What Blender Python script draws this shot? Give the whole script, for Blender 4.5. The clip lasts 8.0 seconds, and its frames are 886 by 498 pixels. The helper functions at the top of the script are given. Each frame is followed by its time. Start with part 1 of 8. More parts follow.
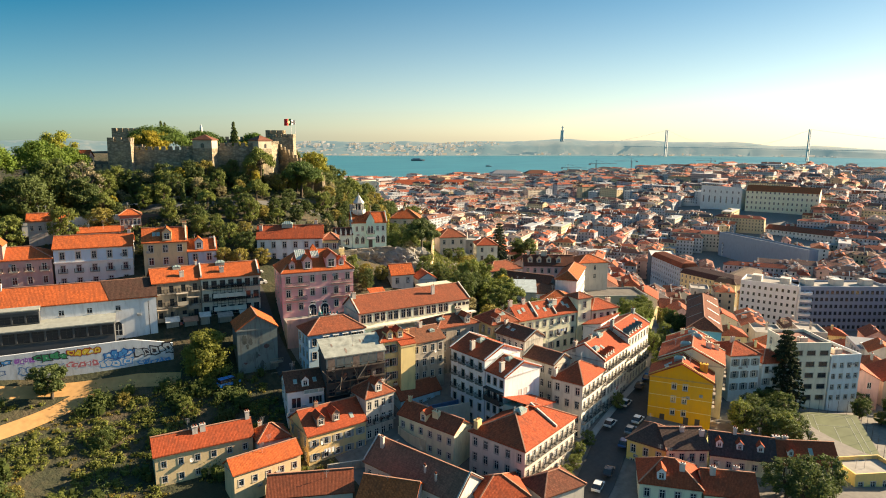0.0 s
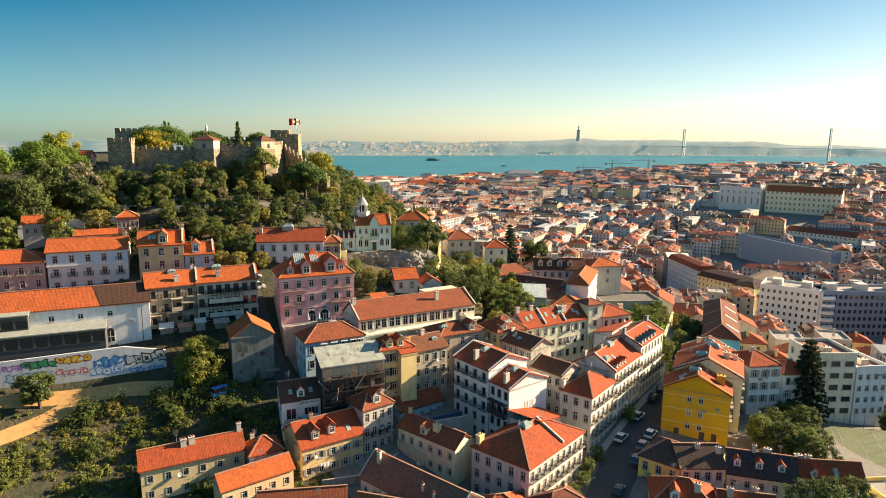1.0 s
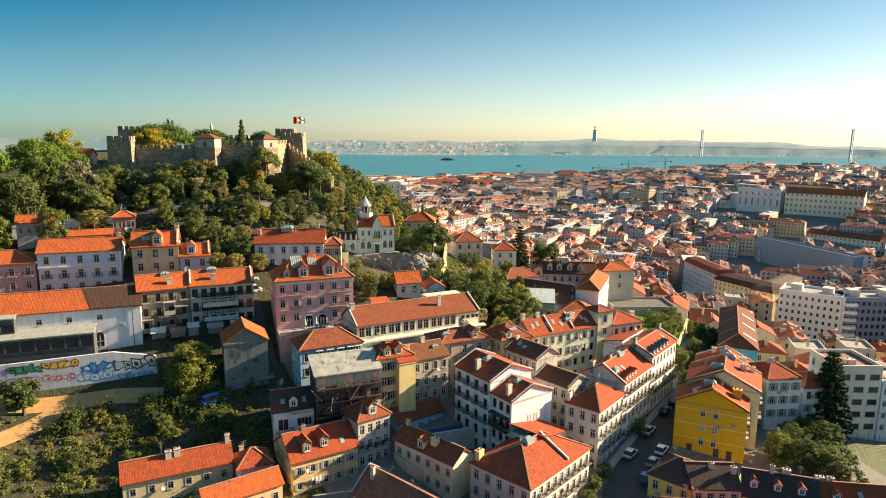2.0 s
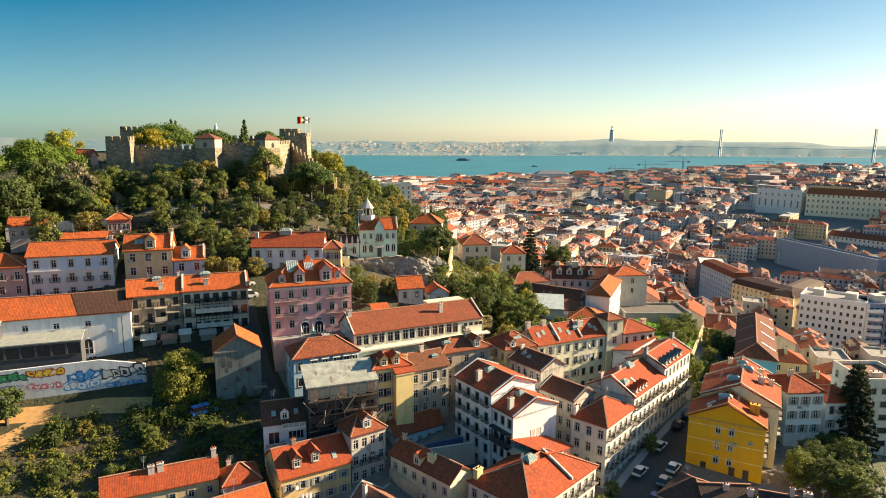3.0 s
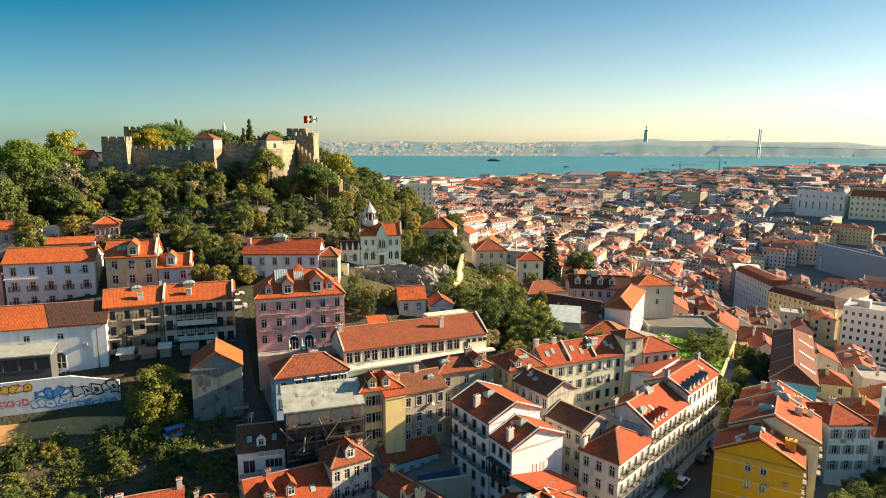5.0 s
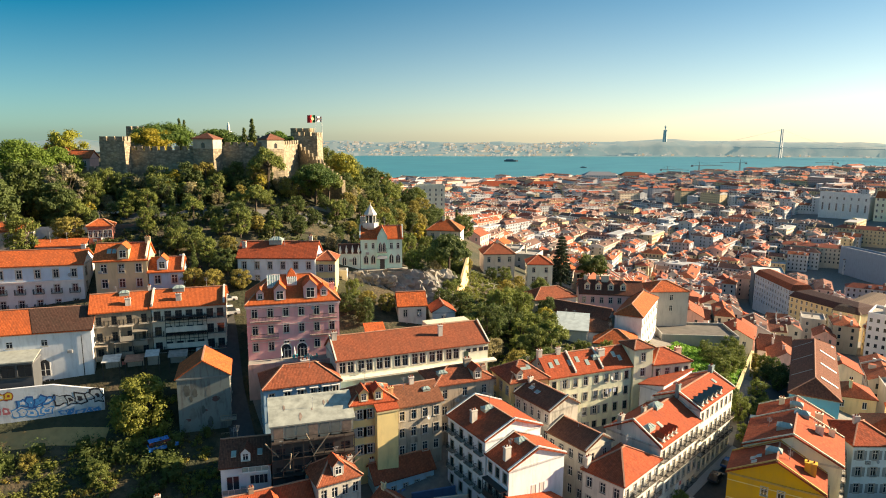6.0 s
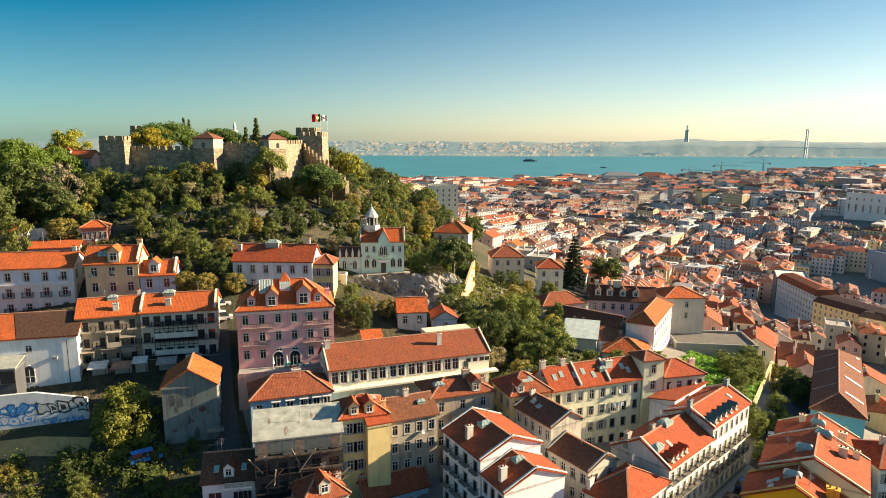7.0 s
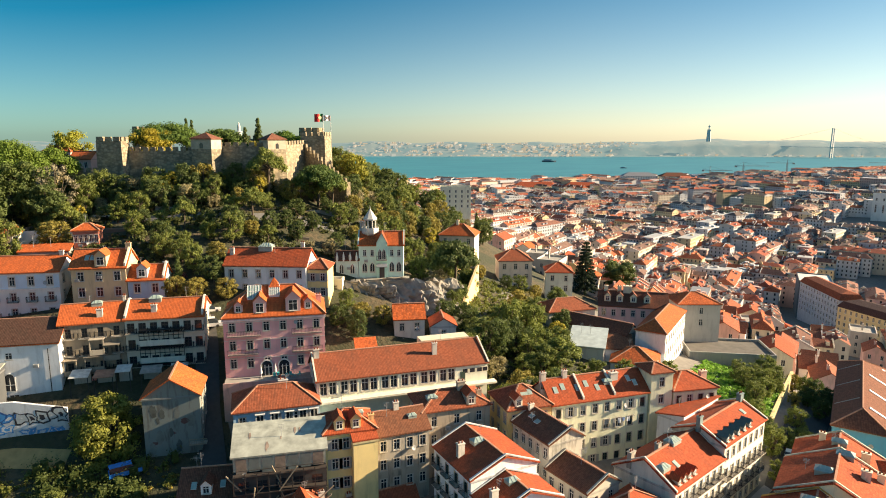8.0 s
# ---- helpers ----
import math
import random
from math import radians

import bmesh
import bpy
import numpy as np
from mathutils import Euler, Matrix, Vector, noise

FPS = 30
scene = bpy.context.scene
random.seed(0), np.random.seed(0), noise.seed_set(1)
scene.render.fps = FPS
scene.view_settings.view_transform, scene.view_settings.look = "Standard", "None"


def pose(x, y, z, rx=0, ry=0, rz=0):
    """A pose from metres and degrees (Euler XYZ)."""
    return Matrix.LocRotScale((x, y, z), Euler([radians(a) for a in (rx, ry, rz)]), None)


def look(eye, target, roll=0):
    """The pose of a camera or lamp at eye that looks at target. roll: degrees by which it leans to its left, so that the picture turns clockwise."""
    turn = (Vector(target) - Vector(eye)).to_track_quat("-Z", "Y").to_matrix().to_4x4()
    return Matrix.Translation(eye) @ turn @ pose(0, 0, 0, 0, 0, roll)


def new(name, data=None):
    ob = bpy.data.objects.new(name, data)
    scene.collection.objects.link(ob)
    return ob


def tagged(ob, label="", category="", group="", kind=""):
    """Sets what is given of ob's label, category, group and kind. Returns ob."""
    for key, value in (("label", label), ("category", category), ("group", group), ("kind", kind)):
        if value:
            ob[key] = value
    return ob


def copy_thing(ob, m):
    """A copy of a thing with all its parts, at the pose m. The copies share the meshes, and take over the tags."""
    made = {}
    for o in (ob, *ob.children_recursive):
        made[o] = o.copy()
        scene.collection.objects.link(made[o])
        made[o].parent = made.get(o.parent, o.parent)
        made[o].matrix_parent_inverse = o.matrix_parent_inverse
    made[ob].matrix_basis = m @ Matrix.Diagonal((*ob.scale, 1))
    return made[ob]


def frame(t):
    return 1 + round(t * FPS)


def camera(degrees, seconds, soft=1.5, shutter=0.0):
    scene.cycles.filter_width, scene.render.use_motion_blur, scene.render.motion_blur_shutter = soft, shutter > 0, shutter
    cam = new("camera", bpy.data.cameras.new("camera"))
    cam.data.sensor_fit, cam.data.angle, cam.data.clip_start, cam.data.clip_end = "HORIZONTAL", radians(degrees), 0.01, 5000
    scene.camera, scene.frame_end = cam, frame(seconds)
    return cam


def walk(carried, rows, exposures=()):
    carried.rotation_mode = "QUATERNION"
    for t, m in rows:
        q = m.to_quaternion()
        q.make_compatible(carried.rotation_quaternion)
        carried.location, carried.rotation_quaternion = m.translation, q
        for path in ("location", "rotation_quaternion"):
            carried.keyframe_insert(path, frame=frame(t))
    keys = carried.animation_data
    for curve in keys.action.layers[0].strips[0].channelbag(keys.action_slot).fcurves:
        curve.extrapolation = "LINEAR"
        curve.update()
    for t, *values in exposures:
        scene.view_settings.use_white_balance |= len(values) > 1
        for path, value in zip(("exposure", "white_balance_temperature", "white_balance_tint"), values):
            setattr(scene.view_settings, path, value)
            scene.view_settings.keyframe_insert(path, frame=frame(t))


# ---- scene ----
cam = camera(70.1, 8.0, 1.0)
PATH = [
    (0, (-0.016, 0.007, 118.162), (1.254, 1.512, 117.814), 0.5),
    (0.5, (3.052, 1.551, 118.14), (4.304, 3.071, 117.791), 0.5),
    (1, (6.352, 3.179, 118.123), (7.584, 4.715, 117.774), 0.4),
    (1.5, (9.425, 4.759, 118.06), (10.639, 6.309, 117.71), 0.5),
    (3, (19.085, 9.48, 117.911), (20.24, 11.075, 117.561), 0.5),
    (3.5, (22.136, 11.005, 117.871), (23.272, 12.614, 117.521), 0.4),
    (4, (25.457, 12.553, 117.844), (26.57, 14.177, 117.494), 0.4),
    (4.5, (28.507, 14.111, 117.777), (29.601, 15.749, 117.427), 0.4),
    (6, (38.154, 19.037, 117.65), (39.182, 20.717, 117.301), 0.4),
    (6.5, (41.215, 20.585, 117.62), (42.219, 22.279, 117.27), 0.4),
    (7, (44.639, 22.233, 117.595), (45.615, 23.943, 117.245), 0.4),
    (7.5, (47.948, 23.824, 117.422), (48.898, 25.549, 117.073), 0.3),
    (8, (51.467, 25.395, 117.316), (52.391, 27.135, 116.968), 0.2),
]
walk(cam, [(t, look(eye, target, roll)) for t, eye, target, roll in PATH], [(0, 1.58, 8200, 8), (8, 1.58, 8200, 8)])

# ---- world, sun, exposure ----
SUN_BEARING, SUN_HEIGHT = 108.5, 21.8
world = bpy.data.worlds.new("sky_world")
scene.world = world
world.use_nodes = True
wn = world.node_tree.nodes
sky = wn.new("ShaderNodeTexSky")
sky.sky_type = "NISHITA"
sky.sun_disc = False
sky.sun_elevation = radians(SUN_HEIGHT)
sky.sun_rotation = radians(SUN_BEARING)
sky.altitude = 1500.0
sky.air_density = 0.9
sky.dust_density = 1.3
sky.ozone_density = 2.4
rich = wn.new("ShaderNodeHueSaturation")
rich.inputs["Hue"].default_value = 0.491
up = wn.new("ShaderNodeSeparateXYZ")
world.node_tree.links.new(wn.new("ShaderNodeTexCoord").outputs["Generated"], up.inputs[0])
grade = wn.new("ShaderNodeValToRGB")
split = wn.new("ShaderNodeSeparateColor")
world.node_tree.links.new(up.outputs["Z"], grade.inputs[0])
world.node_tree.links.new(grade.outputs[0], split.inputs[0])
ramp_stops = grade.color_ramp.elements
ramp_stops.new(0.3)
for stop, (at, sat, val) in zip(ramp_stops, ((0.0, 0.90, 0.45), (0.3, 1.50, 0.37), (0.75, 1.05, 1.0))):
    stop.position, stop.color = at, (sat / 2, val, 0, 1)
double = wn.new("ShaderNodeMath")
double.operation = "MULTIPLY"
double.inputs[1].default_value = 2.0
world.node_tree.links.new(split.outputs[0], double.inputs[0])
world.node_tree.links.new(double.outputs[0], rich.inputs["Saturation"])
world.node_tree.links.new(split.outputs[1], rich.inputs["Value"])
# clearer, deeper blue away from the sun
side = wn.new("ShaderNodeVectorMath")
side.operation = "DOT_PRODUCT"
side.inputs[1].default_value = (math.sin(radians(SUN_BEARING)), math.cos(radians(SUN_BEARING)), 0.0)
world.node_tree.links.new(up.inputs[0].links[0].from_socket, side.inputs[0])
clear = wn.new("ShaderNodeMapRange")
clear.interpolation_type = "SMOOTHSTEP"
clear.inputs["From Min"].default_value, clear.inputs["From Max"].default_value = -0.45, 0.45
clear.inputs["To Min"].default_value, clear.inputs["To Max"].default_value = 1.0, 0.0
world.node_tree.links.new(side.outputs["Value"], clear.inputs["Value"])
deep = wn.new("ShaderNodeMix")
deep.data_type, deep.blend_type = "RGBA", "MULTIPLY"
deep.inputs[7].default_value = (0.36, 0.64, 0.78, 1.0)
world.node_tree.links.new(clear.outputs[0], deep.inputs[0])
world.node_tree.links.new(sky.outputs["Color"], deep.inputs[6])
world.node_tree.links.new(deep.outputs[2], rich.inputs["Color"])
world.node_tree.links.new(rich.outputs["Color"], wn["Background"].inputs["Color"])
wn["Background"].inputs["Strength"].default_value = 0.12
sun = new("sun", bpy.data.lights.new("sun", "SUN"))
sun.data.energy = 5.2
sun.data.angle = radians(0.6)
sun.data.color = (1.0, 0.86, 0.70)
sd = Vector((math.sin(radians(SUN_BEARING)) * math.cos(radians(SUN_HEIGHT)), math.cos(radians(SUN_BEARING)) * math.cos(radians(SUN_HEIGHT)), math.sin(radians(SUN_HEIGHT))))
sun.matrix_world = look(sd * 500, (0, 0, 0))

# ---- materials ----
MATS = {}


def nodes_of(name):
    m = bpy.data.materials.new(name)
    m.use_nodes = True
    nt = m.node_tree
    return m, nt, nt.nodes["Principled BSDF"]


def mix(nt, fac, a, b, kind="MIX"):
    n = nt.nodes.new("ShaderNodeMix")
    n.data_type, n.blend_type = "RGBA", kind
    for key, v in ((0, fac), (6, a), (7, b)):
        if isinstance(v, bpy.types.NodeSocket):
            nt.links.new(v, n.inputs[key])
        elif key == 0:
            n.inputs[0].default_value = v
        else:
            n.inputs[key].default_value = (*v, 1.0)
    return n.outputs[2]


def tex(nt, coord, scale, detail=3.0, stretch=(1, 1, 1), rough=0.55):
    mp = nt.nodes.new("ShaderNodeMapping")
    mp.inputs["Scale"].default_value = stretch
    nt.links.new(coord, mp.inputs["Vector"])
    n = nt.nodes.new("ShaderNodeTexNoise")
    n.inputs["Scale"].default_value, n.inputs["Detail"].default_value, n.inputs["Roughness"].default_value = scale, detail, rough
    nt.links.new(mp.outputs[0], n.inputs["Vector"])
    return n.outputs["Fac"]


def ramp(nt, fac, lo, hi):
    n = nt.nodes.new("ShaderNodeMapRange")
    n.inputs["From Min"].default_value, n.inputs["From Max"].default_value = lo, hi
    nt.links.new(fac, n.inputs["Value"])
    return n.outputs[0]


def math_node(nt, op, a, b):
    n = nt.nodes.new("ShaderNodeMath")
    n.operation = op
    for i, v in enumerate((a, b)):
        if isinstance(v, bpy.types.NodeSocket):
            nt.links.new(v, n.inputs[i])
        else:
            n.inputs[i].default_value = v
    return n.outputs[0]


def bump(nt, bs, height, strength, dist):
    b = nt.nodes.new("ShaderNodeBump")
    b.inputs["Strength"].default_value, b.inputs["Distance"].default_value = strength, dist
    nt.links.new(height, b.inputs["Height"])
    nt.links.new(b.outputs[0], bs.inputs["Normal"])


def darker(c, k):
    return tuple(v * k for v in c)


def plaster(col, wear=0.5, rough=0.9):
    """Limewashed stucco with rain streaks, patches and grain."""
    key = ("plaster", col, wear)
    if key in MATS:
        return MATS[key]
    m, nt, bs = nodes_of("plaster")
    co = nt.nodes.new("ShaderNodeTexCoord").outputs["Object"]
    patch = tex(nt, co, 0.35, 4)
    streak = tex(nt, co, 0.8, 5, (1.1, 1.1, 0.22), 0.65)
    grain = tex(nt, co, 7.0, 3)
    grey = tuple(0.55 * v + 0.45 * t for v, t in zip(darker(col, 0.45), (0.16, 0.14, 0.12)))
    c = mix(nt, ramp(nt, patch, 0.35, 0.75), col, tuple(0.8 * v + 0.03 for v in col))
    f = math_node(nt, "MULTIPLY", ramp(nt, streak, 0.5, 0.78), wear * 1.5)
    c = mix(nt, f, c, grey)
    c = mix(nt, math_node(nt, "MULTIPLY", ramp(nt, grain, 0.3, 0.8), 0.18), c, darker(col, 0.6))
    nt.links.new(c, bs.inputs["Base Color"])
    bs.inputs["Roughness"].default_value = rough
    bump(nt, bs, grain, 0.25, 0.03)
    MATS[key] = m
    return m


def tiles(col, old=0.42):
    """Clay tiles in columns down the slope; UV in metres, u along the eaves, v up the slope."""
    key = ("tiles", col, old)
    if key in MATS:
        return MATS[key]
    m, nt, bs = nodes_of("clay_tiles")
    uv = nt.nodes.new("ShaderNodeTexCoord").outputs["UV"]
    rnd = nt.nodes.new("ShaderNodeObjectInfo").outputs["Random"]
    cols = nt.nodes.new("ShaderNodeTexWave")
    cols.wave_type, cols.bands_direction, cols.wave_profile = "BANDS", "X", "SIN"
    cols.inputs["Scale"].default_value = 1.25
    cols.inputs["Distortion"].default_value = 0.4
    rows = nt.nodes.new("ShaderNodeTexWave")
    rows.wave_type, rows.bands_direction, rows.wave_profile = "BANDS", "Y", "SAW"
    rows.inputs["Scale"].default_value = 0.75
    rows.inputs["Distortion"].default_value = 0.5
    for w in (cols, rows):
        nt.links.new(uv, w.inputs["Vector"])
    big = tex(nt, uv, 0.3, 4)
    small = tex(nt, uv, 2.6, 2, (1, 0.8, 1), 0.7)
    c = mix(nt, ramp(nt, small, 0.3, 0.7), darker(col, 0.6), tuple(min(1, v * 1.2 + 0.014) for v in col))
    one = nt.nodes.new("ShaderNodeTexBrick")
    one.offset = 0.0
    one.inputs["Color1"].default_value, one.inputs["Color2"].default_value = (0, 0, 0, 1), (1, 1, 1, 1)
    for key2, v in (("Scale", 1.0), ("Mortar Size", 0.0), ("Brick Width", 0.32), ("Row Height", 0.42)):
        one.inputs[key2].default_value = v
    nt.links.new(uv, one.inputs["Vector"])
    c = mix(nt, math_node(nt, "MULTIPLY", ramp(nt, one.outputs["Color"], 0.45, 1.0), 0.6), c, darker(col, 0.42))
    # shading lines at the row laps, darkened into the colour
    c = mix(nt, math_node(nt, "MULTIPLY", ramp(nt, rows.outputs["Fac"], 0.3, 0.0), 0.35), c, darker(col, 0.35))
    lich = tuple(0.5 * v + 0.5 * t for v, t in zip(darker(col, 0.4), (0.10, 0.075, 0.055)))
    age = math_node(nt, "MULTIPLY", ramp(nt, big, 0.42, 0.7), old)
    c = mix(nt, age, c, lich)
    run = tex(nt, uv, 1.7, 3, (1, 0.14, 1), 0.6)
    c = mix(nt, math_node(nt, "MULTIPLY", ramp(nt, run, 0.5, 0.75), 0.65), c, darker(lich, 0.9))
    # shade in the channels between tile columns, also put into the colour
    c = mix(nt, math_node(nt, "MULTIPLY", ramp(nt, cols.outputs["Fac"], 0.5, 0.0), 0.5), c, darker(col, 0.25))
    c = mix(nt, math_node(nt, "MULTIPLY", rnd, 0.4), c, tuple(0.55 * v + 0.008 for v in col))
    nt.links.new(c, bs.inputs["Base Color"])
    bs.inputs["Roughness"].default_value = 0.9
    bs.inputs["Specular IOR Level"].default_value = 0.2
    h = math_node(nt, "ADD", cols.outputs["Fac"], math_node(nt, "MULTIPLY", rows.outputs["Fac"], 0.6))
    bump(nt, bs, h, 0.3, 0.03)
    MATS[key] = m
    return m


def plain(name, col, rough=0.7, metal=0.0, vary=0.25, scale=3.0, spec=0.4):
    key = (name, col, rough)
    if key in MATS:
        return MATS[key]
    m, nt, bs = nodes_of(name)
    co = nt.nodes.new("ShaderNodeTexCoord").outputs["Object"]
    n1, n2 = tex(nt, co, scale, 4), tex(nt, co, scale * 0.12, 2)
    c = mix(nt, math_node(nt, "MULTIPLY", ramp(nt, n1, 0.3, 0.75), vary * 1.6), col, darker(col, 0.5))
    c = mix(nt, math_node(nt, "MULTIPLY", ramp(nt, n2, 0.4, 0.7), vary), c, tuple(v * 0.7 + 0.02 for v in col))
    nt.links.new(c, bs.inputs["Base Color"])
    bs.inputs["Roughness"].default_value = rough
    bs.inputs["Metallic"].default_value = metal
    bs.inputs["Specular IOR Level"].default_value = spec
    bump(nt, bs, n1, 0.2, 0.03)
    MATS[key] = m
    return m


def leaves(col):
    key = ("leaves", col)
    if key in MATS:
        return MATS[key]
    m, nt, bs = nodes_of("leaves")
    geo = nt.nodes.new("ShaderNodeNewGeometry")
    rnd = nt.nodes.new("ShaderNodeObjectInfo").outputs["Random"]
    co = nt.nodes.new("ShaderNodeTexCoord").outputs["Object"]
    c = mix(nt, geo.outputs["Random Per Island"], darker(col, 0.6), tuple(min(1, v * 1.5) for v in col))
    c = mix(nt, math_node(nt, "MULTIPLY", ramp(nt, tex(nt, co, 0.5, 3), 0.4, 0.7), 0.5), c, (col[0] * 1.15, col[1] * 1.0, col[2] * 0.7))
    c = mix(nt, math_node(nt, "MULTIPLY", rnd, 0.5), c, (col[0] * 0.75, col[1] * 0.75, col[2] * 0.9))
    nt.links.new(c, bs.inputs["Base Color"])
    bs.inputs["Roughness"].default_value = 0.65
    bs.inputs["Specular IOR Level"].default_value = 0.25
    thin = nt.nodes.new("ShaderNodeBsdfTranslucent")
    nt.links.new(c, thin.inputs["Color"])
    both = nt.nodes.new("ShaderNodeMixShader")
    both.inputs[0].default_value = 0.4
    nt.links.new(bs.outputs[0], both.inputs[1])
    nt.links.new(thin.outputs[0], both.inputs[2])
    nt.links.new(both.outputs[0], nt.nodes["Material Output"].inputs["Surface"])
    MATS[key] = m
    return m


GLASS = plain("window_glass", (0.025, 0.032, 0.04), 0.08, 0.0, 0.3, 1.0, 0.6)
FRAME = plain("white_paint", (0.72, 0.71, 0.68), 0.6)
DARKFRAME = plain("green_paint", (0.03, 0.06, 0.045), 0.5)
STEEL = plain("dark_steel_frame", (0.05, 0.055, 0.055), 0.5, 0.2)
STONE = plain("limestone", (0.52, 0.47, 0.40), 0.85)
IRON = plain("iron", (0.025, 0.027, 0.03), 0.5, 0.4)
SHUTTER = plain("shutter", (0.30, 0.31, 0.30), 0.7)
BARK = plain("bark", (0.10, 0.075, 0.055), 0.95)
LEAD = plain("lantern_sheet", (0.36, 0.40, 0.35), 0.6, 0.1, 0.5, 1.0)
SOOTY = (0.60, 0.55, 0.48)
METAL = plain("zinc_sheet", (0.42, 0.43, 0.36), 0.6, 0.1, 0.7, 0.8)
SKYLIT = plain("roof_glass", (0.30, 0.38, 0.34), 0.25, 0.0, 0.35, 2.0)
CEMENT = plain("cement", (0.36, 0.33, 0.29), 0.95, 0, 0.4, 0.6)
T_ORANGE, T_RED, T_RUST, T_BROWN, T_OLD = (0.63, 0.132, 0.034), (0.49, 0.088, 0.030), (0.35, 0.090, 0.040), (0.21, 0.066, 0.036), (0.24, 0.085, 0.042)
WHITE, CREAM, YELLOW, PINK = (0.82, 0.81, 0.78), (0.83, 0.71, 0.51), (0.80, 0.56, 0.25), (0.92, 0.37, 0.37, 0.2)


# ---- mesh tools ----
class Geo:
    """Collects faces in metres with a material slot and UV, and links them as one mesh."""

    def __init__(self):
        self.v, self.f, self.m, self.uv = [], [], [], []

    def face(self, pts, m=0, uv=None):
        i = len(self.v)
        self.v += [tuple(p) for p in pts]
        self.f.append(tuple(range(i, i + len(pts))))
        self.m.append(m)
        self.uv += uv if uv else [(p[0] + p[1], p[2]) for p in pts]

    def slope(self, pts, m=0):
        """A roof face: pts[0] to pts[1] lie along the eaves."""
        a, b = Vector(pts[0]), Vector(pts[1])
        e = (b - a).normalized()
        n = (b - a).cross(Vector(pts[2]) - a).normalized()
        up = n.cross(e)
        self.face(pts, m, [((Vector(p) - a).dot(e), (Vector(p) - a).dot(up)) for p in pts])

    def slab(self, pts, t, m=0, edge=None):
        """A roof face with thickness t downwards."""
        self.slope(pts, m)
        low = [(p[0], p[1], p[2] - t) for p in pts]
        self.face(low[::-1], m if edge is None else edge)
        for i in range(len(pts)):
            j = (i + 1) % len(pts)
            self.face([pts[j], pts[i], low[i], low[j]], m if edge is None else edge)

    def box(self, x0, x1, y0, y1, z0, z1, m=0, turn=None):
        c = [(x0, y0, z0), (x1, y0, z0), (x1, y1, z0), (x0, y1, z0), (x0, y0, z1), (x1, y0, z1), (x1, y1, z1), (x0, y1, z1)]
        if turn is not None:
            c = [tuple(turn @ Vector(p)) for p in c]
        for q in ((0, 3, 2, 1), (4, 5, 6, 7), (0, 1, 5, 4), (1, 2, 6, 5), (2, 3, 7, 6), (3, 0, 4, 7)):
            self.face([c[k] for k in q], m)

    def beam(self, a, b, w, h, m=0):
        """A bar of width w and height h from a to b."""
        a, b = Vector(a), Vector(b)
        d = (b - a).normalized()
        s = d.cross(Vector((0, 0, 1)))
        s = (s.normalized() if s.length > 1e-4 else Vector((1, 0, 0))) * (w / 2)
        u = s.cross(d).normalized() * (h / 2)
        r1 = [a - s - u, a + s - u, a + s + u, a - s + u]
        r2 = [b - s - u, b + s - u, b + s + u, b - s + u]
        for i in range(4):
            j = (i + 1) % 4
            self.face([r1[i], r1[j], r2[j], r2[i]], m)
        self.face(r1[::-1], m), self.face(r2, m)

    def sweep(self, pts, w, h, m=0, closed=False):
        """One bar of width w and height h along a line of points."""
        P = [Vector(p) for p in pts]
        n, rows = len(P), []
        for i, p in enumerate(P):
            a, b = P[(i - 1) % n] if closed or i else p, P[(i + 1) % n] if closed or i < n - 1 else p
            d1, d2 = (p - a), (b - p)
            s1, s2 = Vector((d1.y, -d1.x, 0)), Vector((d2.y, -d2.x, 0))
            s1, s2 = (s1.normalized() if s1.length > 1e-5 else s2.normalized()), (s2.normalized() if s2.length > 1e-5 else s1.normalized())
            s = s1 + s2
            s = s * (w / max(0.4, s.length_squared))
            u = Vector((0, 0, h / 2))
            rows.append([p - s - u, p + s - u, p + s + u, p - s + u])
        for i in range(n if closed else n - 1):
            r1, r2 = rows[i], rows[(i + 1) % n]
            for k in range(4):
                j = (k + 1) % 4
                self.face([r1[k], r1[j], r2[j], r2[k]], m)
        if not closed:
            self.face(rows[0][::-1], m), self.face(rows[-1], m)

    def ring(self, cx, cy, levels, n=12, m=0, cap=True, turn=0.0):
        """A turned shape: levels of (z, radius)."""
        rows = [[(cx + r * math.cos(turn + 2 * math.pi * k / n), cy + r * math.sin(turn + 2 * math.pi * k / n), z) for k in range(n)] for z, r in levels]
        for lo, hi in zip(rows, rows[1:]):
            for k in range(n):
                j = (k + 1) % n
                self.face([lo[k], lo[j], hi[j], hi[k]], m)
        if cap:
            self.face(rows[-1], m)

    def mesh(self, name, mats):
        me = bpy.data.meshes.new(name)
        me.from_pydata(self.v, [], self.f)
        for mt in mats:
            me.materials.append(mt)
        me.polygons.foreach_set("material_index", self.m)
        layer = me.uv_layers.new(name="UVMap")
        layer.data.foreach_set("uv", [x for p in self.uv for x in p])
        me.update()
        return me

    def make(self, name, mats, parent=None, label="", at=None):
        ob = new(name, self.mesh(name, mats))
        if parent:
            ob.parent = parent
        if at is not None:
            ob.matrix_basis = at
        if label:
            ob["label"] = label
        return ob


def root(name, label, category, m, group="", kind=""):
    ob = new(name)
    ob.empty_display_size = 1.0
    ob.matrix_basis = m
    return tagged(ob, label, category, group, kind)


# ---- windows, balconies, chimneys ----
WIN = {}


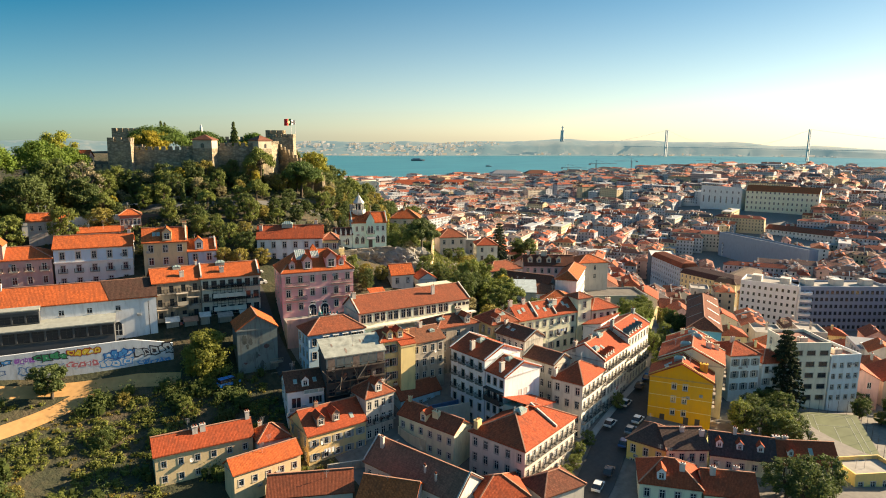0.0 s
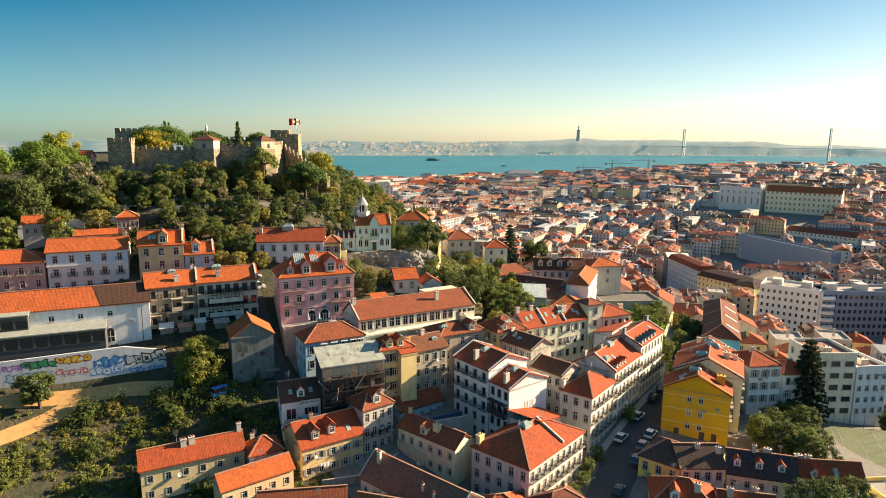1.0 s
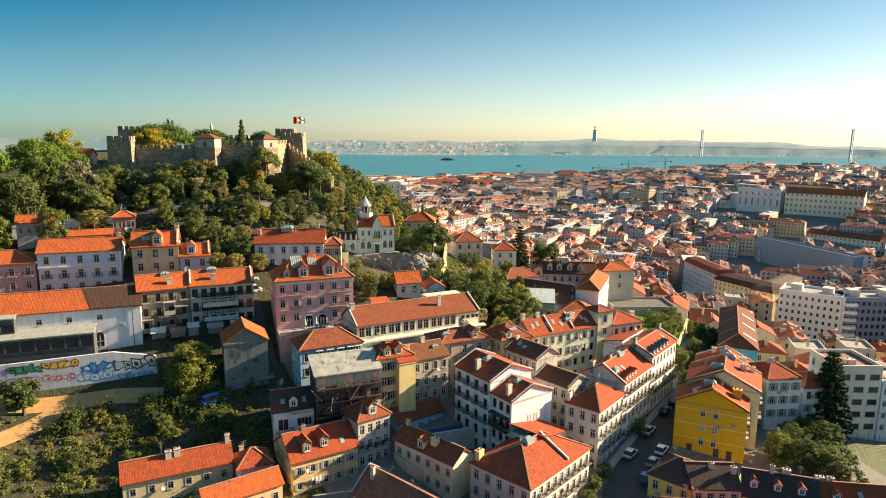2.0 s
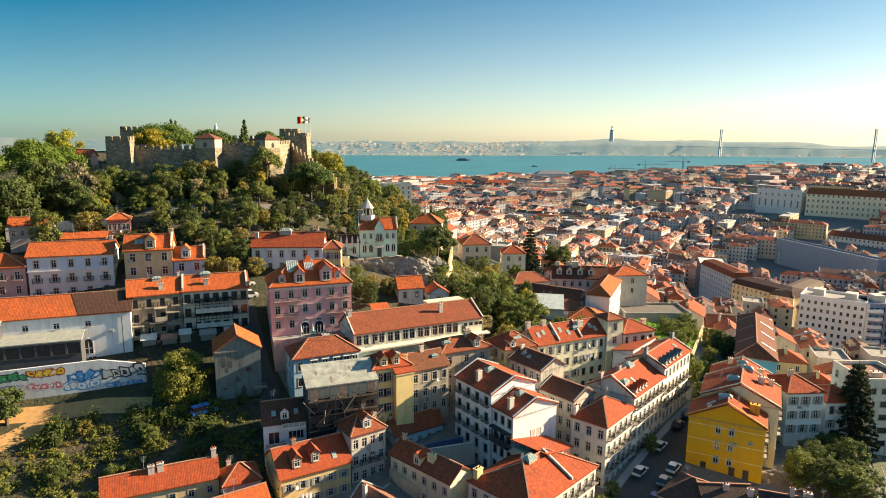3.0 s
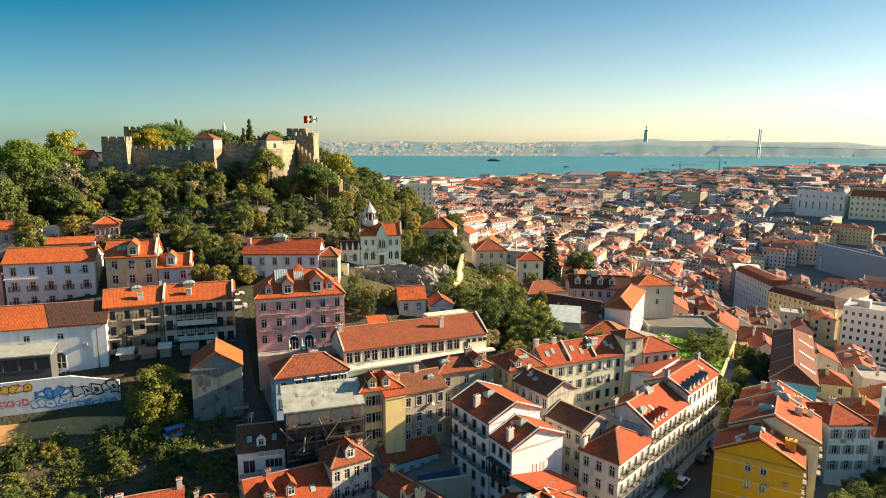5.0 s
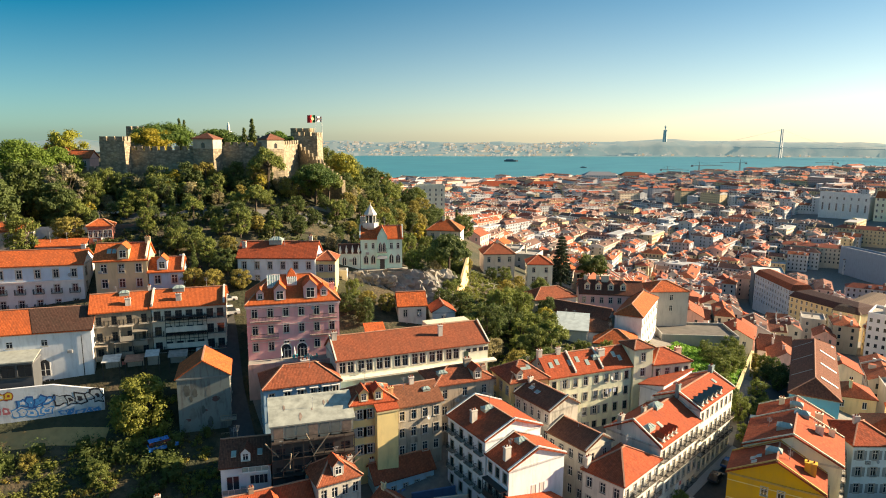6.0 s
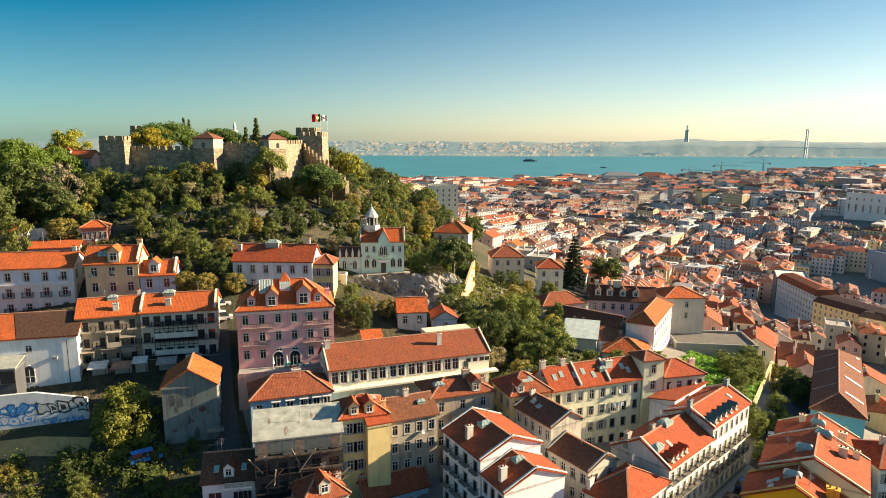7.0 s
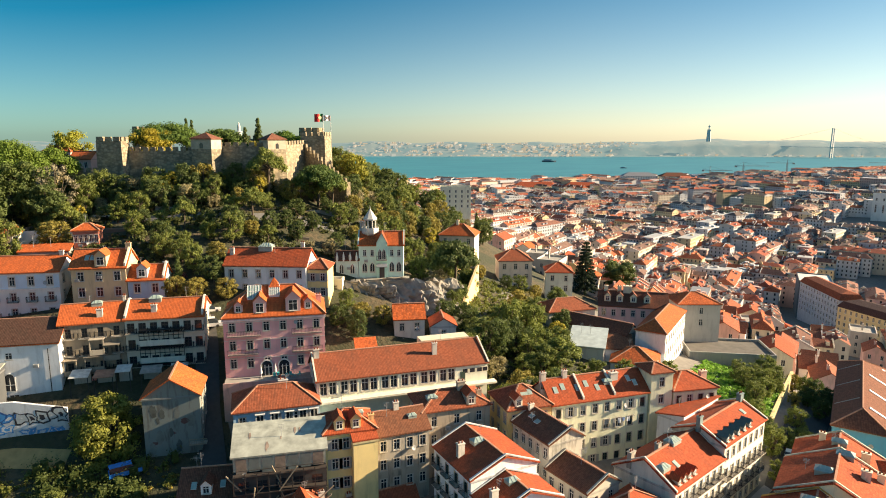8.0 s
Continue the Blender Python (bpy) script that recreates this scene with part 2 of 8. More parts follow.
def plate(g, xs, zs, cell, back=0.05):
    """One moulded piece on a grid: cell(i, j) gives (depth, material) or None for an opening."""
    nx, nz = len(xs) - 1, len(zs) - 1
    at = lambda i, j: cell(i, j) if 0 <= i < nx and 0 <= j < nz else None
    for i in range(nx):
        for j in range(nz):
            c = at(i, j)
            if c is None:
                continue
            y, m = c
            a, b, lo, hi = xs[i], xs[i + 1], zs[j], zs[j + 1]
            g.face([(a, y, lo), (b, y, lo), (b, y, hi), (a, y, hi)], m)
            for di, dj, p, q in ((-1, 0, (a, hi), (a, lo)), (1, 0, (b, lo), (b, hi)), (0, -1, (a, lo), (b, lo)), (0, 1, (b, hi), (a, hi))):
                d = at(i + di, j + dj)
                y2 = y + back if d is None else d[0]
                if y2 > y + 1e-6:
                    g.face([(p[0], y, p[1]), (p[0], y2, p[1]), (q[0], y2, q[1]), (q[0], y, q[1])], m)


def window_mesh(w, h, style):
    key = (round(w, 2), round(h, 2), style)
    if key in WIN:
        return WIN[key]
    g = Geo()
    fr = STEEL if style == "steel" else DARKFRAME if style == "dark" else FRAME
    t, s, e = 0.07, 0.14, w / 2
    rail = h * (0.45 if style == "blind" else 0.68)
    xs = [-e - s, -e, -e + t, -t / 2, t / 2, e - t, e, e + s]
    if style == "shut":
        xs = [xs[0] - e] + xs + [xs[-1] + e]
    zs = [-0.12, 0, t, rail - t / 2, rail + t / 2, h - t, h, h + s]
    k = 1 if style == "shut" else 0

    def cell(i, j):
        i -= k
        if i in (-1, 7):
            return (-0.07, 2) if 1 <= j <= 5 else None
        if j == 0:
            return (-0.12, 1)
        if i in (0, 6) or j == 6:
            return None if style in ("plain", "steel") else (-0.05, 1)
        if i in (1, 3, 5) or j in (1, 3, 5):
            return (0.10, 0)
        return (0.09, 2) if style == "blind" and j == 4 else None

    plate(g, xs, zs, cell)
    p = Geo()
    p.face([(-e, 0.14, 0), (e, 0.14, 0), (e, 0.14, h), (-e, 0.14, h)])
    WIN[key] = (g.mesh("window", [fr, fr if style == "steel" else STONE, SHUTTER]), p.mesh("pane", [GLASS]))
    return WIN[key]


def glazed_mesh(w, h):
    key = (round(w, 2), round(h, 2), "glazed")
    if key not in WIN:
        g = Geo()
        e = w / 2
        plate(g, [-e - 0.1, -e + 0.05, -0.04, 0.04, e - 0.05, e + 0.1], [-0.14, 0, h - 0.06, h], lambda i, j: (-0.06, 1) if j == 0 else (0.05, 1) if i in (0, 2, 4) or j == 2 else (0.12, 0))
        WIN[key] = g.mesh("window", [GLASS, FRAME])
    return WIN[key]


def set_window(parent, m, w, h, style="sash", panes=True):
    if style == "glazed":
        ob = new("window", glazed_mesh(w, h))
        ob.parent, ob.matrix_basis = parent, m
        return ob
    a, b = window_mesh(w, h, style)
    ob = new("window", a)
    ob.parent, ob.matrix_basis = parent, m
    if panes:
        pn = new("pane", b)
        pn.parent = ob
    return ob


BALC = {}


def balcony_mesh(w):
    w = round(w * 2) / 2
    if w in BALC:
        return BALC[w]
    g = Geo()
    e, d = w / 2, 0.75
    g.box(-e, e, -d, 0.03, -0.16, -0.04, 0)
    xs, n = [], int((w + 2 * d) / 0.17)
    for k in range(n + 1):
        x = -e - d + (w + 2 * d) * k / n
        xs += [x - 0.013, x + 0.013] if 0 < k < n else [x, x + 0.026] if k == 0 else [x - 0.026, x]
    xs = sorted(xs + [-e, e])
    flat = Geo()
    bars = lambda x: any(abs(x - (-e - d + (w + 2 * d) * k / n)) < 0.03 for k in range(n + 1))
    plate(flat, xs, [-0.04, 0.02, 0.95, 1.0], lambda i, j: (0.0, 1) if j != 1 or (xs[i + 1] - xs[i] < 0.03 and bars((xs[i] + xs[i + 1]) / 2)) else None, 0.03)

    def bend(p):
        """Wraps the flat railing round the three open sides of the slab."""
        x, y, z = p
        return (-e + y, -d + (-e - x), z) if x < -e - 1e-6 else (e - y, -d + (x - e), z) if x > e + 1e-6 else (x, -d + y, z)

    for k, f in enumerate(flat.f):
        g.face([bend(flat.v[i]) for i in f], 1)
    BALC[w] = g.mesh("balcony", [STONE, IRON])
    return BALC[w]


def balcony(parent, m, w):
    ob = new("balcony", balcony_mesh(w))
    ob.parent, ob.matrix_basis = parent, m
    return ob


def chimney(parent, x, y, z, w=0.9, d=0.6, h=1.8, mat=None, pots=2, label=""):
    g = Geo()
    g.box(x - w / 2, x + w / 2, y - d / 2, y + d / 2, z - 1.2, z + h, 0)
    g.box(x - w / 2 - 0.08, x + w / 2 + 0.08, y - d / 2 - 0.08, y + d / 2 + 0.08, z + h, z + h + 0.14, 0)
    for k in range(pots):
        px = x - w / 2 + w * (k + 0.5) / pots
        g.ring(px, y, [(z + h + 0.14, 0.14), (z + h + 0.5, 0.11)], 8, 1)
    return g.make("chimney", [mat or plaster(WHITE), tiles(T_RUST)], parent, label)


# ---- the land ----
BUMPS = ((105, 220, 20, 9.9), (85, 235, 55, -7.9), (60, 265, 60, 35.3), (150, 300, 50, 24.7), (20, 215, 45, -22.9), (-30, 230, 70, 42.7),
         (105, 180, 30, 4.2), (60, 180, 30, 12.4), (15, 150, 20, -1.8), (70, 150, 20, -2.7), (105, 150, 22, 2.2), (130, 130, 30, 1.3),
         (20, 135, 25, -4.6), (60, 120, 25, -3.3), (165, 190, 30, 0.6), (160, 145, 30, -0.5), (140, 95, 28, -1.8), (95, 85, 25, -4.5),
         (180, 60, 45, -9.0), (190, 110, 30, 6.2), (40, 60, 60, -8.6), (260, 160, 70, -6.8), (255, 90, 45, -11.0), (250, 270, 70, 3.7),
         (100, 120, 140, -5.0), (350, 250, 150, -43.9), (0, 100, 80, -11.4), (520, 180, 120, 5.3), (150, 200, 220, 85.4), (1250, 460, 340, 54.0), (800, 320, 130, 14.0))


def river(x, y):
    return 0.386 * x + 0.922 * y


def ground(x, y):
    z = 5.0
    for bx, by, s, a in BUMPS:
        z += a * math.exp(-((x - bx) ** 2 + (y - by) ** 2) / (2 * s * s))
    f = river(x, y)
    if f > 1560:
        z -= (z + 6.0) * min(1.0, (f - 1560) / 70)
    return z


def spaced(marks):
    out = []
    for a, b, step in marks:
        n = max(1, round((b - a) / step))
        out += [a + (b - a) * k / n for k in range(n)]
    return out + [marks[-1][1]]


soil, nt, bs = nodes_of("dry_soil_and_scrub")
co = nt.nodes.new("ShaderNodeTexCoord").outputs["Object"]
c = mix(nt, ramp(nt, tex(nt, co, 0.09, 5), 0.40, 0.58), (0.085, 0.062, 0.034), (0.036, 0.040, 0.018))
c = mix(nt, ramp(nt, tex(nt, co, 0.8, 5), 0.45, 0.65), c, (0.030, 0.033, 0.016))
nt.links.new(c, bs.inputs["Base Color"])
bs.inputs["Roughness"].default_value = 1.0
bump(nt, bs, tex(nt, co, 1.3, 5), 0.7, 0.5)

xs = spaced(((-3000, -400, 200), (-400, -80, 20), (-80, 260, 3), (260, 500, 12), (500, 1600, 50), (1600, 6000, 220)))
ys = spaced(((-2000, -100, 200), (-100, 20, 12), (20, 320, 3), (320, 560, 12), (560, 1900, 50), (1900, 6000, 220)))
g = Geo()
g.v = [(x, y, ground(x, y)) for y in ys for x in xs]
nx = len(xs)
g.f = [(j * nx + i, j * nx + i + 1, (j + 1) * nx + i + 1, (j + 1) * nx + i) for j in range(len(ys) - 1) for i in range(nx - 1)]
g.m = [0] * len(g.f)
g.uv = [(0, 0)] * (4 * len(g.f))
PAVING = plain("cobbled_ground", (0.21, 0.19, 0.165), 0.95, 0, 0.5, 0.8)


def paved(x, y):
    return (x > 62 and y < 118) or (x > 150 and y < 180) or x > 215 or (66 < x < 95 and y < 140)


g.m = [1 if paved((xs[i] + xs[i + 1]) / 2, (ys[j] + ys[j + 1]) / 2) else 0 for j in range(len(ys) - 1) for i in range(nx - 1)]
land = tagged(g.make("ground", [soil, PAVING]), "dry hillside soil with scrub falling to the city valley", "ground", kind="structure")
for p in land.data.polygons:
    p.use_smooth = True

# river
wm, nt, bs = nodes_of("river_water")
co = nt.nodes.new("ShaderNodeTexCoord").outputs["Object"]
c = mix(nt, ramp(nt, tex(nt, co, 0.004, 4, (1, 2.5, 1)), 0.35, 0.65), (0.03, 0.155, 0.19), (0.04, 0.195, 0.225))
nt.links.new(c, bs.inputs["Base Color"])
bs.inputs["Roughness"].default_value = 0.45
bs.inputs["Specular IOR Level"].default_value = 0.3
bump(nt, bs, tex(nt, co, 0.08, 4), 0.5, 1.0)
g = Geo()
g.face([(-6000, 1000, 0), (8000, -3000, 0), (9000, 9000, 0), (-6000, 9000, 0)])
tagged(g.make("water", [wm]), "wide teal river estuary under haze", "river", kind="structure")

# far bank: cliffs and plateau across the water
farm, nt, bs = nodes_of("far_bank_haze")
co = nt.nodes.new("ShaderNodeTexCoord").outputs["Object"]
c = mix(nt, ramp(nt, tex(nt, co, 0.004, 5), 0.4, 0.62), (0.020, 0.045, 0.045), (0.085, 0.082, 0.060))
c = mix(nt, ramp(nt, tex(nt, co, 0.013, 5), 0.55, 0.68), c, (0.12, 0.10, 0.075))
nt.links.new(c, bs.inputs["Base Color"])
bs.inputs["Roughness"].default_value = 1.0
# distance haze is put into the material as a faint blue glow
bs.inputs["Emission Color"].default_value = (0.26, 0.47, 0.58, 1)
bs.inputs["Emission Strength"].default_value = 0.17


def far_radius(b):
    return 4020 + 1250 * max(0.0, min(1.0, (b - 34) / 36.0)) ** 1.2


def far_height(b):
    h = 84 + 6 * math.sin(b * 0.9) + 8 * noise.noise((b * 0.35, 0, 0)) + 4 * noise.noise((b * 1.7, 3, 0))
    h += 26 * math.exp(-((b - 52) / 6.5) ** 2) + 14 * math.exp(-((b - 62) / 5) ** 2) - 26 * max(0, min(1, (b - 66) / 9))
    return h


def far_z(b, dr):
    low = 0.45 + 0.55 * min(1, max(0, (b - 36) / 8))
    pts = ((12, 3), (60, 0.1 * far_height(b) * low), (110, 0.55 * far_height(b) * low), (170, 0.72 * far_height(b) * low), (300, 0.9 * far_height(b)), (480, far_height(b)))
    for (a, za), (c, zc) in zip(pts, pts[1:]):
        if dr <= c:
            return za + (zc - za) * max(0, dr - a) / (c - a)
    return far_height(b)


g = Geo()
bearings = [-15 + 0.25 * k for k in range(420)]
steps = ((0, -1), (12, 3), (60, 0.10), (110, 0.55), (170, 0.72), (300, 0.9), (480, 1.0), (760, 0.96))
for b in bearings:
    r0 = far_radius(b) + 30 * noise.noise((b * 0.6, 9, 0))
    for dr, k in steps:
        r = r0 + dr
        z = k if k in (-1, 3) else far_height(b) * (k + (0.08 * noise.noise((b * 1.3, dr * 0.02, 5)) if k < 0.95 else 0)) * (0.45 + 0.55 * min(1, max(0, (b - 36) / 8))) if k < 0.8 else far_height(b) * k
        g.v.append((r * math.sin(radians(b)), r * math.cos(radians(b)), z))
n = len(steps)
for i in range(len(bearings) - 1):
    for k in range(n - 1):
        g.f.append((i * n + k, (i + 1) * n + k, (i + 1) * n + k + 1, i * n + k + 1))
g.m = [0] * len(g.f)
g.uv = [(0, 0)] * (4 * len(g.f))
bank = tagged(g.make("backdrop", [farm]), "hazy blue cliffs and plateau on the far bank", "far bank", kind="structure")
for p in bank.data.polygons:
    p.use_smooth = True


# ---- houses ----
FOOT = []
INFO = {}


def facade(g, parent, mw, length, height, spec, m=0):
    """One wall of a house with its openings cut through; windows are set into the reveals."""
    cols, rows, style, balc, w, h, sh = tuple(spec) + (0, 0, "sash", (), 1.0, 1.75, 3.25)[len(spec):]
    us = [length * f for f in cols] if isinstance(cols, tuple) else [length * (k + 0.5) / cols for k in range(cols)]
    sills = [s for s in (height - 2.75 - sh * k for k in range(rows)) if s > 0.1]
    ue = sorted([0, length] + [u - w / 2 for u in us] + [u + w / 2 for u in us])
    zz = sorted([0, height] + sills + [s + h for s in sills])
    P = lambda u, y, z: mw @ Vector((u, y, z))
    for i in range(len(ue) - 1):
        for j in range(len(zz) - 1):
            a, b, c, d = ue[i], ue[i + 1], zz[j], zz[j + 1]
            if i % 2 == 1 and j % 2 == 1:
                r = 0.2
                g.face([P(a, 0, c), P(a, r, c), P(a, r, d), P(a, 0, d)], m)
                g.face([P(b, r, c), P(b, 0, c), P(b, 0, d), P(b, r, d)], m)
                g.face([P(a, 0, c), P(b, 0, c), P(b, r, c), P(a, r, c)], m)
                g.face([P(a, r, d), P(b, r, d), P(b, 0, d), P(a, 0, d)], m)
            elif b > a and d > c:
                g.face([P(a, 0, c), P(b, 0, c), P(b, 0, d), P(a, 0, d)], m)
    for k, s in enumerate(sills):
        for u in us:
            st = style
            if style == "mixed":
                st = ("sash", "blind", "shut", "dark")[int(abs(math.sin(u * 12.9 + s * 78.2)) * 4) % 4]
            set_window(parent, mw @ pose(u, 0, s), w, h, st)
            if k in balc:
                balcony(parent, mw @ pose(u, 0, s), w + 0.9)


def wall_frames(w, d):
    return {"F": (Matrix.Identity(4), w), "R": (pose(w, 0, 0, 0, 0, 90), d), "B": (pose(w, d, 0, 0, 0, 180), w), "L": (pose(0, d, 0, 0, 0, -90), d)}


def roof_mesh(kind, w, d, z, h, o, tile, trim, parent, label="", ridge=0.5, hipr=None, caps=True):
    """The roof as slabs of tiles 0.22 m thick with eaves o metres proud. Returns the gable corners for the walls."""
    g, t = Geo(), 0.22
    gables = []

    def cap(a, b, wide, high):
        if caps:
            k = Geo()
            k.beam(a, b, wide, high)
            k.make("ridge_tiles", [trim], parent)

    if kind == "gable_u":
        rv = d * ridge
        s1, s2 = h / rv, h / (d - rv)
        zr = z + h + 0.18
        g.slab([(-o, -o, z - o * s1 + 0.18), (w + o, -o, z - o * s1 + 0.18), (w + o, rv, zr), (-o, rv, zr)], t, 0)
        g.slab([(w + o, d + o, z - o * s2 + 0.18), (-o, d + o, z - o * s2 + 0.18), (-o, rv, zr), (w + o, rv, zr)], t, 0)
        cap((-o, rv, zr + 0.05), (w + o, rv, zr + 0.05), 0.3, 0.16)
        gables = [[(0, 0, z), (0, rv, z + h), (0, d, z)], [(w, 0, z), (w, d, z), (w, rv, z + h)]]
    elif kind == "gable_v":
        ru = w * ridge
        s1, s2 = h / ru, h / (w - ru)
        zr = z + h + 0.18
        g.slab([(-o, d + o, z - o * s1 + 0.18), (-o, -o, z - o * s1 + 0.18), (ru, -o, zr), (ru, d + o, zr)], t, 0)
        g.slab([(w + o, -o, z - o * s2 + 0.18), (w + o, d + o, z - o * s2 + 0.18), (ru, d + o, zr), (ru, -o, zr)], t, 0)
        cap((ru, -o, zr + 0.05), (ru, d + o, zr + 0.05), 0.3, 0.16)
        gables = [[(0, 0, z), (w, 0, z), (ru, 0, z + h)], [(w, d, z), (0, d, z), (ru, d, z + h)]]
    elif kind in ("hip", "hip_v"):
        zr, e = z + h + 0.18, z + 0.1
        c = [(-o, -o, e), (w + o, -o, e), (w + o, d + o, e), (-o, d + o, e)]
        if kind == "hip":
            k = min(d / 2, w * 0.45) if hipr is None else hipr
            a, b = (k, d / 2, zr), (w - k, d / 2, zr)
            fs = [[c[0], c[1], b, a], [c[2], c[3], a, b], [c[1], c[2], b], [c[3], c[0], a]]
        else:
            k = min(w / 2, d * 0.45) if hipr is None else hipr
            a, b = (w / 2, k, zr), (w / 2, d - k, zr)
            fs = [[c[0], c[1], a], [c[2], c[3], b], [c[1], c[2], b, a], [c[3], c[0], a, b]]
        for f in fs:
            g.slab(f, t, 0)
        cap((a[0], a[1], zr + 0.05), (b[0], b[1], zr + 0.05), 0.28, 0.15)
        for p, q in ((c[0], a), (c[3], a if kind == "hip" else b), (c[1], b if kind == "hip" else a), (c[2], b)):
            cap((p[0], p[1], p[2] + 0.06), (q[0], q[1], q[2] + 0.05), 0.26, 0.14)
    elif kind == "shed":
        s = h / d
        g.slab([(-o, -o, z - o * s + 0.2), (w + o, -o, z - o * s + 0.2), (w + o, d + o, z + h + o * s + 0.2), (-o, d + o, z + h + o * s + 0.2)], t, 0)
        gables = [[(0, 0, z), (0, d, z + h), (0, d, z)], [(w, 0, z), (w, d, z), (w, d, z + h)], [(w, d, z), (0, d, z), (0, d, z + h), (w, d, z + h)]]
    elif kind == "shed_back":
        s = h / d
        g.slab([(w + o, d + o, z - o * s + 0.2), (-o, d + o, z - o * s + 0.2), (-o, -o, z + h + 0.2), (w + o, -o, z + h + 0.2)], t, 0)
        gables = [[(0, d, z), (0, 0, z), (0, 0, z + h)], [(w, 0, z), (w, d, z), (w, 0, z + h)], [(0, 0, z), (w, 0, z), (w, 0, z + h), (0, 0, z + h)]]
    elif kind == "flat":
        g.box(0.25, w - 0.25, 0.25, d - 0.25, z - 0.3, z - 0.05, 0)
        k = Geo()
        k.sweep([(0.12, 0.12, z + h / 2), (w - 0.12, 0.12, z + h / 2), (w - 0.12, d - 0.12, z + h / 2), (0.12, d - 0.12, z + h / 2)], 0.3, h, 0, True)
        k.make("parapet", [trim], parent)
    elif kind == "mansard":
        k, hl = 1.4, h * 0.68
        lo = [(-o, -o, z), (w + o, -o, z), (w + o, d + o, z), (-o, d + o, z)]
        up = [(k, k, z + hl), (w - k, k, z + hl), (w - k, d - k, z + hl), (k, d - k, z + hl)]
        for i in range(4):
            j = (i + 1) % 4
            g.slab([lo[i], lo[j], up[j], up[i]], t, 0)
        q = min(w, d) * 0.4
        if w >= d:
            a, b = (q, d / 2, z + h), (w - q, d / 2, z + h)
            fs = [[up[0], up[1], b, a], [up[2], up[3], a, b], [up[1], up[2], b], [up[3], up[0], a]]
        else:
            a, b = (w / 2, q, z + h), (w / 2, d - q, z + h)
            fs = [[up[0], up[1], a], [up[2], up[3], b], [up[1], up[2], b, a], [up[3], up[0], a, b]]
        for f in fs:
            g.slab(f, t, 0)
    g.make("roof", [tile, trim], parent, label)
    return gables


def house(label, A, B, depth, z0, ze, roof, wall, tile, F=None, R=None, L=None, rear=None, h=2.4, o=0.35, ridge=0.5, name="house", category="house", group="", hipr=None, rooflabel="", cornice=True, verge=False):
    """A house on a rectangle whose front runs from A to B, seen from outside left to right."""
    dx, dy = B[0] - A[0], B[1] - A[1]
    w, ang = math.hypot(dx, dy), math.degrees(math.atan2(dy, dx))
    base = pose(A[0], A[1], z0, 0, 0, ang)
    ob = root(name, label, category, base, group)
    wear = wall[3] if len(wall) > 3 else 0.35
    wall = tuple(min(0.79, 1.1 * v) for v in wall[:3])
    H = ze - z0
    g = Geo()
    for key, (mw, length) in wall_frames(w, depth).items():
        spec = {"F": F, "R": R, "L": L, "B": rear}[key] or (0, 0)
        facade(g, ob, mw, length, H, spec)
    trim = plaster(tuple(0.62 * v + 0.08 for v in wall), 0.7)
    for tri in roof_mesh(roof, w, depth, H, h, o, tile, plain("ridge_mortar", (0.50, 0.24, 0.15), 0.95, 0, 0.6, 2.0) if roof != "flat" else plaster(wall, wear), ob, rooflabel, ridge, hipr, caps=group != "houses of the lower town" and A[0] < 230):
        g.face(tri)
    if cornice and roof != "flat" and group != "houses of the lower town":
        k = Geo()
        k.sweep([(-0.07, -0.07, H - 0.27), (w + 0.07, -0.07, H - 0.27), (w + 0.07, depth + 0.07, H - 0.27), (-0.07, depth + 0.07, H - 0.27)], 0.14, 0.3, 0, True)
        k.make("cornice", [trim], ob)
    if verge and roof in ("gable_v", "gable_u"):
        span, across = (w, depth) if roof == "gable_v" else (depth, w)
        for e in (-0.12, across + 0.12):
            k = Geo()
            line = [(-0.3, H + 0.02), (span * ridge, H + h + 0.32), (span + 0.3, H + 0.02)]
            at = (lambda a, t, z: (a, e + t, z)) if roof == "gable_v" else (lambda a, t, z: (e + t, a, z))
            rows = [[at(a, -0.14, z + 0.06), at(a, 0.14, z + 0.06), at(a, 0.14, z + 0.26), at(a, -0.14, z + 0.26)] for a, z in line]
            for r1, r2 in zip(rows, rows[1:]):
                for i in range(4):
                    k.face([r1[i], r1[(i + 1) % 4], r2[(i + 1) % 4], r2[i]])
            k.face(rows[0][::-1]), k.face(rows[2])
            k.make("verge", [trim], ob)
    # foundation under the slope of the hill
    for key, (mw, length) in wall_frames(w, depth).items():
        q = [mw @ Vector(p) for p in ((0, 0, -14), (length, 0, -14), (length, 0, 0), (0, 0, 0))]
        g.face(q)
    g.make("wall", [plaster(wall, wear)], ob)
    INFO[ob.name] = (w, depth, H, h, roof, ridge, hipr)
    c, s = math.cos(radians(ang)), math.sin(radians(ang))
    FOOT.append((A[0] + c * w / 2 - s * depth / 2, A[1] + s * w / 2 + c * depth / 2, w / 2, depth / 2, c, s))
    return ob


def inside(x, y, m=1.0):
    for cx, cy, a, b, c, s in FOOT:
        u, v = (x - cx) * c + (y - cy) * s, -(x - cx) * s + (y - cy) * c
        if abs(u) < a + m and abs(v) < b + m:
            return True
    return False


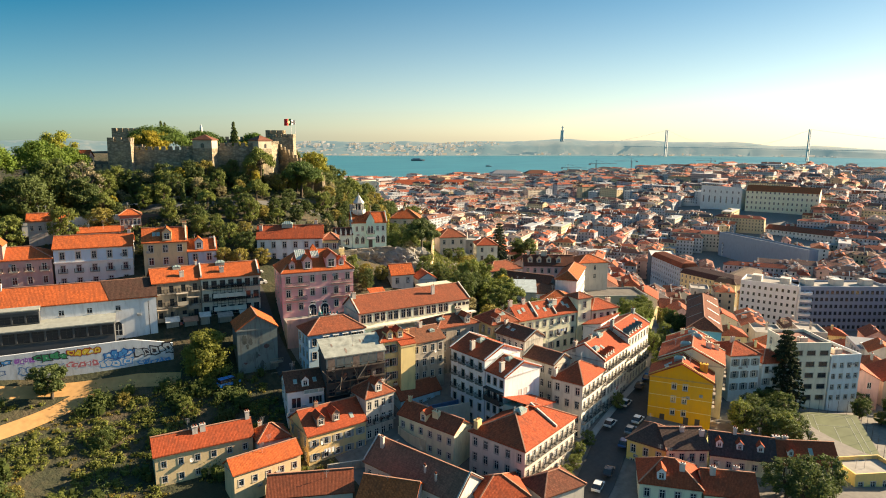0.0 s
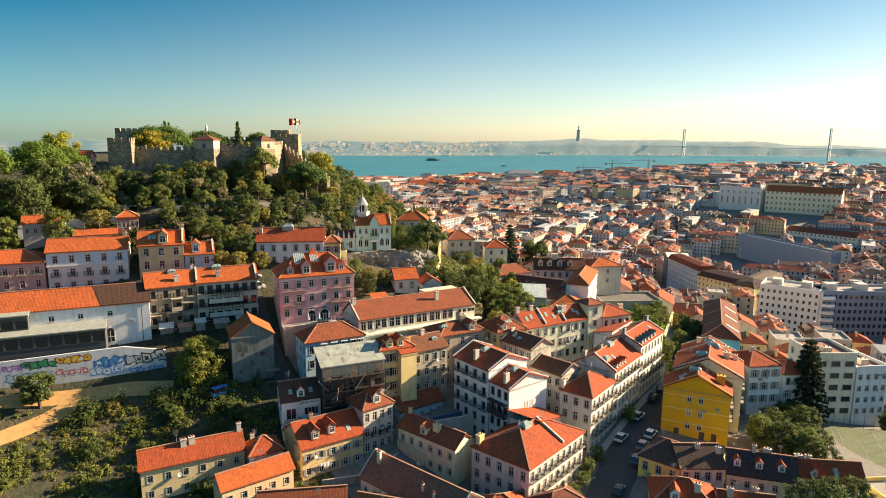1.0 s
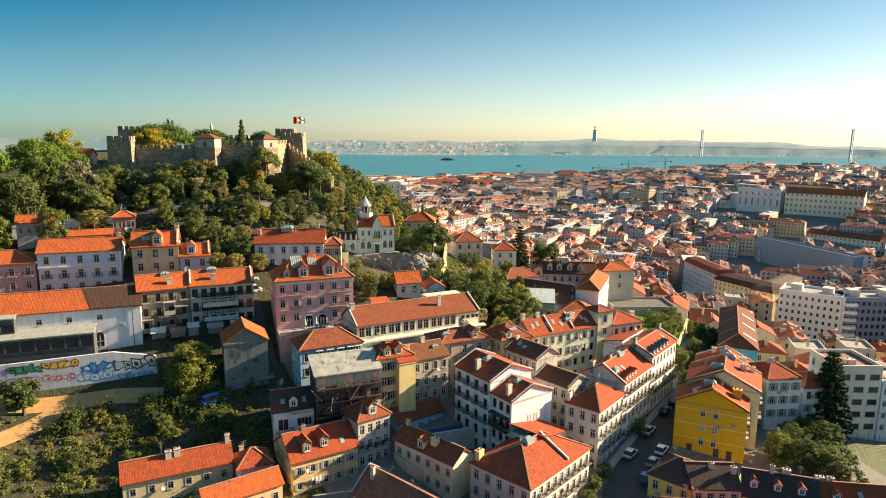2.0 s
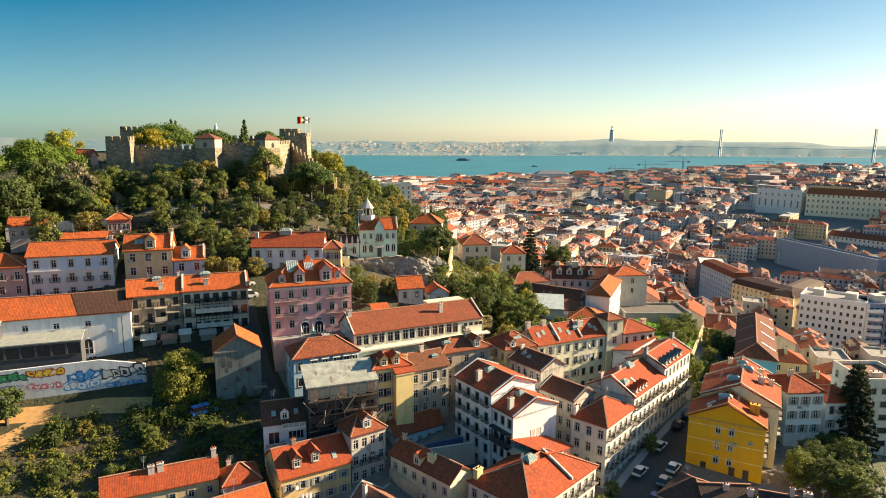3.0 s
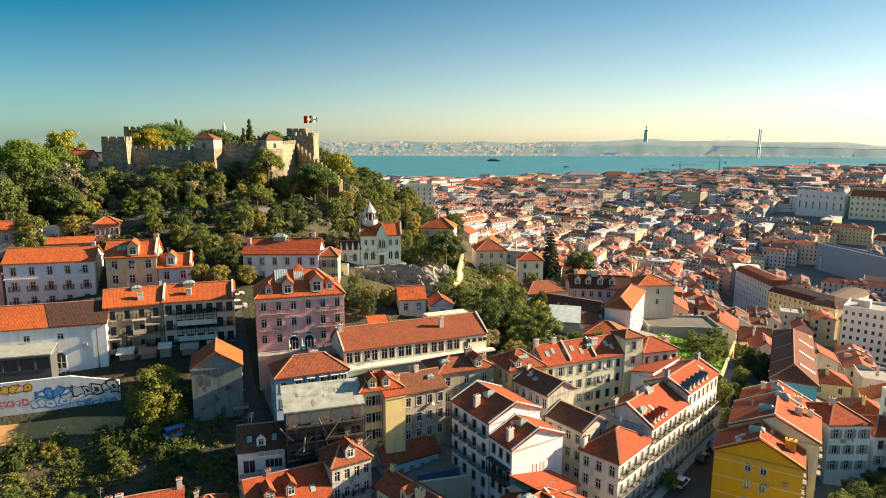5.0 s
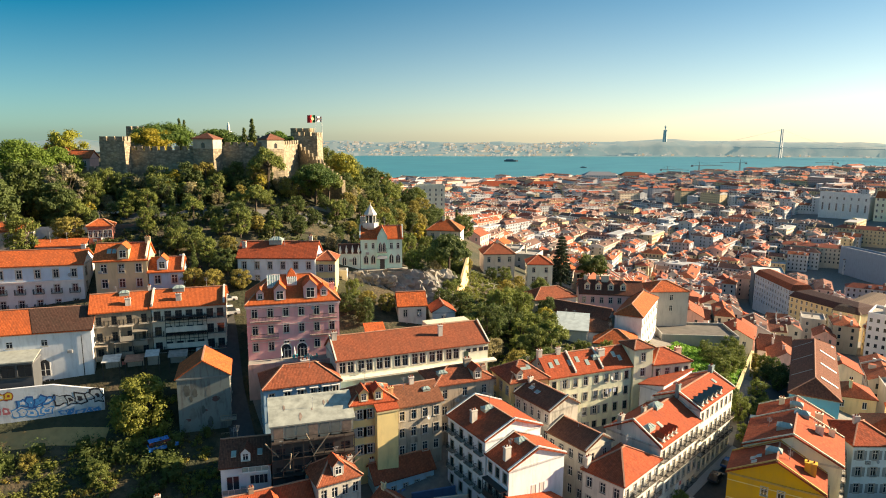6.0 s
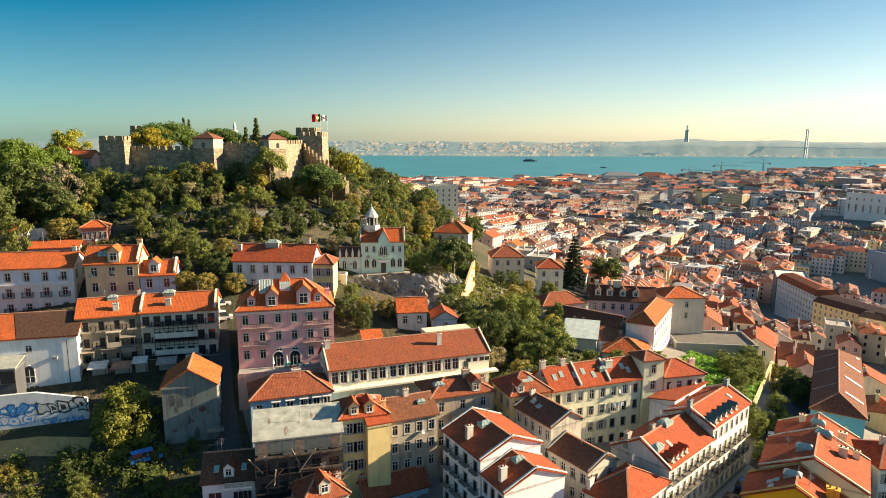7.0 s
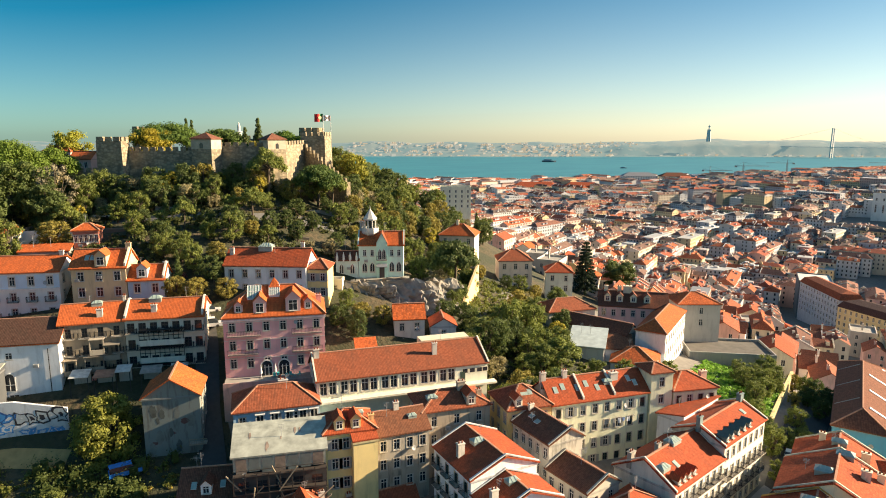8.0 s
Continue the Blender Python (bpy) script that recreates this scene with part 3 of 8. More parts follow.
def dormer(parent, u, v, z, w=1.3, h=1.4, depth=2.2, tile=None, wall=WHITE, rh=0.7, turn=0):
    """A roof dormer whose face stands at (u, v, z) and looks along -v, turned about z."""
    m = pose(u, v, z, 0, 0, turn)
    g = Geo()
    g.box(-w / 2, w / 2, 0, depth, -0.3, h, 0)
    g.face([(-w / 2, 0, h), (w / 2, 0, h), (0, 0, h + rh)], 0)
    s = rh / (w / 2)
    e = 0.18
    g.slab([(-w / 2 - e, depth, h - e * s + 0.08), (-w / 2 - e, -e, h - e * s + 0.08), (0, -e, h + rh + 0.08), (0, depth, h + rh + 0.08)], 0.1, 1)
    g.slab([(w / 2 + e, -e, h - e * s + 0.08), (w / 2 + e, depth, h - e * s + 0.08), (0, depth, h + rh + 0.08), (0, -e, h + rh + 0.08)], 0.1, 1)
    ob = g.make("dormer", [plaster(wall, 0.2), tile or tiles(T_RED)], parent, at=m)
    a, b = window_mesh(w * 0.6, h * 0.72, "plain")
    q = new("window", a)
    q.parent, q.matrix_basis = ob, pose(0, -0.14, h * 0.14)
    p = new("pane", b)
    p.parent, p.matrix_basis = ob, pose(0, -0.16, h * 0.14)
    return ob


def skylight(parent, u, v, z, w=1.6, d=1.0, h=0.9, slope=0.0, turn=0):
    """A glazed roof lantern with a hipped glass top."""
    g = Geo()
    g.box(-w / 2, w / 2, -d / 2, d / 2, -0.7, h * 0.35, 1)
    k = d * 0.35
    lo = [(-w / 2 - 0.1, -d / 2 - 0.1, h * 0.35), (w / 2 + 0.1, -d / 2 - 0.1, h * 0.35), (w / 2 + 0.1, d / 2 + 0.1, h * 0.35), (-w / 2 - 0.1, d / 2 + 0.1, h * 0.35)]
    a, b = (-w / 2 + k, 0, h), (w / 2 - k, 0, h)
    for f in ([lo[0], lo[1], b, a], [lo[2], lo[3], a, b], [lo[1], lo[2], b], [lo[3], lo[0], a]):
        g.face(f, 0)
    n = max(2, int(w / 0.6))
    for k2 in range(1, n):
        x = -w / 2 + w * k2 / n
        xr = min(max(x, a[0]), b[0])
        g.beam((x, -d / 2 - 0.1, h * 0.35 + 0.03), (xr, 0, h + 0.03), 0.05, 0.05, 1)
    return g.make("skylight", [SKYLIT, LEAD], parent, at=pose(u, v, z, 0, 0, turn))


def flat_light(parent, pts):
    """A roof window lying in the slope."""
    g = Geo()
    g.slab(pts, 0.1, 0, 1)
    return g.make("roof_window", [SKYLIT, FRAME], parent)


def roof_z(ob, u, v):
    """Height of the tiles over the house's base at (u, v)."""
    w, d, H, h, roof, ridge, hipr = INFO[ob.name]
    if roof == "gable_u":
        rv = d * ridge
        return H + h * (v / rv if v < rv else (d - v) / (d - rv)) + 0.18
    if roof == "gable_v":
        ru = w * ridge
        return H + h * (u / ru if u < ru else (w - u) / (w - ru)) + 0.18
    if roof == "hip":
        k = min(d / 2, w * 0.45) if hipr is None else hipr
        return H + h * min(v / (d / 2), (d - v) / (d / 2), u / k, (w - u) / k, 1) + 0.15
    if roof == "hip_v":
        k = min(w / 2, d * 0.45)
        return H + h * min(u / (w / 2), (w - u) / (w / 2), v / k, (d - v) / k, 1) + 0.15
    if roof == "shed":
        return H + h * v / d + 0.2
    if roof == "shed_back":
        return H + h * (d - v) / d + 0.2
    return H


def deck(ob, chim=(), sky=(), flat=(), dorm=(), tile=None, wall=WHITE):
    """Chimneys (fu, fv, width, height), lanterns (fu, fv, width), roof windows (fu, fv) and dormers (fu, fv, width, turn) on a roof, in shares of its plan."""
    w, d = INFO[ob.name][:2]
    for fu, fv, cw, ch in chim:
        chimney(ob, w * fu, d * fv, roof_z(ob, w * fu, d * fv), cw, cw * 0.65, ch * 0.85, plaster(wall if wall != WHITE else SOOTY, 0.8))
    for fu, fv, sw in sky:
        skylight(ob, w * fu, d * fv, roof_z(ob, w * fu, d * fv), sw, sw * 0.75, sw * 0.36)
    for fu, fv in flat:
        u, v = w * fu, d * fv
        q = [(u - 0.4, v - 0.5), (u + 0.4, v - 0.5), (u + 0.4, v + 0.5), (u - 0.4, v + 0.5)]
        flat_light(ob, [(a, b, roof_z(ob, a, b) + 0.1) for a, b in q])
    for fu, fv, dw, turn in dorm:
        dormer(ob, w * fu, d * fv, roof_z(ob, w * fu, d * fv), dw, dw * 1.05, dw * 1.7, tile, wall, dw * 0.5, turn)


def party_wall(ob, u0, v0, u1, v1, rise=0.5, col=SOOTY):
    """A white firewall standing through the roof."""
    g = Geo()
    P = [(u0 + (u1 - u0) * k / 6, v0 + (v1 - v0) * k / 6) for k in range(7)]
    g.sweep([(*p, roof_z(ob, *p) + rise * 0.4) for p in P], 0.35, rise)
    g.make("party_wall", [plaster(col, 0.8)], ob)


# ---- the houses of the near slope ----
TO, TR, TU, TB, TL = tiles(T_ORANGE), tiles(T_RED), tiles(T_RUST), tiles(T_BROWN), tiles(T_OLD)

pink = house("pink five-bay villa with orange mansard roof and balconies", (68.2, 142.8), (85.8, 137.9), 10.5, 73, 84.5, "hip", PINK, TO,
             F=(6, 3, "sash", (), 1.1, 2.0, 3.5), L=(3, 3), R=(3, 3), h=4.6)
blue = house("pale blue house with hipped clay roof", (66.7, 127.0), (80.4, 124.4), 8, 60, 72.8, "hip", (0.36, 0.54, 0.66, 0.4), TU, F=(5, 2, "sash"), L=(3, 3), h=2.6)
# near-black wall colour stands in for the shade of an open interior
metal = house("neglected grey building with zinc sheet roof", (64.5, 115.2), (77.4, 111.8), 6.2, 60, 71.2, "shed", (0.045, 0.043, 0.042), METAL, F=(5, 3, "steel", (), 1.6, 1.9), h=2.0)
yn = house("narrow yellow house with red dormered roof", (77.9, 114.0), (85.8, 112.4), 7, 60, 72.2, "hip", YELLOW, TR, F=((0.2, 0.42), 3, "shut"), h=2.2)
ynb = house("plain yellow stair projection with a red lean-to roof", (81.7, 111.4), (85.5, 110.9), 1.5, 60, 71.3, "shed", YELLOW, TR, h=0.6, o=0.15)
br = house("old brown-roofed house between taller neighbours", (86.0, 112.6), (94.8, 111.6), 8, 60, 70.6, "gable_u", (0.36, 0.32, 0.26, 1.2), TL, F=(4, 3, "sash"), h=2.2)
we = house("weather-stained tenement with a low red hipped roof", (95.0, 114.4), (107.0, 112.4), 8, 58, 72.0, "hip", (0.40, 0.32, 0.24, 1.3), TU, F=(3, 3, "plain"), L=(2, 2), h=1.9)
school = house("long cream schoolhouse with red roof and tall windows", (81.0, 127.7), (112.6, 122.4), 10, 66, 75.4, "gable_u", (0.82, 0.76, 0.58, 0.15), TU,
               F=((0.035, 0.085, 0.15, 0.20, 0.265, 0.315, 0.38, 0.43, 0.495, 0.545, 0.61, 0.66, 0.725, 0.775), 1, "sash", (), 1.25, 2.2), R=(4, 1), h=2.9, ridge=0.58, verge=True)
row1 = house("yellow end house of a row with skylights", (108.7, 109.3), (116.8, 107.9), 8, 58, 71.6, "hip", YELLOW, TU, F=(3, 4), L=(3, 4, "sash"), h=2.6)
row2 = house("long cream row house with skylights in a red roof", (117.0, 107.9), (136.4, 104.6), 8, 58, 71.5, "gable_u", CREAM, TR, F=(8, 4, "mixed"), L=(2, 3), h=3.0)
gry = house("grey narrow house with a brown roof and stained gable", (109.4, 98.8), (116.3, 99.0), 9.6, 54, 70.0, "gable_v", (0.46, 0.43, 0.36, 1.0), TL, L=(5, 4, "sash"), h=1.7, ridge=0.6, verge=True)
gry2 = house("grey house with a dark tiled roof stepping downhill", (109.4, 89.6), (116.0, 90.2), 8.6, 54, 66.6, "gable_v", (0.44, 0.41, 0.34), TL, L=(4, 4, "sash"), F=(2, 3), h=1.6, ridge=0.6, verge=True)
wh1 = house("tall white house with bright clay roof and balconies", (93.8, 96.4), (105.3, 96.4), 11.4, 52, 69.4, "gable_v", WHITE, tiles(T_RED, 0.6), L=(4, 5, "dark", (0, 1, 2)), h=2.2, verge=True)
wh2 = house("white gabled house with a glazed dark gallery", (93.9, 90.2), (105.0, 90.0), 6.0, 52, 67.2, "gable_v", WHITE, tiles(T_RED, 0.6), L=(3, 4, "dark", (1,)), h=2.2, verge=True)
corner = house("grey stuccoed corner building with iron balconies", (109.7, 81.4), (121.4, 84.2), 7.4, 49, 64.2, "hip", (0.60, 0.57, 0.50), TR, F=(5, 4, "sash", (0, 1, 2)), L=(3, 4, "sash"), h=2.9, hipr=5.4)
blk2 = house("cream apartment house with white firewall gables", (121.4, 84.2), (136.2, 87.7), 10.5, 50, 66.4, "gable_u", (0.72, 0.68, 0.58), TR, F=(7, 5, "sash", (0, 1, 3)), h=3.0, verge=True)
blk3 = house("cream apartment house with a zinc dormered attic", (136.2, 87.7), (151.2, 91.3), 9, 52, 68.4, "gable_u", (0.74, 0.69, 0.58), TR, F=(7, 5, "sash", (1, 2)), R=(2, 4), h=2.0, verge=True)
blk4 = house("low white rear house with red roof", (137.5, 97.2), (150.0, 100.2), 5, 54, 68.3, "shed_back", WHITE, TR, F=(3, 2), R=(1, 2), h=1.2)
stair = house("cream stair tower above the row roofs", (136.6, 104.2), (141.0, 103.2), 5, 58, 75.0, "hip", CREAM, TU, F=(1, 4), h=1.0)
st2 = house("cream house with red hipped roof", (141.2, 103.0), (150.0, 100.6), 8, 56, 71.2, "hip", CREAM, TR, F=(4, 4, "mixed"), R=(3, 3), h=2.0)

yellow = house("bright yellow gabled house with white string courses", (130.0, 77.3), (136.4, 64.9), 7.6, 51.5, 63.0, "gable_v", (0.95, 0.37, 0.006, 0.15), tiles(T_RED, 0.2), F=((0.4, 0.575), 3, "sash", (), 0.95, 1.5, 3.2), R=(3, 3, "sash", (0, 1)), h=3.6, verge=True)
y2 = house("cream row house with firewall gable and skylight", (137.6, 79.6), (144.2, 66.4), 12, 51.5, 64.8, "gable_v", CREAM, tiles(T_RED, 0.2), R=(4, 3, "mixed", (0, 1)), L=(4, 4), h=3.5, verge=True)
y3 = house("cream row house with low red roof", (148.6, 84.4), (154.6, 73.0), 11, 52, 63.6, "gable_v", CREAM, TR, R=(4, 3, "mixed", (0,)), L=(4, 4), h=3.0, verge=True)
wr = house("pale blue rear house with shuttered windows", (156.5, 70.5), (163.5, 66.2), 10, 50, 63.6, "hip", (0.66, 0.75, 0.82, 0.2), TR, F=(3, 3, "shut"), h=2.2)
wr2 = house("white terraced house with small windows", (165.0, 66.0), (171.5, 61.8), 9, 50, 61.0, "hip", (0.70, 0.70, 0.68), TR, F=(3, 3, "mixed"), h=2.0)
shed = house("long brown-roofed building wrapped in blue netting", (170.1, 90.2), (174.6, 82.0), 41, 48, 63.6, "hip_v", (0.05, 0.26, 0.44), tiles((0.22, 0.075, 0.04), 0.2), h=2.6)
modern = house("beige concrete apartment block with strip balconies", (173.3, 62.3), (181.6, 55.9), 12, 48, 65.0, "flat", (0.74, 0.67, 0.54), plain("terracotta_deck", (0.30, 0.13, 0.09), 0.9), F=(3, 5, "dark", (), 2.2, 1.3, 3.1), L=(3, 4), h=0.8)
mwh = house("pale blue white apartment block", (181.8, 55.6), (189.4, 51.0), 12, 48, 61.5, "flat", (0.66, 0.71, 0.76), plain("terracotta_deck", (0.30, 0.13, 0.09), 0.9), F=(4, 4, "sash", (), 0.9, 1.2, 3.0), h=0.8)

low = house("low pale blue cottage with a brown roof", (80.6, 110.0), (92.0, 109.6), 5, 50, 59.0, "gable_u", (0.50, 0.66, 0.78), TU, F=(5, 1, "sash", (), 0.8, 1.2), h=2.3)
wd = house("white house with dark roof and a dormer balcony", (57.0, 118.8), (64.5, 116.3), 9, 52, 64.4, "gable_u", (0.88, 0.87, 0.86, 0.1), TB, L=(2, 2), h=2.6)
nh = house("ochre house with red roof and shed dormers", (55.8, 107.6), (68.7, 106.4), 10, 50, 59.0, "gable_u", (0.66, 0.47, 0.22), TR, F=(5, 2, "shut", (), 0.9, 1.4, 3.0), L=(3, 2), h=3.3)
gw = house("grey weathered tenement with a red pyramid roof", (69.4, 107.3), (76.6, 107.2), 6.5, 50, 63.2, "hip", (0.46, 0.43, 0.37, 1.2), TU, F=(4, 4, "plain", (1,)), R=(2, 3), h=2.6)
cur = house("cream curved house with brown tile roof", (76.8, 105.6), (79.8, 90.6), 6, 48, 58.4, "gable_u", (0.78, 0.68, 0.46), TU, F=(6, 2, "sash", (), 0.9, 1.3), h=2.0)
cbk = house("stuccoed corner block with red hipped roof", (84.4, 75.2), (104.0, 78.8), 13.2, 48, 59.3, "hip", (0.62, 0.54, 0.46), TR, F=(9, 3, "sash", (0, 1)), L=(5, 3, "sash"), R=(4, 3, "sash", (0,)), h=3.3)
grey = house("blind grey gabled house with an orange roof", (53.7, 136.7), (62.5, 134.4), 8, 57, 74.2, "gable_v", (0.165, 0.195, 0.18, 1.4), TO, R=(2, 3), h=3.0)
rdh = house("long ochre house with red tiled roof", (29.4, 117.6), (47.1, 114.3), 5.5, 50, 59.3, "gable_u", (0.66, 0.50, 0.28), TR, F=(6, 2, "sash", (), 0.9, 1.3, 3.0), L=(1, 1), h=2.4)
hip = house("ochre annex with a red hipped roof", (47.2, 111.9), (53.3, 110.8), 5.5, 50, 58.5, "hip", (0.62, 0.56, 0.5), TR, h=2.2)
org = house("low ochre house with an orange roof", (39.6, 105.6), (52.8, 105.2), 5, 48, 57.3, "gable_u", (0.60, 0.46, 0.27), TO, F=(5, 1, "sash", (), 0.9, 1.3), h=1.8)
big = house("large hall with a dark brown roof", (63.2, 98.4), (67.6, 76.0), 9, 46, 55.0, "gable_u", (0.58, 0.54, 0.48), tiles((0.36, 0.15, 0.095), 0.3), F=(9, 1, "plain", (), 0.9, 1.2), h=3.6, ridge=0.45, verge=True)
brn = house("old tiled cottage with brown roof", (43.0, 99.0), (56.0, 91.4), 7, 46, 54.4, "gable_u", (0.5, 0.45, 0.38), TU, h=2.4)
red = house("small cottage with an orange tiled roof", (55.5, 88.8), (61.5, 80.4), 7, 44, 54.6, "gable_u", (0.5, 0.45, 0.38), TO, h=2.4)
rbr = house("low house with worn red roof", (71.6, 74.4), (80.0, 70.0), 8, 46, 54.2, "hip", (0.55, 0.5, 0.42), TR, h=2.4)
rbr2 = house("low house with brown roof by the street", (82.5, 68.4), (92.0, 66.8), 7, 46, 53.6, "hip", (0.55, 0.5, 0.42), TB, h=2.2)
dk = house("long cream house with dark roof and red-sided dormers", (120.3, 56.6), (127.2, 46.6), 6.5, 47, 54.6, "gable_u", CREAM, tiles((0.085, 0.065, 0.062), 0.15), F=(5, 2, "sash", (), 0.9, 1.3), h=3.3)
dk2 = house("cream house with red roof", (127.3, 46.4), (135.8, 38.0), 6.5, 47, 54.4, "gable_u", CREAM, TR, F=(4, 2), R=(2, 2), h=3.2)
cr1 = house("yellow and cream corner house with brown roof", (111.6, 70.6), (113.2, 62.6), 10, 47, 55.2, "hip", (0.86, 0.55, 0.16), tiles((0.11, 0.065, 0.05), 0.3), F=(3, 2), h=2.6)
cr2 = house("cream terraced house with a dark roof", (113.4, 62.4), (120.0, 57.0), 9, 47, 55.4, "gable_u", CREAM, tiles((0.11, 0.065, 0.05), 0.3), F=(4, 2), h=2.6)
rh = house("small house with red hipped roof and dormer", (101.0, 60.6), (107.6, 51.6), 9, 45, 53.4, "hip", CREAM, TR, F=(4, 2), h=3.3)
rh2 = house("small house with worn red roof", (108.0, 51.2), (114.0, 44.0), 8, 45, 52.8, "gable_u", CREAM, TR, F=(3, 1), h=2.8)
cy = house("yellow pavilion by the playing court", (138.0, 35.5), (147.0, 29.5), 7, 46, 52.0, "flat", (0.72, 0.50, 0.18), CEMENT, F=(4, 1), h=0.8)

pk2 = house("pale pink apartment house with orange roof", (24.9, 176.4), (41.4, 171.4), 9, 78, 90.6, "gable_u", (0.90, 0.70, 0.66, 0.2), TO, F=(5, 4, "sash", (1, 2)), R=(2, 3), h=2.4)
pk3 = house("old rose town house with arched windows", (6.0, 181.6), (24.4, 176.6), 9, 76, 88.4, "hip", (0.52, 0.33, 0.30), TO, F=(6, 3, "sash", (0,)), h=2.4)
och = house("ochre house with orange roof and central gable", (43.6, 169.8), (53.4, 166.6), 8, 78, 91.2, "gable_u", (0.60, 0.47, 0.27), TO, F=(3, 3, "sash", (), 1.2, 1.9), R=(0, 0), h=3.0)
stp = house("small blue-trimmed house with stepped orange roof", (53.6, 166.6), (60.2, 164.6), 7, 78, 88.4, "gable_u", (0.34, 0.46, 0.55), TO, F=(2, 3, "sash", (), 1.2, 1.9), R=(2, 2), h=2.4)
apt1 = house("shabby tenement with cluttered rear galleries", (41.6, 156.2), (52.2, 154.4), 9, 68, 83.4, "gable_u", (0.27, 0.22, 0.16, 1.1), TO, F=(4, 4, "steel", (0, 1, 2)), h=2.6, ridge=0.45)
apt2 = house("grey tenement with glazed rear galleries", (52.3, 154.3), (65.8, 150.6), 9, 68, 83.5, "gable_u", (0.56, 0.52, 0.44), TO, F=(7, 4, "steel", (0, 1, 2), 1.3, 1.9), R=(3, 4), h=2.6, ridge=0.45)
hall = house("long white hall with orange tiled roof", (-3.0, 165.6), (41.4, 153.6), 10, 66, 81.0, "gable_u", (0.80, 0.81, 0.83, 0.4), TO, F=((0.03, 0.10, 0.19, 0.28, 0.37, 0.46, 0.58, 0.70, 0.825), 1, "plain", (), 1.1, 1.2, 4.0), R=(1, 2), h=3.2)
gal = house("dark glazed gallery with a pale sheet roof", (-4.2, 161.1), (31.6, 151.4), 4.4, 71.5, 76.9, "shed", (0.05, 0.055, 0.06), plain("sheet_roof", (0.36, 0.37, 0.32), 0.6, 0, 0.5, 1.0), F=(14, 1, "steel", (), 2.3, 2.5, 3.0), h=0.7, o=0.25, name="gallery")
gal2 = house("upper glazed gallery against the hall", (-3.6, 163.6), (18.4, 157.7), 2.0, 77.4, 80.6, "shed", (0.05, 0.055, 0.06), METAL, F=(9, 1, "steel", (), 2.2, 1.7, 3.0), h=0.3, o=0.2, name="gallery")
wht = house("white villa with red roof", (72.6, 166.8), (88.0, 157.6), 9, 79, 89.8, "gable_u", WHITE, TR, F=(6, 2), L=(2, 2), h=3.0)
wht2 = house("small yellow house beside the white villa", (88.6, 158.4), (92.4, 156.2), 6, 79, 89.0, "hip", YELLOW, TU, F=(2, 2, "shut"), h=1.6)
mint = house("mint green romantic villa with gothic windows", (103.4, 166.2), (113.0, 161.6), 7, 84, 92.0, "gable_u", (0.55, 0.74, 0.64, 0.2), TO, F=((0.13, 0.30, 0.74, 0.90), 2, "plain", (), 0.8, 1.5, 3.7), L=(2, 2, "plain", (), 0.8, 1.5, 3.7), h=2.6, verge=True)
ph = house("pale stone palace wing with hipped roof", (159.6, 191.0), (169.2, 186.4), 9, 66, 78.7, "hip", (0.66, 0.57, 0.48), TU, F=(3, 3, "sash"), h=3.0)
ph2 = house("pale green house with red hipped roof", (171.2, 181.8), (178.2, 177.2), 8, 62, 75.7, "hip", (0.58, 0.60, 0.52), TR, F=(2, 3, "sash"), L=(2, 3), h=2.4)
orh = house("cream house with a bright orange hipped roof", (146.0, 206.0), (154.8, 198.4), 9, 74, 86.0, "hip", (0.66, 0.54, 0.46), TO, F=(3, 2), h=3.2)
smw = house("low whitewashed wing with a red lean-to roof", (110.6, 142.0), (115.6, 140.0), 6, 70, 77.4, "gable_v", (0.66, 0.64, 0.60), TR, F=(1, 1), h=1.6)
smy = house("small yard shed with an orange roof", (92.5, 138.6), (96.2, 137.6), 4, 68, 75.6, "shed", (0.60, 0.52, 0.42), TO, h=1.2)
smh = house("small cottage among trees with orange roof", (103.5, 145.4), (109.6, 143.2), 6, 72, 79.0, "gable_u", (0.62, 0.58, 0.52), TO, F=(2, 1), R=(1, 1), h=2.4)

cvw = house("white convent wing with orange roof", (160.6, 132.3), (164.2, 126.3), 23.5, 58, 72.2, "hip_v", (0.84, 0.80, 0.72), TO, R=(9, 3, "sash", (), 0.9, 1.4), h=2.2)
cvt = house("grey convent block with orange hipped roof", (187.0, 143.0), (197.2, 137.6), 10, 56, 72.6, "hip", (0.46, 0.43, 0.37), TO, F=((0.55,), 2), h=2.2)
cvl = house("pink convent range with dark dormered roof", (165.6, 150.8), (179.0, 139.4), 9, 60, 73.2, "gable_u", (0.78, 0.48, 0.44), TB, F=(7, 1), h=3.0)
cvr = house("old range with a rusty hipped roof", (150.4, 152.6), (163.6, 150.2), 8, 60, 72.6, "hip", (0.58, 0.54, 0.46), TU, h=2.4)
cvd = house("low range with a long dark tiled roof", (152.6, 149.6), (159.0, 133.6), 6, 60, 70.6, "gable_u", (0.5, 0.46, 0.4), TB, h=2.0)
cvf = house("flat concrete depot above the garden", (182.4, 134.4), (199.7, 121.8), 13, 48, 62.0, "flat", (0.30, 0.29, 0.26), plain("bitumen_roof", (0.15, 0.135, 0.115), 0.95, 0, 0.6, 0.5), h=0.6)
cvm = house("low range with a corrugated sheet roof", (144.6, 137.4), (150.2, 131.6), 9.0, 58, 69.3, "shed", (0.6, 0.58, 0.52), plain("grey_sheet", (0.50, 0.56, 0.53), 0.5, 0, 0.4, 0.8), h=1.9)
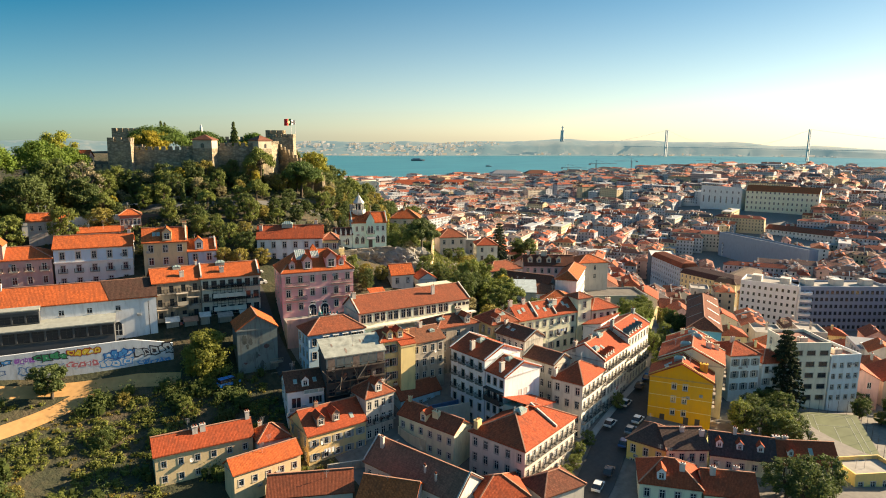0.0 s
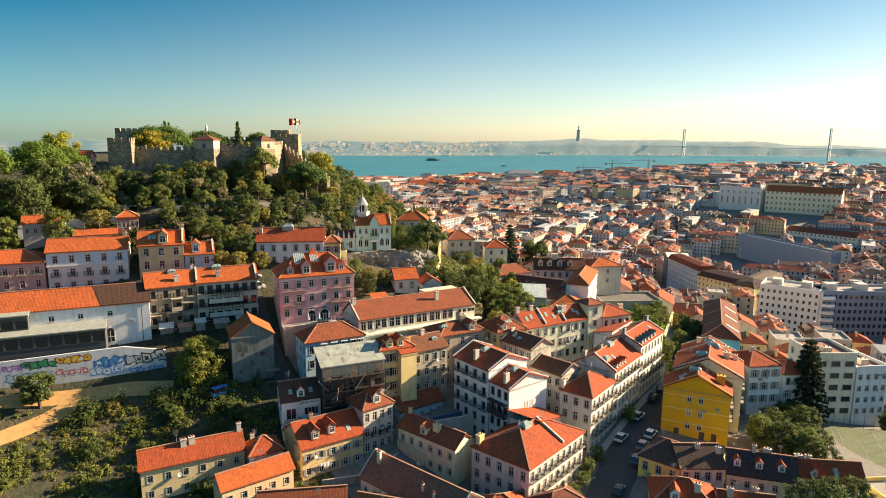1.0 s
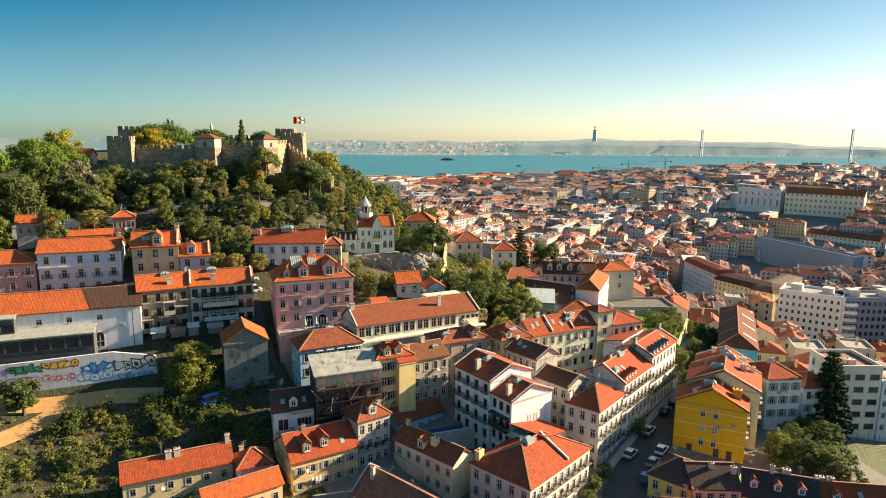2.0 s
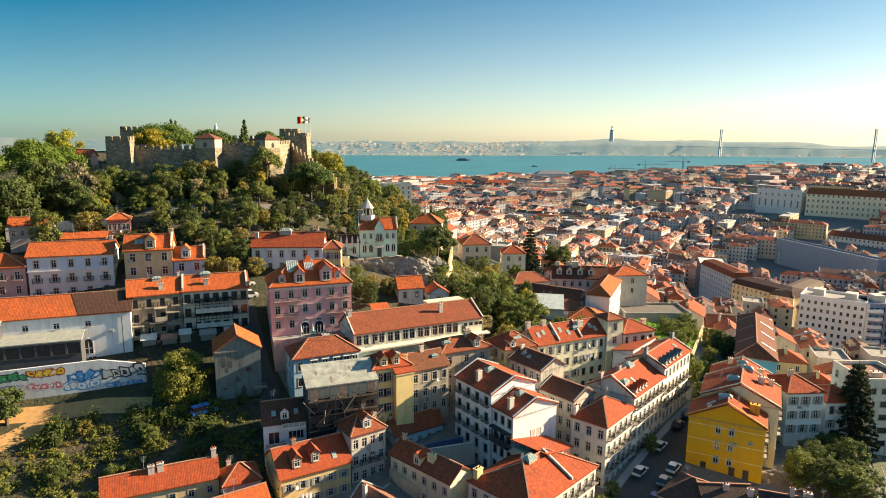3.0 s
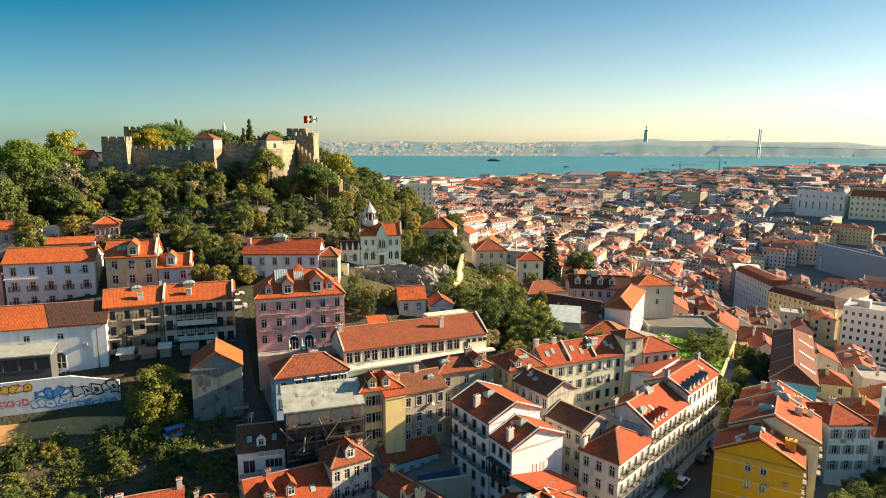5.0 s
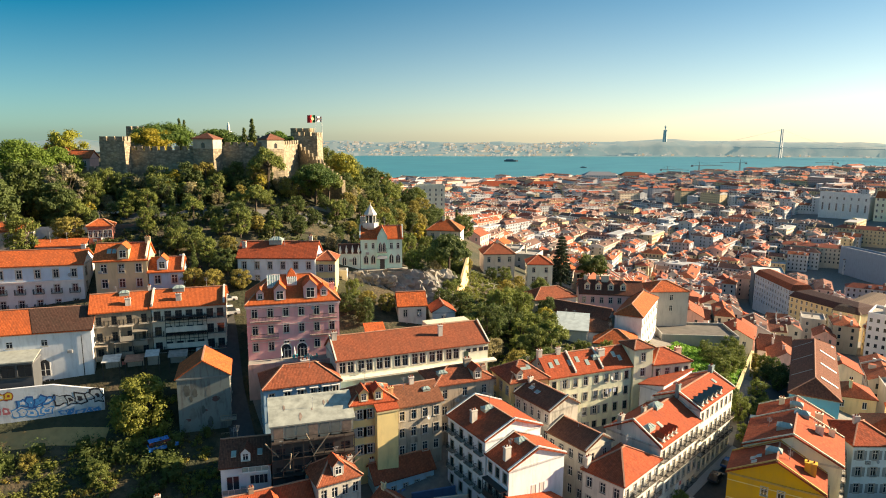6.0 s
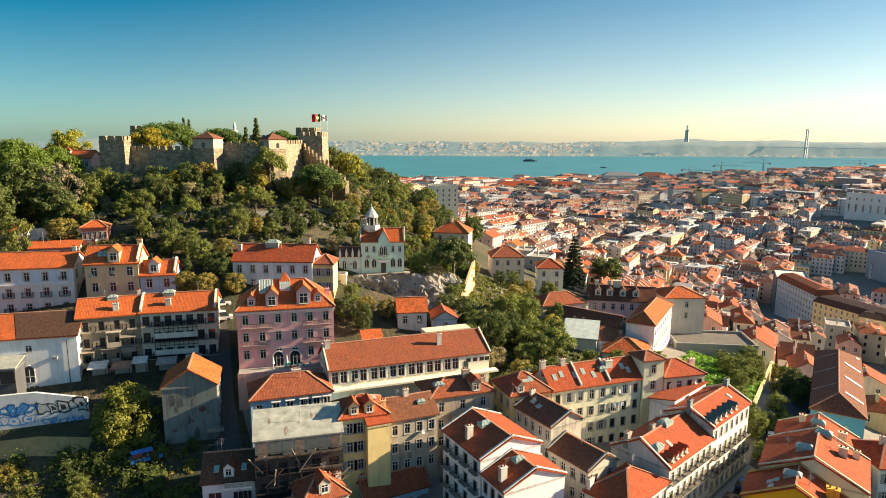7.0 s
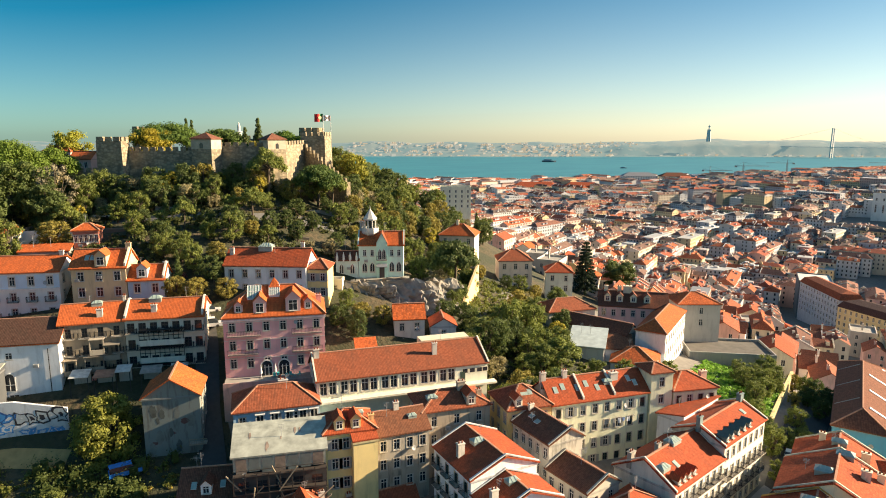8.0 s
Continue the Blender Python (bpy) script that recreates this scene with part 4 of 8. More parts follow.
cvb = house("low white range with an old rust roof", (150.8, 134.4), (157.2, 129.6), 5, 58, 68.5, "shed", WHITE, TL, F=(3, 1, "sash", (), 0.8, 1.1), h=1.9)
cvo = house("low white house with an orange hipped roof", (149.6, 128.6), (156.6, 121.0), 10, 56, 67.2, "hip", WHITE, TO, F=(3, 1), h=2.4)
gh = house("small red garden house with white windows", (43.6, 191.2), (48.8, 190.0), 4, 88, 96.0, "hip", (0.50, 0.16, 0.10), TO, F=(5, 1, "sash", (), 0.7, 1.7), h=1.3)
gh2 = house("low garden house with an orange roof", (22.6, 197.4), (31.6, 195.2), 5, 88, 95.4, "gable_u", (0.46, 0.42, 0.38), TO, F=(5, 1, "sash", (), 0.8, 1.4), h=1.6)
gh3 = house("long low shed with an orange roof on the terrace", (33.0, 190.6), (42.6, 188.2), 3, 86, 92.0, "shed", (0.46, 0.42, 0.38), TO, h=1.0)
hill_h = house("orange-roofed house behind the castle trees", (34.5, 262.0), (42.0, 258.4), 7, 104, 112.6, "hip", (0.62, 0.40, 0.34), TO, F=(3, 2), h=2.4)
hill_h2 = house("pale red house at the end of the castle wall", (42.0, 248.6), (47.6, 245.6), 6, 102, 110.6, "gable_u", (0.60, 0.36, 0.30), TO, F=(2, 2), h=2.0)


# ---- roofscape details ----
deck(pink, chim=((0.95, 0.5, 1.0, 1.6),), dorm=((0.15, 0.06, 1.5, 0), (0.36, 0.03, 2.3, 0), (0.69, 0.03, 2.7, 0), (0.84, 0.07, 1.5, 0)), tile=TO, wall=(0.66, 0.42, 0.40))
deck(blue, chim=((0.6, 0.8, 1.6, 1.4),), wall=(0.5, 0.5, 0.48))
deck(yn, chim=((0.95, 0.3, 0.9, 1.2),), sky=((0.72, 0.45, 1.5),), dorm=((0.3, 0.04, 1.6, 0), (0.62, 0.04, 1.6, 0)), tile=TR, wall=YELLOW)
deck(br, chim=((0.5, 0.5, 0.9, 1.3),), sky=((0.75, 0.3, 1.4),))
deck(we, chim=((0.66, 0.45, 1.4, 1.6), (0.9, 0.3, 0.9, 1.2)), sky=((0.2, 0.35, 1.8),), dorm=((0.72, 0.02, 1.7, 0),), wall=(0.40, 0.33, 0.25), tile=TR)
ws = INFO[school.name][0]
g = Geo()
g.box(-0.3, ws + 1.4, -1.6, -0.01, 5.6, 5.95)
g.make("ledge", [plaster((0.80, 0.74, 0.58), 0.3)], school)
for u in (0.86, 0.905, 0.95, 0.985):
    g = Geo()
    plate(g, [ws * u - 0.6, ws * u - 0.5, ws * u + 0.5, ws * u + 0.6], [7.6, 7.7, 8.5, 8.6], lambda i, j: None if i == j == 1 else (-0.04, 0), 0.04)
    q = g.make("vent_window", [plaster((0.80, 0.74, 0.58), 0.3)], school)
    g = Geo()
    g.face([(ws * u - 0.5, -0.015, 7.7), (ws * u + 0.5, -0.015, 7.7), (ws * u + 0.5, -0.015, 8.5), (ws * u - 0.5, -0.015, 8.5)])
    g.make("pane", [GLASS], q)
g = Geo()
g.box(ws * 0.845 - 0.5, ws * 0.845 + 0.5, -0.05, -0.005, 5.96, 8.0)
g.make("door", [DARKFRAME], school)
g = Geo()
g.box(ws * 0.66, ws * 0.97, 7.4, 10.4, 8.9, 12.3)
g.make("roof_house", [plaster((0.70, 0.62, 0.44), 0.4)], school)
deck(school, chim=((0.70, 0.30, 0.9, 2.4), (0.02, 0.5, 1.0, 1.6)))
deck(row1, chim=((0.98, 0.4, 0.9, 1.4),), flat=((0.45, 0.25), (0.55, 0.25), (0.62, 0.3)), wall=CREAM, dorm=((0.25, 0.03, 1.4, 0),), tile=TR)
deck(row2, chim=((0.0, 0.5, 1.0, 1.4), (0.22, 0.5, 0.9, 1.3), (0.7, 0.35, 1.5, 1.2)), sky=((0.62, 0.3, 1.6),), flat=((0.08, 0.25), (0.16, 0.3), (0.3, 0.25), (0.4, 0.3), (0.5, 0.2), (0.85, 0.3), (0.9, 0.2)))
party_wall(row2, 6.2, 0, 6.2, 8)
party_wall(row2, 12.6, 0, 12.6, 8)
deck(gry, chim=((0.5, 0.97, 0.9, 1.0),), flat=((0.3, 0.6), (0.35, 0.8)))
deck(wh1, chim=((0.13, 0.5, 1.1, 2.2),), sky=((0.42, 0.55, 2.0),))
deck(wh2, chim=((0.10, 0.35, 1.1, 2.3),), sky=((0.45, 0.6, 1.8),))
deck(corner, chim=((0.05, 0.95, 1.1, 1.8),), wall=WHITE)
deck(blk2, chim=((0.03, 0.75, 1.2, 1.6), (0.3, 0.55, 1.0, 1.2)), sky=((0.10, 0.3, 2.0), (0.55, 0.52, 2.4)), flat=((0.3, 0.25),), dorm=((0.10, 0.03, 0.9, 0), (0.20, 0.03, 0.9, 0), (0.30, 0.03, 0.9, 0), (0.40, 0.03, 0.9, 0)), tile=TR, wall=(0.40, 0.36, 0.30))
deck(blk3, chim=((0.98, 0.5, 1.2, 1.4), (0.0, 0.5, 1.0, 1.6)), dorm=((0.08, 0.02, 0.95, 0), (0.2, 0.02, 0.95, 0), (0.34, 0.02, 0.95, 0), (0.48, 0.02, 0.95, 0), (0.62, 0.02, 0.95, 0)), tile=plain('green_zinc', (0.09, 0.13, 0.12), 0.6, 0.1, 0.4), wall=(0.16, 0.22, 0.22), flat=((0.8, 0.3),))
deck(st2, chim=((0.95, 0.5, 1.3, 1.6),), wall=CREAM)
deck(yellow, chim=((0.84, 0.5, 1.7, 2.0),), sky=((0.45, 0.55, 2.4),), flat=((0.24, 0.4), (0.3, 0.45), (0.26, 0.2)), wall=(0.86, 0.45, 0.03))
deck(y2, chim=((0.75, 0.6, 1.3, 1.6), (0.88, 0.8, 1.0, 1.4)), sky=((0.40, 0.35, 2.6), (0.55, 0.92, 2.4)), wall=CREAM)
deck(y3, chim=((0.8, 0.5, 1.3, 1.6), (0.3, 0.8, 1.0, 1.5)), sky=((0.5, 0.6, 2.2),), wall=CREAM)
deck(wr, chim=((0.4, 0.5, 1.0, 1.4),))
deck(modern, chim=((0.45, 0.3, 2.2, 1.2),))
deck(mwh, chim=((0.5, 0.3, 2.4, 1.4),))
deck(low, chim=((0.05, 0.6, 0.8, 1.0),))
deck(wd, dorm=((0.5, 0.05, 1.5, 0),), flat=((0.25, 0.2), (0.78, 0.2)), tile=TB)
deck(nh, dorm=((0.25, 0.10, 1.7, 0), (0.52, 0.12, 1.7, 0)), flat=((0.8, 0.15),), tile=TR, wall=(0.3, 0.2, 0.14), chim=((0.3, 0.5, 0.8, 0.9),))
deck(gw, dorm=((0.5, 0.08, 1.8, 0),), tile=TR, wall=(0.4, 0.38, 0.34), chim=((0.95, 0.6, 0.9, 1.2),))
deck(cur, chim=((0.6, 0.3, 1.5, 1.3), (0.05, 0.5, 0.8, 1.2)), wall=(0.75, 0.62, 0.36), dorm=((0.45, 0.02, 1.6, 0),), tile=TR)
deck(cbk, chim=((0.06, 0.92, 1.5, 1.8),), sky=((0.42, 0.5, 2.4), (0.75, 0.75, 2.4)), flat=((0.2, 0.75),), wall=(0.70, 0.55, 0.25))
party_wall(cbk, 12.4, 0.2, 12.4, 6.6, 0.6)
deck(rdh, chim=((0.42, 0.4, 1.0, 1.3), (0.5, 0.42, 1.0, 1.3), (0.98, 0.5, 0.8, 1.6)))
deck(hip, chim=((0.25, 0.9, 0.7, 1.6),))
deck(big, chim=((0.1, 0.3, 0.8, 2.4), (0.62, 0.2, 0.4, 1.4), (0.75, 0.15, 0.4, 1.4)))
deck(dk, chim=((0.4, 0.5, 0.7, 1.4), (0.6, 0.55, 1.2, 1.2)), dorm=((0.14, 0.14, 1.2, 0), (0.46, 0.14, 1.2, 0), (0.78, 0.14, 1.2, 0)), tile=TR)
deck(dk2, chim=((0.1, 0.6, 1.3, 1.2), (0.25, 0.6, 1.0, 1.2)), dorm=((0.25, 0.14, 1.1, 0),), flat=((0.6, 0.25),), tile=TR)
deck(cr2, chim=((0.95, 0.3, 0.9, 1.3), (0.5, 0.4, 0.9, 1.0)))
deck(rh, dorm=((0.35, 0.08, 1.6, 0),), chim=((0.7, 0.3, 1.0, 1.6),), tile=TR)
deck(rh2, chim=((0.2, 0.4, 1.0, 1.6), (0.7, 0.6, 0.9, 1.2)))
deck(pk2, chim=((0.96, 0.5, 0.8, 0.9),), )
wq = INFO[pk2.name][0]
for k in range(6):
    g = Geo()
    g.box(max(-0.05, wq * (k - 0.5) / 5 + 0.72), min(wq + 0.05, wq * (k + 0.5) / 5 - 0.72), -0.06, -0.003, 9.3, 12.0)
    g.make("attic_panel", [plaster((0.58, 0.70, 0.80), 0.2)], pk2)
g = Geo()
g.box(-0.2, wq + 0.2, -0.34, -0.004, 9.02, 9.26)
g.make("string_course", [plaster((0.80, 0.74, 0.70), 0.2)], pk2)

deck(pk3, dorm=((0.4, 0.0, 3.4, 0),), tile=TO, wall=(0.42, 0.22, 0.19), chim=((0.1, 0.5, 1.0, 1.2),))
deck(och, dorm=((0.55, 0.0, 2.2, 0),), tile=TO, wall=(0.60, 0.48, 0.28), flat=((0.25, 0.25), (0.35, 0.25)), chim=((0.97, 0.5, 1.0, 1.2),))
party_wall(och, 10.2, 0, 10.2, 8, 0.7, CREAM)
deck(stp, dorm=((0.4, 0.03, 2.0, 0),), tile=TO, wall=(0.6, 0.62, 0.62), chim=((0.9, 0.8, 0.9, 1.6),))
party_wall(stp, 6.8, 0, 6.8, 7, 0.7)
deck(apt1, sky=((0.55, 0.42, 1.8),), chim=((0.62, 0.12, 1.0, 1.4), (0.98, 0.45, 0.5, 1.0)))
deck(apt2, sky=((0.35, 0.44, 2.2),), chim=((0.36, 0.15, 1.0, 1.3),))
party_wall(apt2, 0.1, 0, 0.1, 9, 0.6)
party_wall(apt2, 13.8, 0, 13.8, 9, 0.6)
wl_, dl_ = INFO[hall.name][:2]
g = Geo()
g.slab([(wl_ * 0.79, -0.37, roof_z(hall, 0, -0.37) + 0.07), (wl_ + 0.36, -0.37, roof_z(hall, 0, -0.37) + 0.07), (wl_ + 0.36, dl_ * 0.5, roof_z(hall, 0, dl_ * 0.5) + 0.07), (wl_ * 0.75, dl_ * 0.5, roof_z(hall, 0, dl_ * 0.5) + 0.07)], 0.06)
g.make("roof_patch", [tiles((0.10, 0.045, 0.03), 0.5)], hall, "old blackened stretch of tiles")
deck(hall, chim=((0.32, 0.47, 1.2, 1.4),), flat=((0.20, 0.2), (0.215, 0.2), (0.23, 0.2)))
deck(wht, chim=((0.05, 0.3, 0.9, 1.4), (0.9, 0.55, 0.8, 1.6)), sky=((0.45, 0.5, 3.0),))
deck(ph, chim=((0.5, 0.5, 0.8, 1.0),))
deck(orh, chim=((0.45, 0.45, 0.9, 1.6),), wall=CREAM)
deck(cvl, chim=((0.1, 0.5, 1.0, 1.4), (0.3, 0.5, 1.0, 1.4), (0.42, 0.5, 2.2, 1.6)), dorm=((0.12, 0.12, 1.6, 0), (0.3, 0.12, 1.6, 0), (0.5, 0.12, 1.6, 0), (0.7, 0.12, 1.6, 0)), tile=TB, wall=CREAM)

# yellow house: white string courses on the gable
wy = INFO[yellow.name][0]
for zc in (3.6, 6.8, 10.0):
    g = Geo()
    g.box(0, wy, -0.05, -0.003, zc, zc + 0.16)
    g.make("string_course", [plaster((0.85, 0.62, 0.25), 0.1)], yellow)
for u in (0.24, 0.62, 0.8):
    g = Geo()
    g.box(wy * u - 0.55, wy * u + 0.55, -0.06, -0.004, 0, 2.2)
    g.make("door", [plain("dark_door", (0.06, 0.05, 0.05), 0.6)], yellow)
# bare brick patches and a crooked balcony on the grey gable
gb = random.Random(8)
wg = INFO[grey.name][0]
for u, z, r in ((3.4, 4.6, 0.9), (5.9, 6.3, 0.7), (6.6, 12.6, 0.9), (1.6, 9.0, 0.6), (4.6, 10.6, 0.5), (7.4, 3.4, 0.7)):
    g = Geo()
    g.face([(u + r * gb.uniform(0.6, 1.2) * math.cos(2 * math.pi * k / 11), -0.012, z + 0.6 * r * gb.uniform(0.6, 1.2) * math.sin(2 * math.pi * k / 11)) for k in range(11)])
    g.make("bare_patch", [plain("old_brick", (0.17, 0.085, 0.07), 0.95, 0, 0.6, 3.0)], grey)
for z in (8.6, 5.2):
    g = Geo()
    g.box(wg - 1.9, wg + 0.9, -1.3, -0.01, z, z + 0.16, 0)
    g.make("balcony_slab", [plaster((0.36, 0.31, 0.24), 1.0)], grey)
    g = Geo()
    plate(g, sorted([wg - 1.9 + 0.28 * k + e for k in range(11) for e in (0, 0.05)]), [z + 0.16, z + 0.24, z + 1.0, z + 1.1], lambda i, j: (-1.28, 0) if j != 1 or i % 2 == 0 else None)
    g.make("railing", [plain("weathered_timber", (0.30, 0.24, 0.17), 0.9)], grey)
for u in (1.2, 3.0, 4.8, 6.6):
    g = Geo()
    g.box(u, u + 0.35, -0.03, -0.004, 0.5, gb.uniform(2.6, 3.6))
    g.make("blocked_opening", [plaster((0.30, 0.31, 0.30), 1.0)], grey)
g = Geo()
low_ = [(0.05, -0.016, 0.0), (wg - 0.05, -0.016, 0.0), (wg - 0.05, -0.016, 7.4)]
low_ += [(wg * (1 - k / 9) - 0.05, -0.016, 5.6 - 0.35 * k + gb.uniform(-0.7, 0.7)) for k in range(1, 9)]
g.face(low_ + [(0.05, -0.016, 3.2)])
g.make("bare_foot", [plain("bare_rubble", (0.105, 0.095, 0.080), 0.95, 0, 0.8, 1.2)], grey, "lower wall with the plaster fallen off")
for k in range(9):
    g = Geo()
    u, z, r = gb.uniform(1.0, wg - 1.0), gb.uniform(7.0, 15.0), gb.uniform(0.5, 1.3)
    g.face([(u + 0.55 * r * gb.uniform(0.6, 1.2) * math.cos(2 * math.pi * q / 13), -0.008 - 0.0008 * k, z + r * gb.uniform(0.7, 1.2) * math.sin(2 * math.pi * q / 13)) for q in range(13)])
    g.make("plaster_repair", [plain("grey_render" if k % 2 else "stained_render", (0.21, 0.225, 0.20) if k % 2 else (0.115, 0.125, 0.11), 0.95, 0, 0.6, 0.9)], grey)
# sliding doors, wide window and glass-railed balconies of the white house
g = Geo()
plate(g, [0.8, 0.92, 1.8, 1.9, 2.78, 2.9], [8.1, 8.2, 10.6, 10.75], lambda i, j: (-0.015, 1) if j == 1 and i in (1, 3) else (-0.07, 0), 0.065)
g.make("sliding_door", [FRAME, GLASS], wd)
g = Geo()
plate(g, [4.5, 4.6, 5.25, 5.33, 5.98, 6.06, 6.71, 6.79, 7.3, 7.4], [8.9, 9.0, 10.5, 10.62], lambda i, j: (-0.015, 1) if j == 1 and i % 2 else (-0.07, 0), 0.065)
g.make("wide_window", [FRAME, GLASS], wd)
for u in (1.6, 3.9, 6.2):
    g = Geo()
    plate(g, [u - 0.55, u - 0.45, u - 0.04, u + 0.04, u + 0.45, u + 0.55], [4.4, 4.5, 5.9, 6.0], lambda i, j: (-0.015, 1) if j == 1 and i in (1, 3) else (-0.06, 0), 0.055)
    g.make("window", [FRAME, GLASS], wd)
for a, b, z in ((0.2, 4.1, 7.85), (3.4, 7.6, 11.55)):
    g = Geo()
    g.box(a, b, -1.15, -0.003, z, z + 0.16)
    slab = g.make("balcony", [plaster(WHITE, 0.2)], wd)
    g = Geo()
    n = 4
    xs = sorted([a + (b - a - 0.06) * k / n + e for k in range(n + 1) for e in (0, 0.06)])
    plate(g, xs, [z + 0.16, z + 0.22, z + 1.0, z + 1.06], lambda i, j: (-1.13, 0) if j != 1 or i % 2 == 0 else (-1.11, 1), 0.03)
    g.make("glass_rail", [FRAME, SKYLIT], slab)
# hooded attic windows of the blue house
wb_ = INFO[blue.name][0]
for u in (0.30, 0.47, 0.64, 0.80, 0.93):
    g = Geo()
    c = wb_ * u
    plate(g, [c - 0.75, c - 0.5, c - 0.04, c + 0.04, c + 0.5, c + 0.75], [9.9, 10.05, 11.95, 12.15], lambda i, j: (-0.02, 1) if j == 1 and i in (1, 3) else (-0.10, 0), 0.09)
    win = g.make("attic_window", [FRAME, GLASS], blue)
    g = Geo()
    g.slab([(c - 0.8, -0.42, 12.2), (c + 0.8, -0.42, 12.2), (c + 0.8, -0.02, 12.3), (c - 0.8, -0.02, 12.3)], 0.10)
    g.make("hood", [FRAME], win)
# blocked pale windows on the white gable
w2_ = INFO[wh2.name][0]
for k in range(3):
    for u in (0.45, 0.60):
        g = Geo()
        plate(g, [w2_ * u - 0.5, w2_ * u - 0.4, w2_ * u + 0.4, w2_ * u + 0.5], [2.9 + 3.4 * k, 3.0 + 3.4 * k, 4.5 + 3.4 * k, 4.6 + 3.4 * k], lambda i, j: (-0.012, 1) if i == j == 1 else (-0.05, 0), 0.045)
        g.make("blocked_window", [plaster((0.70, 0.68, 0.64), 0.2), plaster((0.56, 0.54, 0.50), 0.2)], wh2)
# raised rear range and light well on the corner block
wc, dc = INFO[cbk.name][:2]
g = Geo()
g.box(wc * 0.60, wc + 0.2, dc * 0.42, dc + 0.1, 9.5, 13.2)
g.make("upper_storey", [plaster((0.66, 0.58, 0.46), 0.5)], cbk)
g = Geo()
g.slab([(wc + 0.5, dc * 0.38, 13.2), (wc + 0.5, dc + 0.4, 13.2), (wc * 0.58, dc + 0.4, 14.9), (wc * 0.58, dc * 0.38, 14.9)], 0.2)
g.make("upper_roof", [TR], cbk)
# white skylight strips on the long shed
for k in range(4):
    g = Geo()
    v = 7 + 10.5 * k
    a, b = 0.62 * INFO[shed.name][0], 0.98 * INFO[shed.name][0]
    g.beam((a, v, roof_z(shed, a, v) + 0.15), (b, v, roof_z(shed, b, v) + 0.15), 0.9, 0.14)
    g.make("roof_strip", [FRAME], shed)
for k in range(3):
    g = Geo()
    v = 11 + 11.5 * k
    g.beam((0, v, roof_z(shed, 0, v) + 0.08), (4.1, v, roof_z(shed, 4.1, v) + 0.08), 0.3, 0.14)
    g.make("roof_rib", [CEMENT], shed)
# dark glazed gallery on the second white house
g = Geo()
g.box(-1.1, -0.02, 0.4, 5.6, 8.6, 8.8)
g.box(-1.1, -1.04, 0.4, 5.6, 8.8, 9.8)
g.box(-1.15, -0.02, 0.3, 5.7, 11.4, 11.6)
for k in range(7):
    g.box(-1.1, -1.0, 0.4 + 0.85 * k, 0.5 + 0.85 * k, 9.8, 11.4)
g.make("gallery", [plain("dark_timber", (0.045, 0.035, 0.03), 0.7)], wh2)
# ragged underside of the zinc-roofed building
wm_ = INFO[metal.name][0]
g = Geo()
g.box(0, wm_, -0.25, -0.02, 8.9, 11.0)
g.make("zinc_apron", [METAL], metal, "corroded zinc cladding")
for z in (2.6, 5.6, 8.4):
    g = Geo()
    g.box(-0.1, wm_ + 0.1, -1.1, -0.02, z, z + 0.15)
    for k in range(9):
        u = wm_ * k / 8
        g.box(u - 0.06, u + 0.06, -1.08, -0.96, z + 0.15, z + (2.8 if z < 8 else 0.5))
    g.box(0, wm_, -1.07, -1.02, z + 1.0, z + 1.08)
    g.make("gallery", [plain("dark_timber", (0.045, 0.035, 0.03), 0.7)], metal)
wm3 = random.Random(17)
for k in range(11):
    g = Geo()
    a = (wm3.uniform(0.3, 12.6), wm3.uniform(-2.0, -0.6), wm3.uniform(0.4, 7.0))
    g.beam(a, (a[0] + wm3.uniform(-3.0, 3.0), a[1] + wm3.uniform(-0.3, 0.5), a[2] + wm3.uniform(1.0, 3.6)), 0.16, 0.16)
    g.make("fallen_beam", [plain("weathered_timber", (0.30, 0.24, 0.17), 0.9)], metal)
for k in range(7):
    g = Geo()
    u = 0.4 + 1.85 * k
    g.box(u, u + 1.5, -0.30, -0.26, 8.9 + wm3.uniform(-0.9, 0.2), 10.9)
    g.make("hanging_sheet", [plain("grey_sheet", (0.20, 0.225, 0.21), 0.6, 0.1, 0.7, 0.8) if k % 3 else plain("rusty_sheet", (0.30, 0.22, 0.17), 0.8, 0, 0.7, 1.5)], metal)
# rust and lap joints on the sheet roof
for k in range(5):
    g = Geo()
    u, v, r = wm3.uniform(2.0, 11.0), wm3.uniform(1.0, 4.6), wm3.uniform(0.25, 0.6)
    g.face([(u + x, v + y, roof_z(metal, u + x, v + y) + 0.03 + 0.001 * k) for x, y in ((r * 0.5 * wm3.uniform(0.6, 1.2) * math.cos(0.571 * q), 1.6 * r * wm3.uniform(0.5, 1.2) * math.sin(0.571 * q)) for q in range(11))])
    g.make("rust_patch", [plain("rusty_sheet", (0.30, 0.22, 0.17), 0.8, 0, 0.7, 1.5)], metal)
# glazed rear galleries of the tenement
for z in (3.6, 7.0, 10.4):
    g = Geo()
    g.box(2.6, 10.4, -1.2, -0.02, z, z + 0.2, 1)
    g.box(2.6, 10.4, -1.2, -1.14, z + 0.2, z + 1.1, 1)
    for k in range(10):
        u = 2.6 + 7.8 * k / 9
        g.box(u - 0.05, u + 0.05, -1.18, -1.1, z + 1.1, z + 2.9, 0)
    g.box(2.6, 10.4, -1.18, -1.1, z + 1.9, z + 2.0, 0)
    g.box(2.6, 10.4, -1.2, -0.02, z + 2.9, z + 3.0, 0)
    g.make("gallery", [IRON, plaster((0.62, 0.58, 0.5))], apt2)
